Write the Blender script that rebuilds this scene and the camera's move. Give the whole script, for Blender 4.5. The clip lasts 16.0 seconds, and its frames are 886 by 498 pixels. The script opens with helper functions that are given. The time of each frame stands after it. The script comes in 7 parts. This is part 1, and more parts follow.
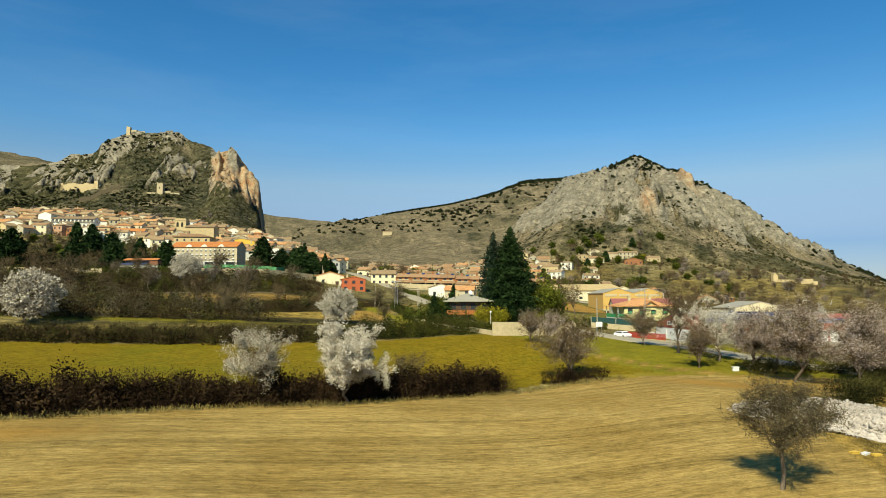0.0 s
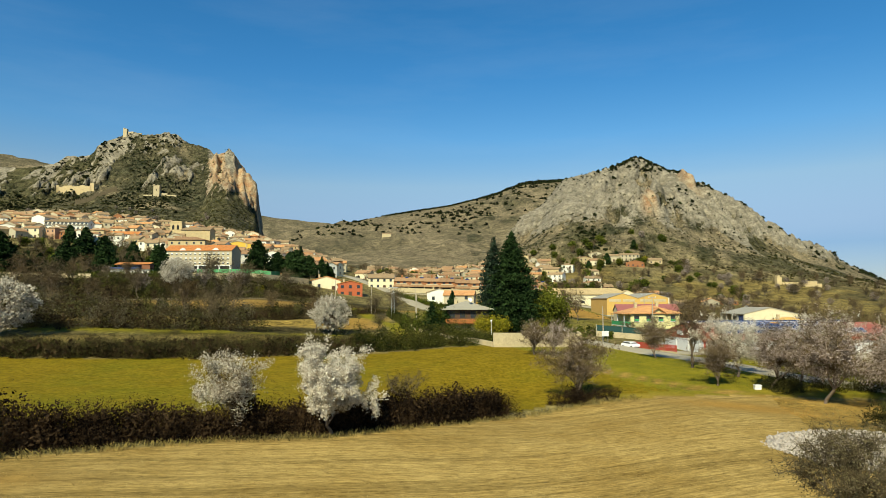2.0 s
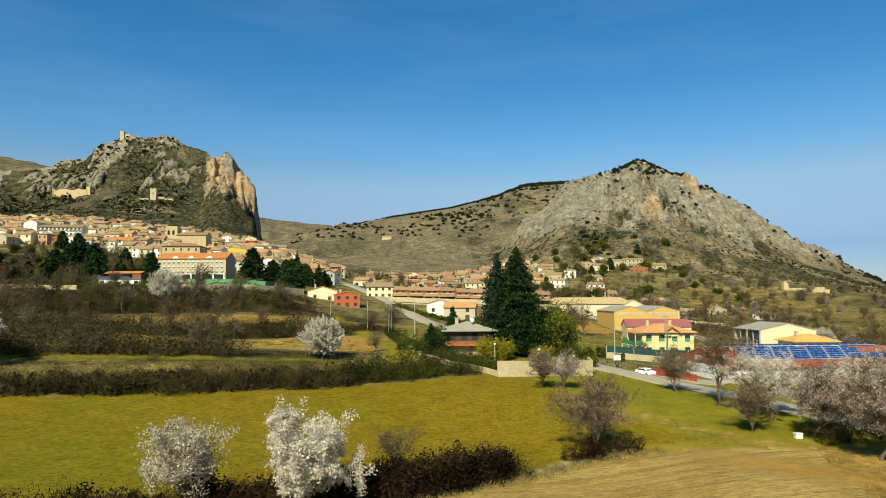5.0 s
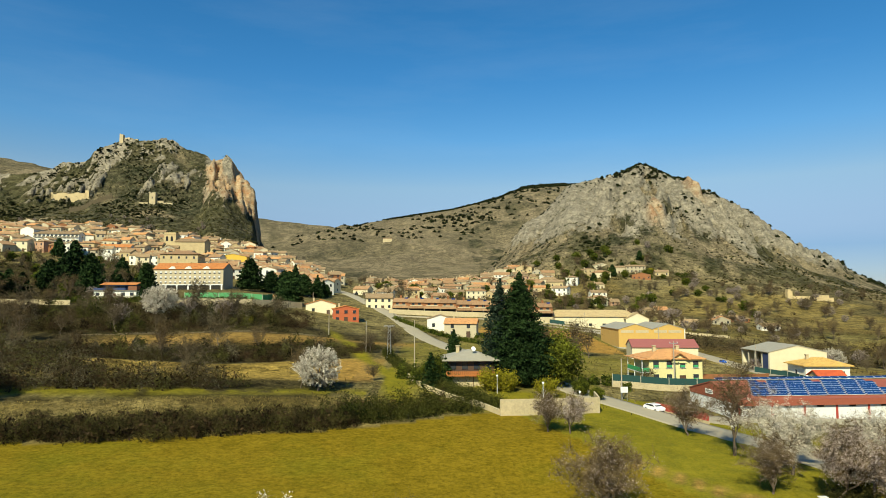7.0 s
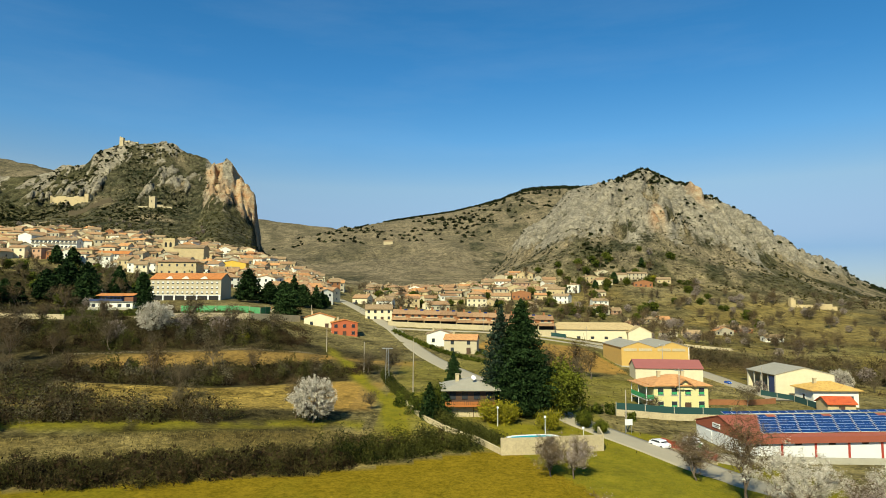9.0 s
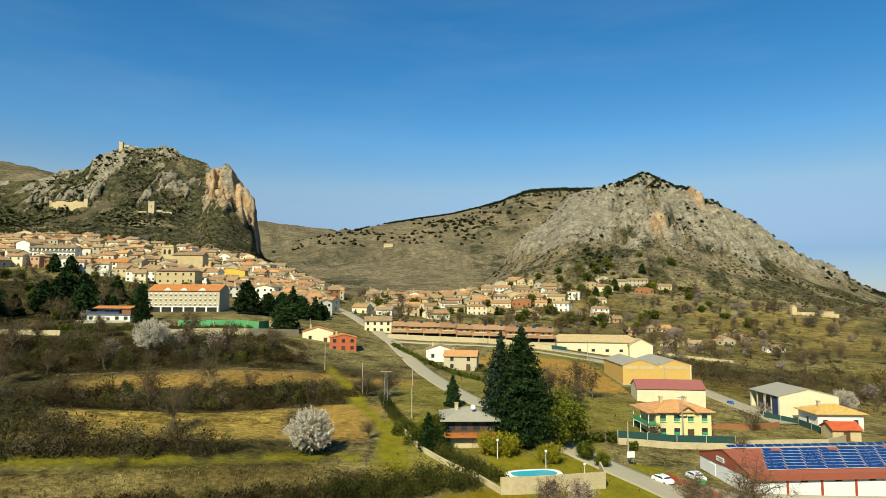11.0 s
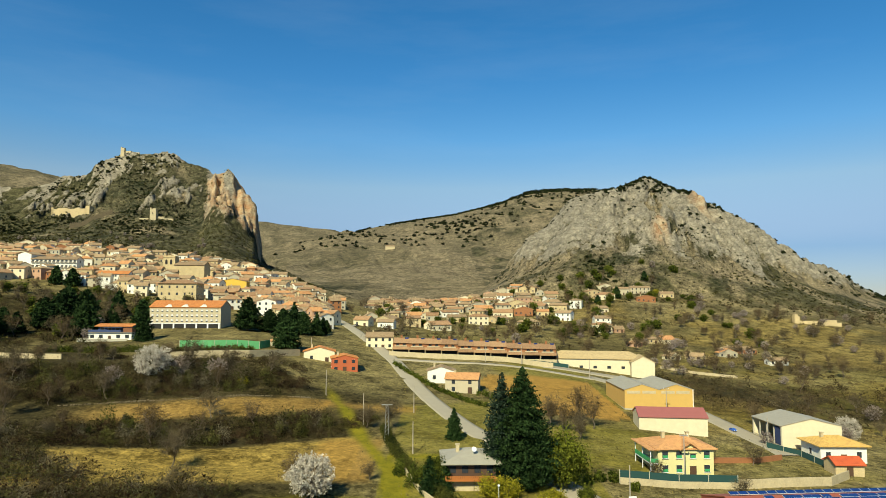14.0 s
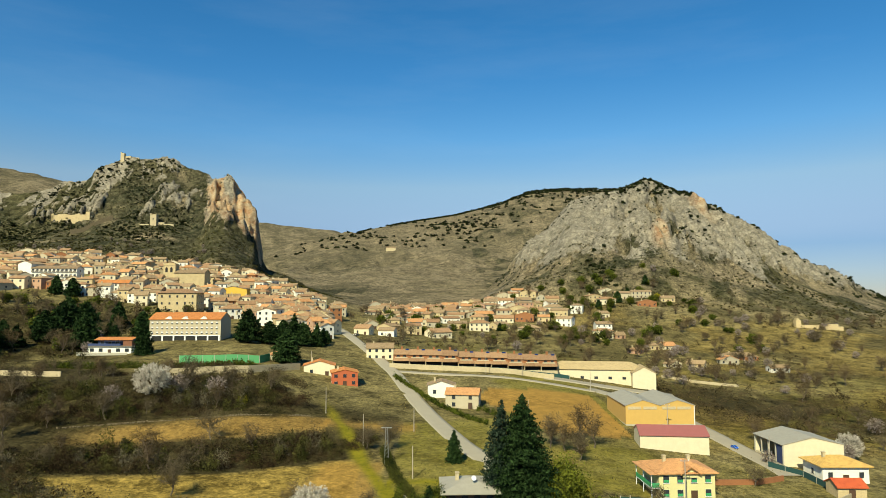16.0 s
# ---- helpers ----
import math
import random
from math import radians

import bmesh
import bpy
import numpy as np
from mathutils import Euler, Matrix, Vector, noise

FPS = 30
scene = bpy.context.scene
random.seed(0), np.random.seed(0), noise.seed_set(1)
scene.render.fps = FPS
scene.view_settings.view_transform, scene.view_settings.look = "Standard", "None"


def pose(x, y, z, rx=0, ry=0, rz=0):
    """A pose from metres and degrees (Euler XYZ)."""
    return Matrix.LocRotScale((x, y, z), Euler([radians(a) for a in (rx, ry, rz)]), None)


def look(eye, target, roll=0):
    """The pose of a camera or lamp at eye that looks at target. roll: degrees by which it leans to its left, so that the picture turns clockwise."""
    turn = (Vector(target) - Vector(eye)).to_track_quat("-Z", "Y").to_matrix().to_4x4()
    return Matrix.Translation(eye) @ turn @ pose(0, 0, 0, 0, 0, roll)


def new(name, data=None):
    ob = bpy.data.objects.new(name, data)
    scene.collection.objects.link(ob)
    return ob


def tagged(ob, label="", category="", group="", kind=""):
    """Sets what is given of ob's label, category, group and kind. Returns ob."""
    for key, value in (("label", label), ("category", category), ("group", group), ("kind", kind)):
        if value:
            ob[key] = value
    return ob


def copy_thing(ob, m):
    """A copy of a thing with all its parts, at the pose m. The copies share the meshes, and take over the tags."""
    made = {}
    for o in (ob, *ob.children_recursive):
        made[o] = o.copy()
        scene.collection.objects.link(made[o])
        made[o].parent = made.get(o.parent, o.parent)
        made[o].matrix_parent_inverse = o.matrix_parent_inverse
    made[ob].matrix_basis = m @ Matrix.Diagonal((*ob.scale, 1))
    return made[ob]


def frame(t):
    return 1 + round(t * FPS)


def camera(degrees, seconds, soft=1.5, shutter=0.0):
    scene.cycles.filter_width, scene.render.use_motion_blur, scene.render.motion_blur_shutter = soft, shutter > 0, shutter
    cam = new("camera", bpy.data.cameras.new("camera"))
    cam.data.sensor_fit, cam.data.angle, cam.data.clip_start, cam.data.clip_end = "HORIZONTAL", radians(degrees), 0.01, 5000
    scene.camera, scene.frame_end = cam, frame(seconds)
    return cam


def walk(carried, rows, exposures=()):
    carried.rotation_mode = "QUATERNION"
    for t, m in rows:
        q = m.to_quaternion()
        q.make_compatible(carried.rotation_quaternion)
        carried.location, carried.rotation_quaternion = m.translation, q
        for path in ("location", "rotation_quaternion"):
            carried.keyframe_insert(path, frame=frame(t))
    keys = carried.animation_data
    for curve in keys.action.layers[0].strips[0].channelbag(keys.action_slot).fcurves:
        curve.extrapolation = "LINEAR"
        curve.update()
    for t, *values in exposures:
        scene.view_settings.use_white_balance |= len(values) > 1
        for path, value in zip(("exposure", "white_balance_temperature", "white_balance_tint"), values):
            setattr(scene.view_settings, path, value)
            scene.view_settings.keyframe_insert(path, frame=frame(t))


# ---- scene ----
# ---- camera and walk ----
cam = camera(68.0, 16.0, 0.8)
# seconds, eye x y z, tilt, turn, roll
PATH = [
    (0, 0.00, -0.00, 15.00, 94.28, -0.00, -0.07),
    (0.5, 0.11, 1.90, 15.14, 94.30, -0.02, -0.14),
    (1, 0.24, 3.70, 15.57, 94.34, -0.03, -0.16),
    (1.5, 0.29, 5.45, 16.11, 94.37, -0.03, -0.14),
    (2, 0.36, 7.03, 16.44, 94.41, -0.02, -0.16),
    (2.5, 0.35, 8.66, 16.69, 94.44, -0.02, -0.15),
    (3, 0.37, 10.29, 17.10, 94.48, -0.02, -0.17),
    (3.5, 0.40, 11.76, 17.62, 94.47, -0.00, -0.19),
    (4, 0.44, 13.36, 18.31, 94.50, 0.02, -0.19),
    (6.5, 0.59, 19.96, 24.66, 94.54, 0.07, -0.10),
    (7, 0.55, 20.79, 26.03, 94.56, 0.10, -0.02),
    (7.5, 0.54, 21.58, 27.32, 94.58, 0.12, 0.04),
    (8, 0.60, 22.39, 28.62, 94.60, 0.13, 0.11),
    (8.5, 0.68, 23.28, 29.97, 94.60, 0.16, 0.17),
    (9, 0.79, 24.03, 31.31, 94.62, 0.18, 0.22),
    (11.5, 1.11, 25.81, 38.08, 94.67, 0.23, 0.26),
    (12, 1.19, 25.79, 39.50, 94.66, 0.27, 0.28),
    (12.5, 1.14, 25.70, 40.92, 94.63, 0.29, 0.28),
    (13, 1.28, 25.60, 42.27, 94.61, 0.34, 0.26),
    (13.5, 1.19, 25.51, 43.60, 94.60, 0.34, 0.23),
    (14, 1.21, 25.59, 45.03, 94.56, 0.37, 0.16),
    (14.5, 1.36, 25.61, 46.44, 94.53, 0.40, 0.11),
    (15, 1.45, 25.60, 47.82, 94.53, 0.41, 0.01),
    (15.5, 1.51, 25.68, 49.21, 94.51, 0.43, -0.09),
    (16, 1.73, 25.91, 50.68, 94.47, 0.46, -0.15),
]
walk(cam, [(t, pose(x, y, z, tilt, 0, turn) @ pose(0, 0, 0, 0, 0, roll)) for t, x, y, z, tilt, turn, roll in PATH], [(0, 0.57, 6480, 1), (16, 0.57, 6480, 1)])

# ---- sky, sun ----
SUN_ELEV, SUN_AZ = radians(41), radians(201)      # azimuth from +y, clockwise: behind the camera, a little to its left
world = bpy.data.worlds.new("sky")
scene.world = world
world.use_nodes = True
wt = world.node_tree
sky = wt.nodes.new("ShaderNodeTexSky")
sky.sky_type, sky.sun_disc = "NISHITA", False
sky.sun_elevation, sky.sun_rotation = SUN_ELEV, SUN_AZ
sky.altitude, sky.air_density, sky.dust_density, sky.ozone_density = 1600, 0.95, 0.03, 2.2
deep = wt.nodes.new("ShaderNodeHueSaturation")
deep.inputs["Saturation"].default_value, deep.inputs["Hue"].default_value = 1.34, 0.500
wt.links.new(sky.outputs[0], deep.inputs["Color"])
# faint high cirrus
way = wt.nodes.new("ShaderNodeTexCoord")
drawn = wt.nodes.new("ShaderNodeMapping")
drawn.inputs["Scale"].default_value, drawn.inputs["Rotation"].default_value = (1.2, 1.2, 7.0), (0.12, 0.22, 0.3)
veil = wt.nodes.new("ShaderNodeTexNoise")
veil.inputs["Scale"].default_value, veil.inputs["Detail"].default_value, veil.inputs["Roughness"].default_value = 1.6, 7, 0.62
thin = wt.nodes.new("ShaderNodeMapRange")
thin.inputs["From Min"].default_value, thin.inputs["From Max"].default_value, thin.inputs["To Max"].default_value = 0.50, 0.85, 0.06
cirrus = wt.nodes.new("ShaderNodeMix")
cirrus.data_type = "RGBA"
cirrus.inputs[7].default_value = (5.2, 5.6, 6.0, 1)
wt.links.new(way.outputs["Generated"], drawn.inputs[0])
wt.links.new(drawn.outputs[0], veil.inputs["Vector"])
wt.links.new(veil.outputs[0], thin.inputs["Value"])
wt.links.new(thin.outputs[0], cirrus.inputs[0])
# haze is put in as colour: a ramp tints the sky by height
split = wt.nodes.new("ShaderNodeSeparateXYZ")
level = wt.nodes.new("ShaderNodeValToRGB")
for stop, (place, tone) in zip([level.color_ramp.elements[0], level.color_ramp.elements[1]] + [level.color_ramp.elements.new(0.5 + 0.05 * k) for k in range(4)],
                               ((0.0, (0.34, 0.33, 0.42)), (0.42, (0.94, 0.96, 0.97)), (0.075, (0.50, 0.44, 0.51)), (0.17, (1.70, 0.95, 0.70)), (0.24, (1.38, 1.05, 0.90)), (0.33, (1.10, 1.01, 0.94)))):
    stop.position, stop.color = place, (*tone, 1)
haze_tint = wt.nodes.new("ShaderNodeMix")
haze_tint.data_type, haze_tint.blend_type = "RGBA", "MULTIPLY"
haze_tint.inputs[0].default_value = 1.0
wt.links.new(way.outputs["Generated"], split.inputs[0])
wt.links.new(split.outputs[2], level.inputs[0])
wt.links.new(deep.outputs[0], haze_tint.inputs[6])
wt.links.new(level.outputs[0], haze_tint.inputs[7])
wt.links.new(haze_tint.outputs[2], cirrus.inputs[6])
wt.links.new(cirrus.outputs[2], wt.nodes["Background"].inputs[0])
wt.nodes["Background"].inputs[1].default_value = 0.102
sun = new("sun", bpy.data.lights.new("sun", "SUN"))
sun.data.energy, sun.data.angle, sun.data.color = 4.8, radians(0.5), (1.0, 0.91, 0.70)
sun_way = Vector((math.sin(SUN_AZ) * math.cos(SUN_ELEV), math.cos(SUN_AZ) * math.cos(SUN_ELEV), math.sin(SUN_ELEV)))
sun.matrix_world = look(sun_way * 300, (0, 0, 0))

# ---- materials ----
def nodes_of(name):
    m = bpy.data.materials.new(name)
    m.use_nodes = True
    t = m.node_tree
    return m, t, t.nodes["Principled BSDF"]


def tex(t, kind, scale, detail=6.0, rough=0.6, coord="Object", stretch=None, turn=0.0):
    n = t.nodes.new(kind)
    n.inputs["Scale"].default_value = scale
    if "Detail" in n.inputs:
        n.inputs["Detail"].default_value = detail
    if "Roughness" in n.inputs:
        n.inputs["Roughness"].default_value = rough
    c = t.nodes.new("ShaderNodeTexCoord")
    if stretch:
        mp = t.nodes.new("ShaderNodeMapping")
        mp.inputs["Scale"].default_value = stretch
        turned = t.nodes.new("ShaderNodeMapping")
        turned.inputs["Rotation"].default_value = (0, 0, radians(turn))
        t.links.new(c.outputs[coord], turned.inputs[0])
        t.links.new(turned.outputs[0], mp.inputs[0])
        t.links.new(mp.outputs[0], n.inputs["Vector"])
    else:
        t.links.new(c.outputs[coord], n.inputs["Vector"])
    return n.outputs[0]


def ramp(t, fac, stops):
    n = t.nodes.new("ShaderNodeValToRGB")
    el = n.color_ramp.elements
    while len(el) < len(stops):
        el.new(0.5)
    for e, (p, c) in zip(el, stops):
        e.position, e.color = p, (*c, 1)
    t.links.new(fac, n.inputs[0])
    return n.outputs[0]


def mix(t, fac, a, b, blend="MIX"):
    n = t.nodes.new("ShaderNodeMix")
    n.data_type, n.blend_type = "RGBA", blend
    for sock, v in ((n.inputs[0], fac), (n.inputs[6], a), (n.inputs[7], b)):
        if isinstance(v, (int, float)):
            sock.default_value = v
        elif isinstance(v, tuple):
            sock.default_value = (*v, 1)
        else:
            t.links.new(v, sock)
    return n.outputs[2]


def calc(t, op, a, b=None, clamp=False):
    n = t.nodes.new("ShaderNodeMath")
    n.operation, n.use_clamp = op, clamp
    for sock, v in zip(n.inputs, (a, b)):
        if v is None:
            continue
        if isinstance(v, (int, float)):
            sock.default_value = v
        else:
            t.links.new(v, sock)
    return n.outputs[0]


def bump(t, b, height, strength=0.5, dist=0.05):
    n = t.nodes.new("ShaderNodeBump")
    n.inputs["Strength"].default_value, n.inputs["Distance"].default_value = strength, dist
    t.links.new(height, n.inputs["Height"])
    t.links.new(n.outputs[0], b.inputs["Normal"])


def shade(c, k):
    return tuple(min(1, v * k) for v in c)


def plain(name, colour, rough=0.8, var=0.18, scale=0.6, fine=9.0, metal=0.0, relief=0.02, per_object=0.0):
    """Painted or weathered surface: broad stains and fine grain."""
    m, t, b = nodes_of(name)
    big = tex(t, "ShaderNodeTexNoise", scale, 5)
    small = tex(t, "ShaderNodeTexNoise", fine, 4)
    col = ramp(t, big, [(0.3, shade(colour, 1 - var)), (0.7, shade(colour, 1 + var * 0.6))])
    col = mix(t, 0.5, col, ramp(t, small, [(0.35, shade(colour, 1 - var)), (0.65, shade(colour, 1 + var * 0.6))]))
    if per_object:
        info = t.nodes.new("ShaderNodeObjectInfo")
        col = mix(t, per_object, col, ramp(t, info.outputs["Random"], [(0, shade(colour, 0.55)), (1, shade(colour, 1.35))]))
    t.links.new(col, b.inputs["Base Color"])
    b.inputs["Roughness"].default_value, b.inputs["Metallic"].default_value = rough, metal
    bump(t, b, small, 0.4, relief)
    return m


def tiles_mat(name, dark, light, run=0.42):
    """Curved clay tiles: ribs down the slope, mottled pieces."""
    m, t, b = nodes_of(name)
    vor = t.nodes.new("ShaderNodeTexVoronoi")
    vor.inputs["Scale"].default_value = 2.2
    c = t.nodes.new("ShaderNodeTexCoord")
    t.links.new(c.outputs["Object"], vor.inputs["Vector"])
    spots = t.nodes.new("ShaderNodeSeparateColor")
    t.links.new(vor.outputs["Color"], spots.inputs[0])
    big = tex(t, "ShaderNodeTexNoise", 0.35, 5)
    col = ramp(t, big, [(0.3, dark), (0.72, light)])
    col = mix(t, 0.55, col, ramp(t, spots.outputs[0], [(0, shade(dark, 0.75)), (0.5, light), (1, shade(light, 1.2))]))
    info = t.nodes.new("ShaderNodeObjectInfo")
    col = mix(t, 0.3, col, ramp(t, info.outputs["Random"], [(0, shade(dark, 0.7)), (1, shade(light, 1.25))]))
    t.links.new(col, b.inputs["Base Color"])
    b.inputs["Roughness"].default_value = 0.85
    w = t.nodes.new("ShaderNodeTexWave")
    w.inputs["Scale"].default_value, w.inputs["Distortion"].default_value = 0.9 / run * 0.32, 0.6
    t.links.new(c.outputs["Object"], w.inputs["Vector"])
    bump(t, b, w.outputs[1], 0.8, 0.08)
    return m


def foliage(name, dark, light, scale=1.3, trans=0.15, rough=0.7):
    m, t, b = nodes_of(name)
    geo = t.nodes.new("ShaderNodeNewGeometry")
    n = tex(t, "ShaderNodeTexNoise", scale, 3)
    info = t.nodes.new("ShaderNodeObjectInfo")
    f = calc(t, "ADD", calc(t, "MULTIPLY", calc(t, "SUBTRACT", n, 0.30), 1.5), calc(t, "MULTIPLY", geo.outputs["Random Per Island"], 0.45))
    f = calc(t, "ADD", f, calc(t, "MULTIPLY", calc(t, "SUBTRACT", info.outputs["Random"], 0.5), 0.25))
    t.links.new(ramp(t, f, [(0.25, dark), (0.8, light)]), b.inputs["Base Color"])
    b.inputs["Roughness"].default_value = rough
    b.inputs["Specular IOR Level"].default_value = 0.04
    b.inputs["Transmission Weight"].default_value = 0.0
    b.inputs["Subsurface Weight"].default_value = 0.0
    return m


M = {
    "plaster_cream": plain("plaster_cream", (0.660, 0.575, 0.365), 0.85, per_object=0.25),
    "plaster_white": plain("plaster_white", (0.780, 0.740, 0.600), 0.8, per_object=0.1),
    "plaster_yellow": plain("plaster_yellow", (0.620, 0.560, 0.250), 0.8, 0.08),
    "plaster_ochre": plain("plaster_ochre", (0.530, 0.335, 0.085), 0.85, 0.1),
    "plaster_gold": plain("plaster_gold", (0.620, 0.400, 0.050), 0.85, 0.1),
    "plaster_pink": plain("plaster_pink", (0.452, 0.270, 0.157), 0.85, per_object=0.2),
    "plaster_red": plain("plaster_red", (0.407, 0.099, 0.033), 0.85, 0.1),
    "plaster_grey": plain("plaster_grey", (0.392, 0.345, 0.231), 0.85, per_object=0.2),
    "stone": plain("stone_masonry", (0.510, 0.395, 0.200), 0.9, 0.35, 0.5, 3.0, relief=0.06, per_object=0.2),
    "stone_pale": plain("pale_stone_wall", (0.470, 0.383, 0.218), 0.9, 0.25, 0.4, 3.0, relief=0.05),
    "concrete": plain("concrete", (0.392, 0.360, 0.264), 0.85),
    "brick": plain("brick_wall", (0.282, 0.115, 0.040), 0.85, 0.25),
    "brick_dark": plain("dark_brick", (0.188, 0.077, 0.033), 0.85, 0.25),
    "clay": tiles_mat("clay_tiles", (0.200, 0.104, 0.044), (0.375, 0.222, 0.100)),
    "clay_orange": tiles_mat("orange_clay_tiles", (0.380, 0.120, 0.025), (0.550, 0.220, 0.050)),
    "clay_mixed": tiles_mat("mixed_orange_tiles", (0.330, 0.140, 0.050), (0.550, 0.280, 0.100)),
    "clay_brown": tiles_mat("brown_clay_tiles", (0.170, 0.108, 0.050), (0.350, 0.240, 0.118)),
    "clay_gold": tiles_mat("golden_clay_tiles", (0.420, 0.230, 0.050), (0.580, 0.360, 0.090)),
    "clay_pale": tiles_mat("pale_ochre_tiles", (0.300, 0.215, 0.095), (0.470, 0.350, 0.165)),
    "clay_red": tiles_mat("red_clay_tiles", (0.392, 0.054, 0.013), (0.548, 0.107, 0.026)),
    "sheet_grey": plain("grey_sheet_roof", (0.329, 0.298, 0.218), 0.6, 0.2),
    "sheet_dark": plain("dark_slate_roof", (0.157, 0.137, 0.099), 0.7, 0.2),
    "sheet_pink": plain("faded_red_sheet_roof", (0.298, 0.099, 0.079), 0.6, 0.12),
    "sheet_red": plain("red_sheet_roof", (0.282, 0.077, 0.040), 0.6, 0.12),
    "red_paint": plain("red_paint", (0.348, 0.044, 0.026), 0.6, 0.1),
    "white_paint": plain("white_paint", (0.696, 0.687, 0.644), 0.6, 0.06),
    "green_paint": plain("green_paint", (0.044, 0.296, 0.104), 0.6, 0.1),
    "green_net": plain("dark_green_mesh_fence", (0.013, 0.052, 0.044), 0.9, 0.1),
    "court_green": plain("green_court_screen", (0.10, 0.34, 0.12), 0.8, 0.1),
    "blue_paint": plain("blue_paint", (0.026, 0.078, 0.348), 0.5, 0.1),
    "navy": plain("navy_awning", (0.026, 0.044, 0.113), 0.8, 0.1),
    "wood_dark": plain("dark_wood", (0.078, 0.039, 0.017), 0.7, 0.25),
    "wood_orange": plain("varnished_wood", (0.392, 0.131, 0.026), 0.5, 0.2),
    "pole": plain("grey_wooden_pole", (0.365, 0.313, 0.235), 0.85, 0.2),
    "steel": plain("galvanised_steel", (0.392, 0.392, 0.374), 0.45, 0.1, metal=0.7),
    # near-black, puts the shade inside openings into colour
    "dark": plain("opening_shade", (0.017, 0.016, 0.013), 0.9, 0.1),
    "tyre": plain("rubber", (0.017, 0.017, 0.017), 0.9, 0.1),
    "asphalt": plain("worn_asphalt", (0.329, 0.284, 0.189), 0.9, 0.12, 0.25, 6.0),
    "concrete_yard": plain("concrete_yard", (0.313, 0.268, 0.178), 0.9, 0.15, 0.2, 3.0),
    "plaster_beige": plain("plaster_beige", (0.46, 0.39, 0.245), 0.85, 0.12),
    "stone_dark": plain("dark_field_stone", (0.15, 0.115, 0.06), 0.9, 0.35, 0.5, 3.0, relief=0.06),
    "rubble": plain("pale_rubble", (0.455, 0.395, 0.320), 0.9, 0.45, 1.5, 6.0),
    "bark": plain("bark", (0.139, 0.100, 0.065), 0.9, 0.3, 1.5, 12.0),
    "bark_pale": plain("pale_bark", (0.165, 0.125, 0.080), 0.9, 0.3, 1.5, 12.0),
}


def glossy(name, colour, rough, coat=0.0):
    m, t, b = nodes_of(name)
    n = tex(t, "ShaderNodeTexNoise", 3.0, 3)
    t.links.new(ramp(t, n, [(0.3, shade(colour, 0.9)), (0.7, shade(colour, 1.1))]), b.inputs["Base Color"])
    b.inputs["Roughness"].default_value, b.inputs["Coat Weight"].default_value = rough, coat
    return m


M["glass"] = glossy("window_glass", (0.035, 0.04, 0.045), 0.08)
M["car_white"] = glossy("white_car_paint", (0.80, 0.80, 0.80), 0.25, 0.6)
M["car_blue"] = glossy("blue_car_paint", (0.03, 0.12, 0.5), 0.25, 0.6)
M["panel"] = glossy("solar_cells", (0.012, 0.035, 0.14), 0.12, 0.5)
M["pool"] = glossy("pool_water", (0.06, 0.42, 0.52), 0.06)
M["pool_tile"] = glossy("pale_pool_edge", (0.75, 0.74, 0.68), 0.5)
M["lamp"] = glossy("white_lamp_globe", (0.85, 0.85, 0.82), 0.3)

M["blossom"] = foliage("white_almond_blossom", (0.3000, 0.2600, 0.1900), (0.6600, 0.6000, 0.4800), 0.9)
M["blossom_pink"] = foliage("fading_blossom", (0.200, 0.150, 0.120), (0.520, 0.430, 0.365))
M["blossom_grey"] = foliage("grey_pink_blossom", (0.130, 0.100, 0.080), (0.360, 0.295, 0.250))
M["twig"] = foliage("bare_twigs", (0.0500, 0.0340, 0.0160), (0.1600, 0.1150, 0.0550))
M["twig_grey"] = foliage("grey_twigs", (0.050, 0.038, 0.020), (0.145, 0.113, 0.060))
# near-black dark ends below also carry the shade between leaves as colour
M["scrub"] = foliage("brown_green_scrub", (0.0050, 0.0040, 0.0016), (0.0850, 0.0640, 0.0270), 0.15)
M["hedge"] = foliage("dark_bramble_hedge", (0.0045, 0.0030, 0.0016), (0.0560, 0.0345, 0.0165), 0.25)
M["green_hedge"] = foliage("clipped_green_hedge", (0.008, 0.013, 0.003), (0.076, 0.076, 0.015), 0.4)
M["evergreen"] = foliage("evergreen_leaves", (0.010, 0.020, 0.003), (0.105, 0.118, 0.015), 0.6)
M["yellow_leaf"] = foliage("yellow_green_leaves", (0.062, 0.062, 0.004), (0.289, 0.248, 0.017), 0.6)
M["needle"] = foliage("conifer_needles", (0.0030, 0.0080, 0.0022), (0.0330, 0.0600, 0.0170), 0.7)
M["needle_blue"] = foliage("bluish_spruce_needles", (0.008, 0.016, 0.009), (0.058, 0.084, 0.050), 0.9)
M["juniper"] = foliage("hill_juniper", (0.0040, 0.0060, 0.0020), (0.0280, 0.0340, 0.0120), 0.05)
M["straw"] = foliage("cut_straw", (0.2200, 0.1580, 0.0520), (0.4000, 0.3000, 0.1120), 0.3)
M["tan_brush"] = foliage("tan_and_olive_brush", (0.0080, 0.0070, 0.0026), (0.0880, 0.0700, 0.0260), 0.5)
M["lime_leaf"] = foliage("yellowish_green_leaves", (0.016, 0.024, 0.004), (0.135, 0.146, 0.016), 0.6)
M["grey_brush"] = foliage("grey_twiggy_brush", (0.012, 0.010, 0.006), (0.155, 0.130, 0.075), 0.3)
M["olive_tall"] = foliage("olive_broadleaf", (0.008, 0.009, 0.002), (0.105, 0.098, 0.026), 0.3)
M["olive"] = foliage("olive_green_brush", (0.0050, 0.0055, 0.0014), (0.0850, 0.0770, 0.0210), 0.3)
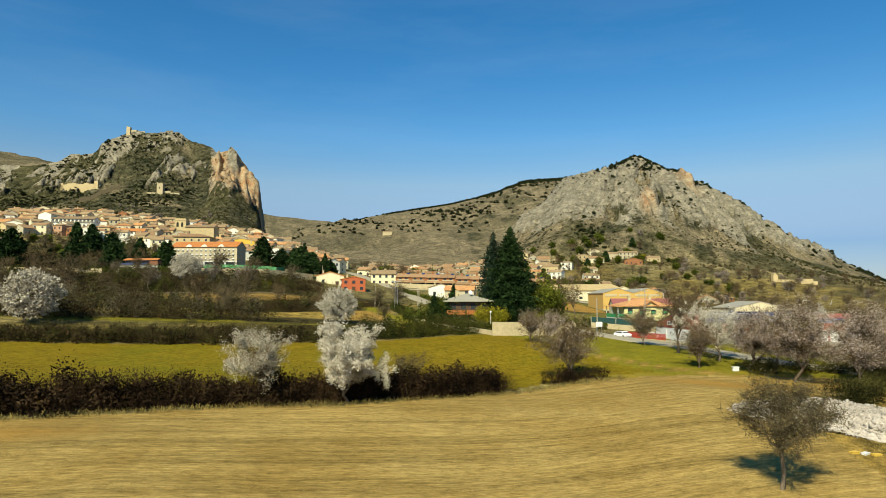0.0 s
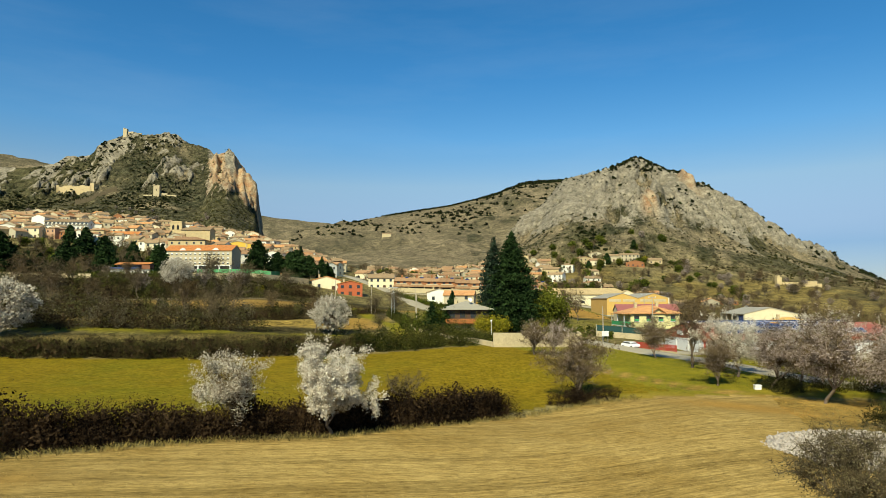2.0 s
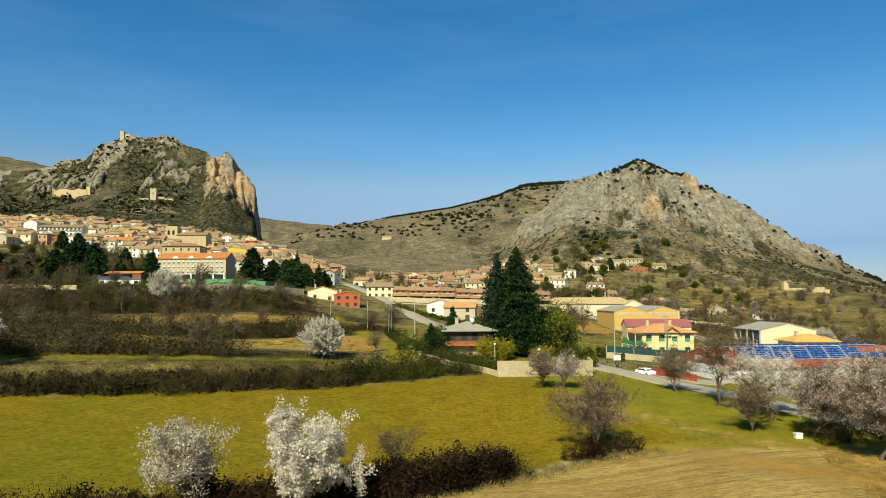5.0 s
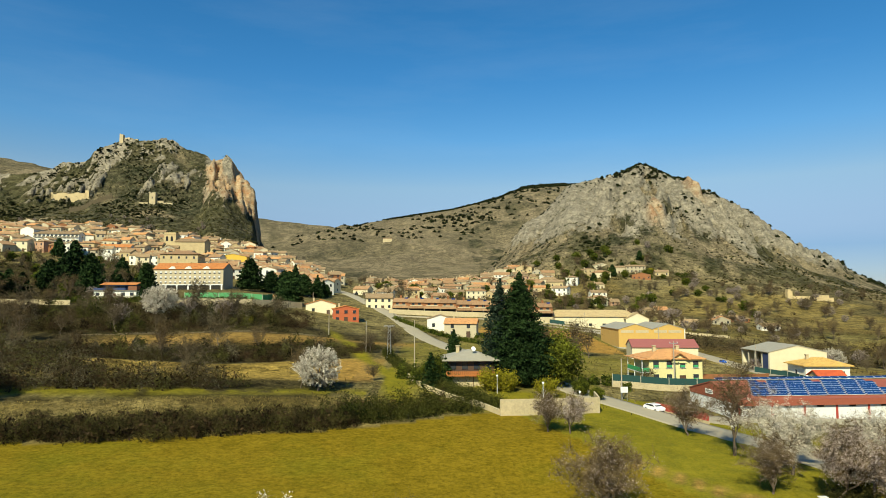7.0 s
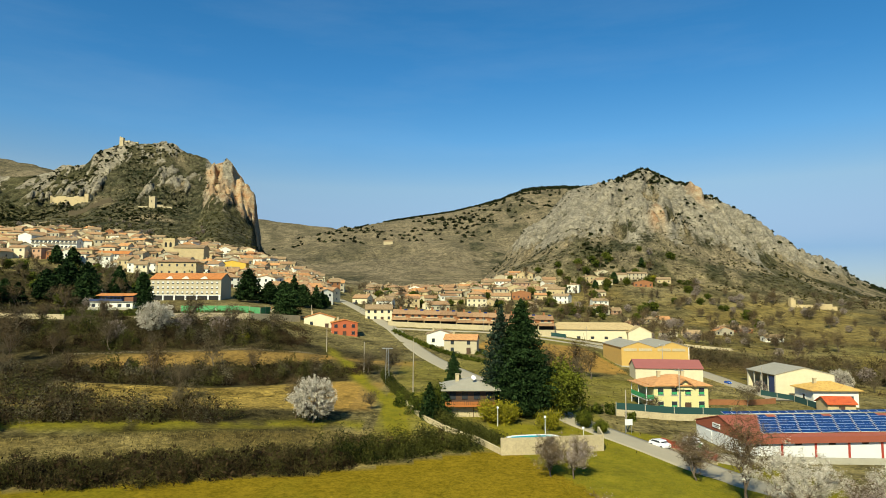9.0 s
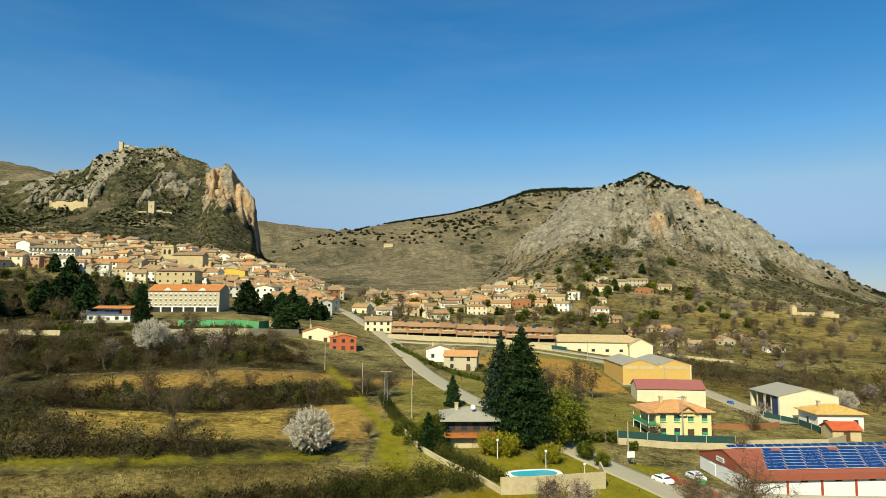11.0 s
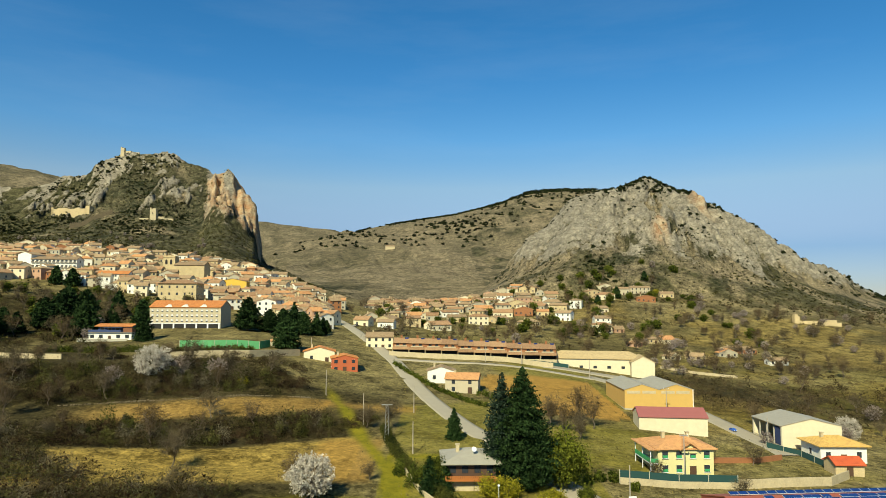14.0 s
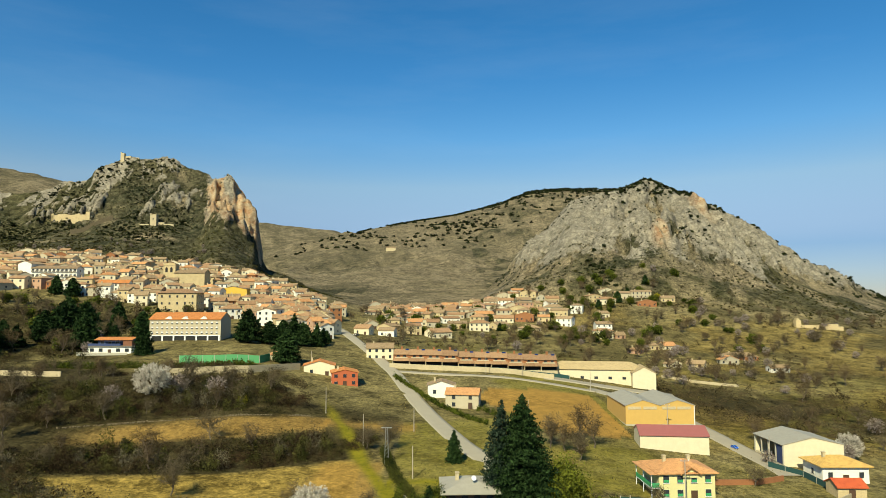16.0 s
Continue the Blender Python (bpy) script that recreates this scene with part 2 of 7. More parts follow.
M["dry_grass"] = foliage("dry_grass_blades", (0.114, 0.081, 0.021), (0.344, 0.255, 0.085), 0.3)
M["tussock"] = foliage("rough_tussocks", (0.0600, 0.0500, 0.0170), (0.2500, 0.1900, 0.0550), 0.08)
M["withered"] = foliage("withered_olive_leaves", (0.030, 0.027, 0.012), (0.170, 0.145, 0.070), 0.4)
M["wet_grass"] = foliage("green_grass_blades", (0.1000, 0.1000, 0.0080), (0.2200, 0.1950, 0.0200), 0.3)

# ---- the lie of the land ----
VALLEY_Y = np.array([20, 60, 85, 115, 150, 195, 250, 320, 400, 500, 640.0])
VALLEY_U = np.array([-0.75, -0.5, -0.25, -0.08, 0.08, 0.25, 0.42, 0.7])      # x / (y + 40)
VALLEY = np.array([
    [2.6, 3.5, 4.3, 3.1, 2.2, 2.1, 2.0, 1.7],
    [6.1, 7.0, 5.5, 4.6, 3.9, 4.7, 4.2, 3.3],
    [9.2, 7.5, 5.9, 5.0, 3.7, 4.7, 4.3, 4.5],
    [12.9, 9.6, 7.6, 6.9, 7.2, 6.3, 5.2, 4.5],
    [16.1, 14.1, 11.1, 9.0, 8.5, 6.2, 5.2, 2.8],
    [19.8, 16.3, 12.4, 11.9, 10.8, 7.6, 5.3, 0.6],
    [26.2, 24.9, 22.5, 14.3, 12.5, 9.9, 4.2, -1.6],
    [37.3, 28.0, 29.6, 20.4, 18.1, 10.6, 4.6, 0.4],
    [56.4, 44.7, 36.5, 26.7, 17.8, 12.7, 8.3, 6.9],
    [77.3, 68.0, 47.3, 31.9, 25.2, 22.8, 19.3, 14.6],
    [100.3, 97.2, 73.3, 41.3, 45.7, 54.0, 46.3, 23.8],
])
CASTLE = [
    (-700, 194), (-551, 184), (-495, 188), (-488, 193), (-477, 198), (-459, 199), (-448, 200), (-441, 207), (-438, 214), (-424, 220), (-413, 224), (-401, 228), (-391, 229),
    (-373, 226), (-362, 228), (-351, 230), (-338, 225), (-333, 220), (-318, 215), (-304, 212), (-296, 208), (-293, 202), (-287, 202), (-278, 204), (-271, 204), (-263, 197),
    (-256, 186), (-249, 175), (-241, 163), (-237, 161), (-234, 146), (-232, 124), (-228, 103), (-220, 88), (-195, 80), (-120, 40), (-60, 0)]
PEAK = [
    (0, 0), (41, 50), (73, 80), (94, 100), (125, 129), (151, 159), (173, 185), (186, 198), (203, 202), (229, 207), (247, 209), (259, 211), (273, 217), (286, 223), (294, 225),
    (303, 223), (316, 219), (341, 207), (350, 208), (358, 204), (363, 206), (371, 197), (384, 188), (401, 180), (413, 172), (443, 159), (460, 148), (485, 125), (510, 111),
    (527, 99), (552, 88), (577, 79), (610, 63), (667, 42), (790, 16)]
BACK = [
    (-1000, 170), (-700, 215), (-480, 262), (-387, 285), (-303, 304), (-261, 316), (-177, 330), (-72, 347), (34, 363), (97, 379), (139, 390), (203, 411), (245, 431), (287,
    445), (330, 452), (372, 456), (435, 460), (478, 458), (700, 462), (860, 330), (1100, 60)]
PLATEAU = [
    (-1500, 480), (-1169, 465), (-926, 443), (-812, 428), (-697, 414), (-626, 408), (-568, 402), (-531, 388), (-506, 358), (-380, 290), (-200, 200), (-50, 0)]
FAR_LEFT = [
    (-1700, 440), (-1200, 398), (-1087, 375), (-1047, 365), (-1006, 357), (-966, 349), (-925, 338), (-898, 330), (-827, 300), (-600, 220), (-450, 0)]


def curve_weights(v, k):
    v = np.clip(v, k[0], k[-1] - 1e-6)
    i = np.clip(np.searchsorted(k, v, side="right") - 1, 0, len(k) - 2)
    t = (v - k[i]) / (k[i + 1] - k[i])
    return i, (-0.5 * t + t * t - 0.5 * t**3, 1 - 2.5 * t * t + 1.5 * t**3, 0.5 * t + 2 * t * t - 1.5 * t**3, -0.5 * t * t + 0.5 * t**3)


def valley(x, y):
    i, wy = curve_weights(y, VALLEY_Y)
    j, wx = curve_weights(x / (np.maximum(y, 0) + 40), VALLEY_U)
    z = 0
    for a in range(4):
        for b in range(4):
            z = z + wy[a] * wx[b] * VALLEY[np.clip(i + a - 1, 0, len(VALLEY_Y) - 1), np.clip(j + b - 1, 0, len(VALLEY_U) - 1)]
    return z


def smooth(a, b, v):
    t = np.clip((v - a) / (b - a), 0, 1)
    return t * t * (3 - 2 * t)


def hashed(i, j, seed):
    n = np.sin(i * 127.1 + j * 311.7 + seed * 74.7) * 43758.5453
    return n - np.floor(n)


def noise2(x, y, seed=0):
    i, j = np.floor(x), np.floor(y)
    u, v = x - i, y - j
    u, v = u * u * (3 - 2 * u), v * v * (3 - 2 * v)
    a, b = hashed(i, j, seed), hashed(i + 1, j, seed)
    c, d = hashed(i, j + 1, seed), hashed(i + 1, j + 1, seed)
    return (a + (b - a) * u) * (1 - v) + (c + (d - c) * u) * v


def fractal(x, y, size, octaves=4, seed=0, ridged=False):
    total, amp, norm = 0, 1.0, 0
    for k in range(octaves):
        n = noise2(x / size + 17 * k, y / size - 9 * k, seed + k)
        total, norm = total + amp * ((1 - np.abs(2 * n - 1)) if ridged else n), norm + amp
        amp, size = amp * 0.52, size * 0.5
    return total / norm


def profile(table, x):
    a = np.array(table, float)
    return np.interp(x, a[:, 0], a[:, 1])


def hill(x, y, base, table, crest, foot, power, fall):
    """A ridge: its crest line seen from the valley, its front slope rising from foot to crest, its back falling away."""
    h = profile(table, x * crest / np.maximum(y, 150)) - base
    t = np.clip((y - foot) / (crest - foot), 0, 1)
    back = np.clip((y - crest) / fall, 0, 1)
    return np.maximum(h, 0) * np.where(y <= crest, t**power, 1 - back)


def ground(x, y):
    """Height of the ground at arrays x, y, with the rock masks of the two hills."""
    x, y = np.atleast_1d(np.asarray(x, float)), np.atleast_1d(np.asarray(y, float))
    plain_z = np.interp(y, [640, 1480, 2000, 2600, 4500], [41, 112, 180, 240, 200])
    plain_z = plain_z + (8 - plain_z) * smooth(0.3, 0.48, x / np.maximum(y, 1))
    base = valley(x, y)
    far = smooth(640, 1150, y)
    base = base + (plain_z - base) * far
    relief = smooth(560, 720, y)
    castle = hill(x, y, base, CASTLE, 830, 590, 2.3, 260)
    px = x * 830 / np.maximum(y, 150)
    full = np.maximum(profile(CASTLE, px) - base, 0)
    talus = np.interp(px, [-310, -285, -255, -232], [0.68, 0.64, 0.57, 0.50])
    rise_t = np.clip((y - 600) / 172, 0, 1)
    cliff = full * np.where(y < 772, talus * rise_t**1.3, talus + (1 - talus) * smooth(772, 812, y)) * np.where(y <= 830, 1, 1 - np.clip((y - 830) / 260, 0, 1))
    castle = castle + smooth(-303, -287, px) * (cliff - castle)
    peak = hill(x, y, base, PEAK, 990, 630, 0.8, 600)
    front = smooth(764, 780, y) * (1 - smooth(814, 830, y))
    bent = 5 * (fractal(x, y, 26, 3, 93) - 0.5)
    gully = 20 * np.exp(-(((px + bent + 285 - 0.15 * (y - 790)) / 3.2) ** 2)) + 7 * np.exp(-(((px + bent * 2 + 260) / 4.0) ** 2))
    fissure = (1 - fractal(px + 3 * bent, y * 0.45, 15, 4, 15, True)) * 15 * smooth(-305, -292, px)
    castle = np.maximum(castle - (gully + fissure) * front * (px < -228) * smooth(20, 60, castle), 0)
    back = hill(x, y, base, BACK, 2430, 1350, 1.3, 1500)
    plateau = hill(x, y, base, PLATEAU, 3300, 2700, 0.8, 1500)
    left = hill(x, y, base, FAR_LEFT, 1530, 950, 0.9, 900)
    z = base + np.maximum.reduce([castle, peak, back, plateau, left])
    wx, wy = 14 * (fractal(x, y, 30, 2, 91) - 0.5), 14 * (fractal(x, y, 30, 2, 92) - 0.5)
    qx = x * 990 / np.maximum(y, 150)
    # castle hill: knobs of rock in scrub, barest on the rim and the shoulder; the cliff is all rock
    knob = 0.6 * fractal(x + wx, (y + wy) * 0.7, 24, 5, 3, True) + 0.4 * fractal(x + wx, y * 0.8, 8, 3, 4, True)
    on_c = smooth(0.28, 0.5, castle / np.maximum(full, 30)) * (x < -150) * smooth(640, 700, y) * (y < 1000) * (full > 45)
    rim = smooth(0.80, 0.95, castle / np.maximum(full, 30)) + 0.7 * smooth(-395, -425, px) * smooth(0.45, 0.65, castle / np.maximum(full, 30)) * (px > -520)
    wall_c = smooth(-303, -290, px) * smooth(764, 776, y) * (y < 1000)
    out_c = on_c * smooth(0.70, 0.86, knob + 0.11 * np.clip(rim, 0, 1))
    rock_c = np.clip(np.maximum(out_c, wall_c * (full > 40)), 0, 1)
    # rocky peak: a smooth slab on one flank, ribs of crag over the rest
    on_p = smooth(0.2, 0.42, peak / 120) * (x > 60) * smooth(650, 720, y) * (y < 1100)
    slab = smooth(118, 150, qx - 0.06 * (y - 800)) * (1 - smooth(215, 250, qx + 0.10 * (y - 800))) * smooth(690, 740, y)
    right = smooth(330, 380, qx)
    rib = (1 - right) * fractal(x - 0.5 * y + wx, 0.35 * y + wy, 24, 5, 11, True) + right * fractal(x + 0.25 * y + wx, 0.35 * y + wy, 22, 5, 12, True)
    grit = fractal(x + wx, y * 0.7, 8, 4, 19, True)
    bare_p = 0.9 * smooth(0.50, 0.68, 0.65 * rib + 0.35 * grit + 0.10 * smooth(0.35, 0.8, peak / 150) - 0.05)
    rock_p = on_p * np.clip(np.maximum(slab * (0.28 + 0.34 * smooth(0.42, 0.60, grit)), bare_p), 0, 1)
    teeth = sum(h * np.exp(-(((x - a) / r) ** 4) - ((y - b) / (1.6 * r)) ** 4) for a, b, r, h in ((325, 871, 10, 13), (219, 703, 6, 7), (172, 686, 6, 5), (232, 716, 9, 9), (252, 760, 10, 10), (345, 850, 8, 8)))
    calm = 1 - np.where(x > 0, 0.85, 0.85) * smooth(0.9, 1.0, np.where(x > 0, y / 990, y / 830)) * (y < 1100)
    far_calm = 1 - 0.93 * np.maximum(np.exp(-(((y - 2430) / 330) ** 2)), smooth(2400, 2500, y))
    far_calm = far_calm * (1 - 0.9 * np.exp(-(((y - 1530) / 160) ** 2)) * (x < -500))
    gulch = fractal(x + 0.2 * y, y * 0.35, 150, 5, 6, True) - 0.5
    crags = out_c * (5 + 11 * (knob - 0.5)) + on_c * 22 * (knob - 0.55) + on_p * (1 - 0.75 * slab) * (30 * (rib - 0.5) + 11 * (grit - 0.5) + 8 * bare_p) + on_p * slab * 5 * (grit - 0.5) + teeth
    z = z + relief * calm * (1 - smooth(1200, 2000, y)) * crags
    z = z + relief * np.where(y > 1050, far_calm * ((fractal(x, y, 160, 5, 5) - 0.5) * 34 + gulch * 40) * smooth(1050, 1300, y), calm * (fractal(x, y, 160, 5, 5) - 0.5) * 9)
    z = z + (fractal(x, y, 14, 3, 8) - 0.5) * 0.6 * smooth(90, 140, y)
    # old field terraces on the slope below the village
    side = smooth(-14, -34, x - 0.04 * (y - 150)) * smooth(126, 140, y) * (1 - smooth(250, 275, y))
    step = (y - 0.16 * x) / 21.0
    z = z + side * 1.1 * (smooth(0.35, 0.65, step - np.floor(step)) - (step - np.floor(step)))
    return z, rock_c, rock_p


def gz(x, y):
    return float(ground(x, y)[0][0])


# ---- land cover ----
HEDGE = [(-75, 39), (-34, 51.5), (-18, 62.5), (-9, 65.5), (4, 78), (16, 87), (24, 89)]
HEDGE_FAR = [(-110, 89), (-57, 106), (-29, 114), (-10, 121), (6, 128)]
ROAD = [(95, 63), (66, 85), (50, 104), (42, 120), (36, 135), (27.5, 153), (16, 179), (5, 208), (-9, 263), (-21, 311), (-34, 352), (-52, 400), (-70, 449), (-84, 488)]


def terrace_v(x, y):
    """Depth measured across the slanting terraces."""
    return y - 0.42 * np.clip(x + 60, -60, 40)


def strip_foot(x):
    return np.interp(x, [-105, -56, -37, -20], [137, 147, 152, 158])


def line_y(table, x):
    return profile(table, x)


def cover(x, y, rock_c, rock_p):
    """Masks: stubble, crop, green grass, brush; bare ochre soil, dry grass, rock, orange rock (two colour layers with alpha)."""
    n = fractal(x, y, 9, 3, 21) - 0.5
    px = x * 830 / np.maximum(y, 150)
    h1, h2 = line_y(HEDGE, x) + n, line_y(HEDGE_FAR, x) + n
    right = np.interp(y, [20, 50, 84, 90], [27, 29, 39, 41]) + n * 3
    stubble = (y < h1 - 1.5) * (x < right)
    bare = np.clip(np.exp(-(((x - 33) / 8) ** 2) - ((y - 80 + 0.75 * (x - 33)) / 5.0) ** 2) * 1.1 + np.exp(-(((x + 31) / 9) ** 2) - ((y - 46.5 - 0.4 * (x + 31)) / 3.4) ** 2) * 1.0, 0, 1)
    stubble = stubble * (1 - 0.85 * bare)
    crop = (y > h1 + 1.5) * (y < h2 + 1) * (x < np.interp(y, [60, 88, 128], [22, 30, 13]) + n * 2)
    road_x = np.interp(y, [62, 84, 103, 119, 134, 152], [95, 66, 50, 42, 36, 27.5])
    lawn = (y > h1 - 1.6) * (y < 150) * (x > np.interp(y, [88, 128], [22, 9])) * (x < road_x + 12)
    track = np.exp(-(((x - np.interp(y, [140, 165, 189, 215, 245, 262], [-7, -10.5, -19.3, -26.7, -37.9, -44])) / 1.9) ** 2)) * smooth(128, 150, y) * (1 - smooth(215, 262, y))
    soil = (bare + smooth(-31, -27, x) * (1 - smooth(-15.5, -13, x)) * smooth(156, 160, y) * (1 - smooth(186, 192, y)) * 0.7
            + np.exp(-(((y - 226) / 5) ** 2)) * (np.abs(x + 22) < 14) * 0.7 + np.exp(-(((x - 44) / 7) ** 2) - ((y - 84) / 6) ** 2) * 0.6
            + (stubble * smooth(-28, -34, x) * smooth(38, 45, y)) * 0.8)
    off = y - np.interp(x, [8, 12, 17, 23, 28, 31.5, 44], [124, 117, 111.6, 105.7, 99.7, 94.2, 82]) + 0.5 * n
    path = np.clip(np.exp(-(((off - 1.1) / 0.75) ** 2)) + np.exp(-(((off + 1.5) / 0.75) ** 2)), 0, 1) * (x > 8) * (x < 40)
    soil = np.clip(soil * (1 - track) + 0.55 * path, 0, 1)
    field = (x > np.interp(y, [225, 240, 273, 290], [33, 28, 12, 18])) * (x < 57) * (y > 226) * (y < 290) * 1.0
    v = terrace_v(x, y)
    strip = smooth(0, 3, y - strip_foot(x)) * (1 - smooth(174.5, 176.5, v + n)) * (x < -19) * smooth(-100, -74, x)
    soil = np.clip(soil + smooth(206, 208, v + n) * (1 - smooth(221, 223, v)) * (x < -34) * smooth(-104, -84, x) * 0.6, 0, 1)
    dry = np.clip((y > h2 + 1) * (y < h2 + 24) * (x < -6) * 0.2 + strip + path * 0.9, 0, 1)
    valley_dry = smooth(0.42, 0.54, fractal(x, y * 1.6, 55, 4, 58)) * smooth(40, 75, x - 0.06 * y) * smooth(196, 215, y) * (1 - smooth(560, 640, y)) * 0.35
    dry = np.clip(dry + valley_dry, 0, 1)
    garden = ((x > -12) * (x < 33) * (y > 130) * (y < 178)) * (n > -0.25)
    hillgreen = smooth(0.5, 0.66, fractal(x, y, 120, 4, 31)) * smooth(500, 640, y) * (1 - smooth(900, 1200, y)) * 0.05
    wild = fractal(x, y, 34, 5, 44)
    terrace = smooth(-14, -26, x - 0.05 * (y - 130)) * smooth(128, 136, y) * (1 - smooth(246, 262, y + 0.25 * (x + 60))) * (1 - np.clip(strip + soil, 0, 1))
    village_foot = (1 - smooth(-150, -132, x)) * smooth(255, 275, y) * (1 - smooth(400, 440, y)) * smooth(0.3, 0.42, fractal(x, y, 18, 3, 67))
    under = (y > h2 + 1) * (y < h2 + 26) * (x < -30) * smooth(0.42, 0.56, fractal(x, y, 8, 4, 68)) * 0.45
    brush = np.clip(under + terrace * 0.9 + village_foot * 0.9 + smooth(0.44, 0.56, wild) * smooth(560, 660, y) * np.where(x < -120, 0.9, 0.4) * (1 - 0.65 * smooth(950, 1150, y)) + 0.3 * smooth(0.44, 0.60, fractal(x + 0.3 * y, y * 0.5, 110, 6, 46)) * smooth(1050, 1200, y) + 0.95 * (1 - rock_c) * smooth(0.2, 0.36, wild) * (x < -150) * smooth(610, 660, y) * (y < 1000)
                    + smooth(0.48, 0.58, wild) * (x > 60) * (y > 220) * 0.5 + smooth(84, 96, x) * (1 - smooth(250, 290, x)) * smooth(240, 256, y) * (1 - smooth(330, 352, y)) * smooth(0.3, 0.42, fractal(x, y, 20, 3, 60)) * 0.75, 0, 1)
    orange = smooth(-312, -290, px) * (px < -215) * smooth(700, 760, y) * (y < 900) * smooth(0.34, 0.56, fractal(px, y * 0.6, 16, 4, 47))
    orange = np.maximum(orange, 0.85 * np.maximum.reduce([np.exp(-(((x - a) / r) ** 2) - ((y - b) / (2.2 * r)) ** 2) for a, b, r in ((325, 871, 11), (219, 703, 6), (170, 682, 6), (226, 712, 5))]))
    brush = np.clip(brush + smooth(0.5, 0.62, fractal(x, y, 60, 5, 45)) * (x > 40) * smooth(620, 680, y) * (1 - smooth(720, 800, y)) * 0.35, 0, 1)
    scree = smooth(0.5, 0.6, fractal(x + 0.6 * y, y * 0.4, 70, 4, 49)) * (x > 40) * (x < 330) * smooth(640, 690, y) * (y < 900) * 0.6
    verge = (y < 86) * (x > right) * (y > 18) * 1.0
    soil, dry = np.clip(soil + verge * 0.25 * smooth(0.4, 0.6, fractal(x, y, 7, 3, 55)), 0, 1), np.clip(dry + verge * 0.9, 0, 1)
    meadow = smooth(0.5, 0.6, fractal(x, y, 45, 4, 41)) * (y > 175) * (1 - smooth(380, 480, y)) * 0.6
    sward = np.exp(-(((y - np.interp(x, [-75, -48, -25], [131, 138, 146])) / 3.2) ** 2)) * (x < -14) * (x > -90) * smooth(0.4, 0.5, fractal(x, y, 9, 3, 57))
    green = np.clip(lawn * (1 - 0.8 * path) + sward * 0.9 + garden * 0.55 + hillgreen + track * 1.3 + meadow * (x > 60) * 0.3 + meadow * (x < 60) * (x > -12) * 0.8, 0, 1)
    return stubble * 1.0, crop * 1.0, green, brush, np.clip(soil + field * 0.95, 0, 1), dry, np.clip(rock_c + rock_p + scree * 0.7, 0, 1), orange


def land_material():
    m, t, b = nodes_of("land")
    n_big = tex(t, "ShaderNodeTexNoise", 0.035, 6)
    n_mid = tex(t, "ShaderNodeTexNoise", 0.35, 6)
    n_small = tex(t, "ShaderNodeTexNoise", 3.2, 5, 0.7)
    masks = []
    for layer in ("cover_a", "cover_b"):
        at = t.nodes.new("ShaderNodeAttribute")
        at.attribute_name = layer
        sep = t.nodes.new("ShaderNodeSeparateColor")
        t.links.new(at.outputs["Color"], sep.inputs[0])
        masks += [sep.outputs[0], sep.outputs[1], sep.outputs[2], at.outputs["Alpha"]]

    def rough_mask(i, amount=0.5):
        return calc(t, "ADD", masks[i], calc(t, "MULTIPLY", calc(t, "SUBTRACT", n_mid, 0.5), calc(t, "MULTIPLY", masks[i], amount)), True)

    base = mix(t, 0.5, ramp(t, n_big, [(0.36, (0.085, 0.070, 0.027)), (0.64, (0.25, 0.20, 0.085))]), ramp(t, n_small, [(0.32, (0.07, 0.059, 0.024)), (0.68, (0.24, 0.195, 0.085))]))
    speck = tex(t, "ShaderNodeTexNoise", 0.16, 5, 0.75)
    base = mix(t, ramp(t, speck, [(0.5, (0, 0, 0)), (0.62, (0.482, 0.465, 0.365))]), base, (0.034, 0.030, 0.010))
    spot = t.nodes.new("ShaderNodeNewGeometry")
    where = t.nodes.new("ShaderNodeSeparateXYZ")
    t.links.new(spot.outputs["Position"], where.inputs[0])
    upland = t.nodes.new("ShaderNodeMapRange")
    upland.inputs["From Min"].default_value, upland.inputs["From Max"].default_value = 540, 660
    t.links.new(where.outputs[1], upland.inputs["Value"])
    # dry heath, greyed in its colour to stand in for distance haze
    hazed_heath = mix(t, 0.55, ramp(t, n_big, [(0.38, (0.110, 0.091, 0.061)), (0.62, (0.290, 0.232, 0.150))]), ramp(t, n_mid, [(0.36, (0.065, 0.055, 0.038)), (0.64, (0.330, 0.265, 0.172))]))
    base = mix(t, calc(t, "MULTIPLY", upland.outputs[0], 0.85), base, hazed_heath)
    brush = mix(t, n_mid, ramp(t, n_small, [(0.3, (0.012, 0.011, 0.005)), (0.7, (0.06, 0.048, 0.020))]), ramp(t, speck, [(0.35, (0.012, 0.012, 0.005)), (0.7, (0.078, 0.062, 0.028))]))
    dry = ramp(t, calc(t, "MULTIPLY", calc(t, "ADD", n_mid, n_small), 0.5), [(0.3, (0.143, 0.097, 0.020)), (0.7, (0.336, 0.235, 0.063))])
    grass = ramp(t, calc(t, "MULTIPLY", calc(t, "ADD", n_mid, n_small), 0.5), [(0.32, (0.10, 0.10, 0.007)), (0.68, (0.24, 0.195, 0.018))])
    crop = ramp(t, calc(t, "MULTIPLY", calc(t, "ADD", n_mid, n_small), 0.5), [(0.32, (0.120, 0.088, 0.005)), (0.68, (0.215, 0.148, 0.011))])
    clod = tex(t, "ShaderNodeTexNoise", 1.4, 8, 0.8)
    crop = mix(t, 0.8, crop, ramp(t, clod, [(0.34, (0.5, 0.5, 0.45)), (0.5, (1, 1, 1)), (0.66, (1.35, 1.3, 1.2))]), "MULTIPLY")
    crop = mix(t, ramp(t, n_big, [(0.5, (0, 0, 0)), (0.68, (0.45, 0.45, 0.45))]), crop, ramp(t, clod, [(0.35, (0.059, 0.084, 0.005)), (0.65, (0.143, 0.168, 0.012))]))
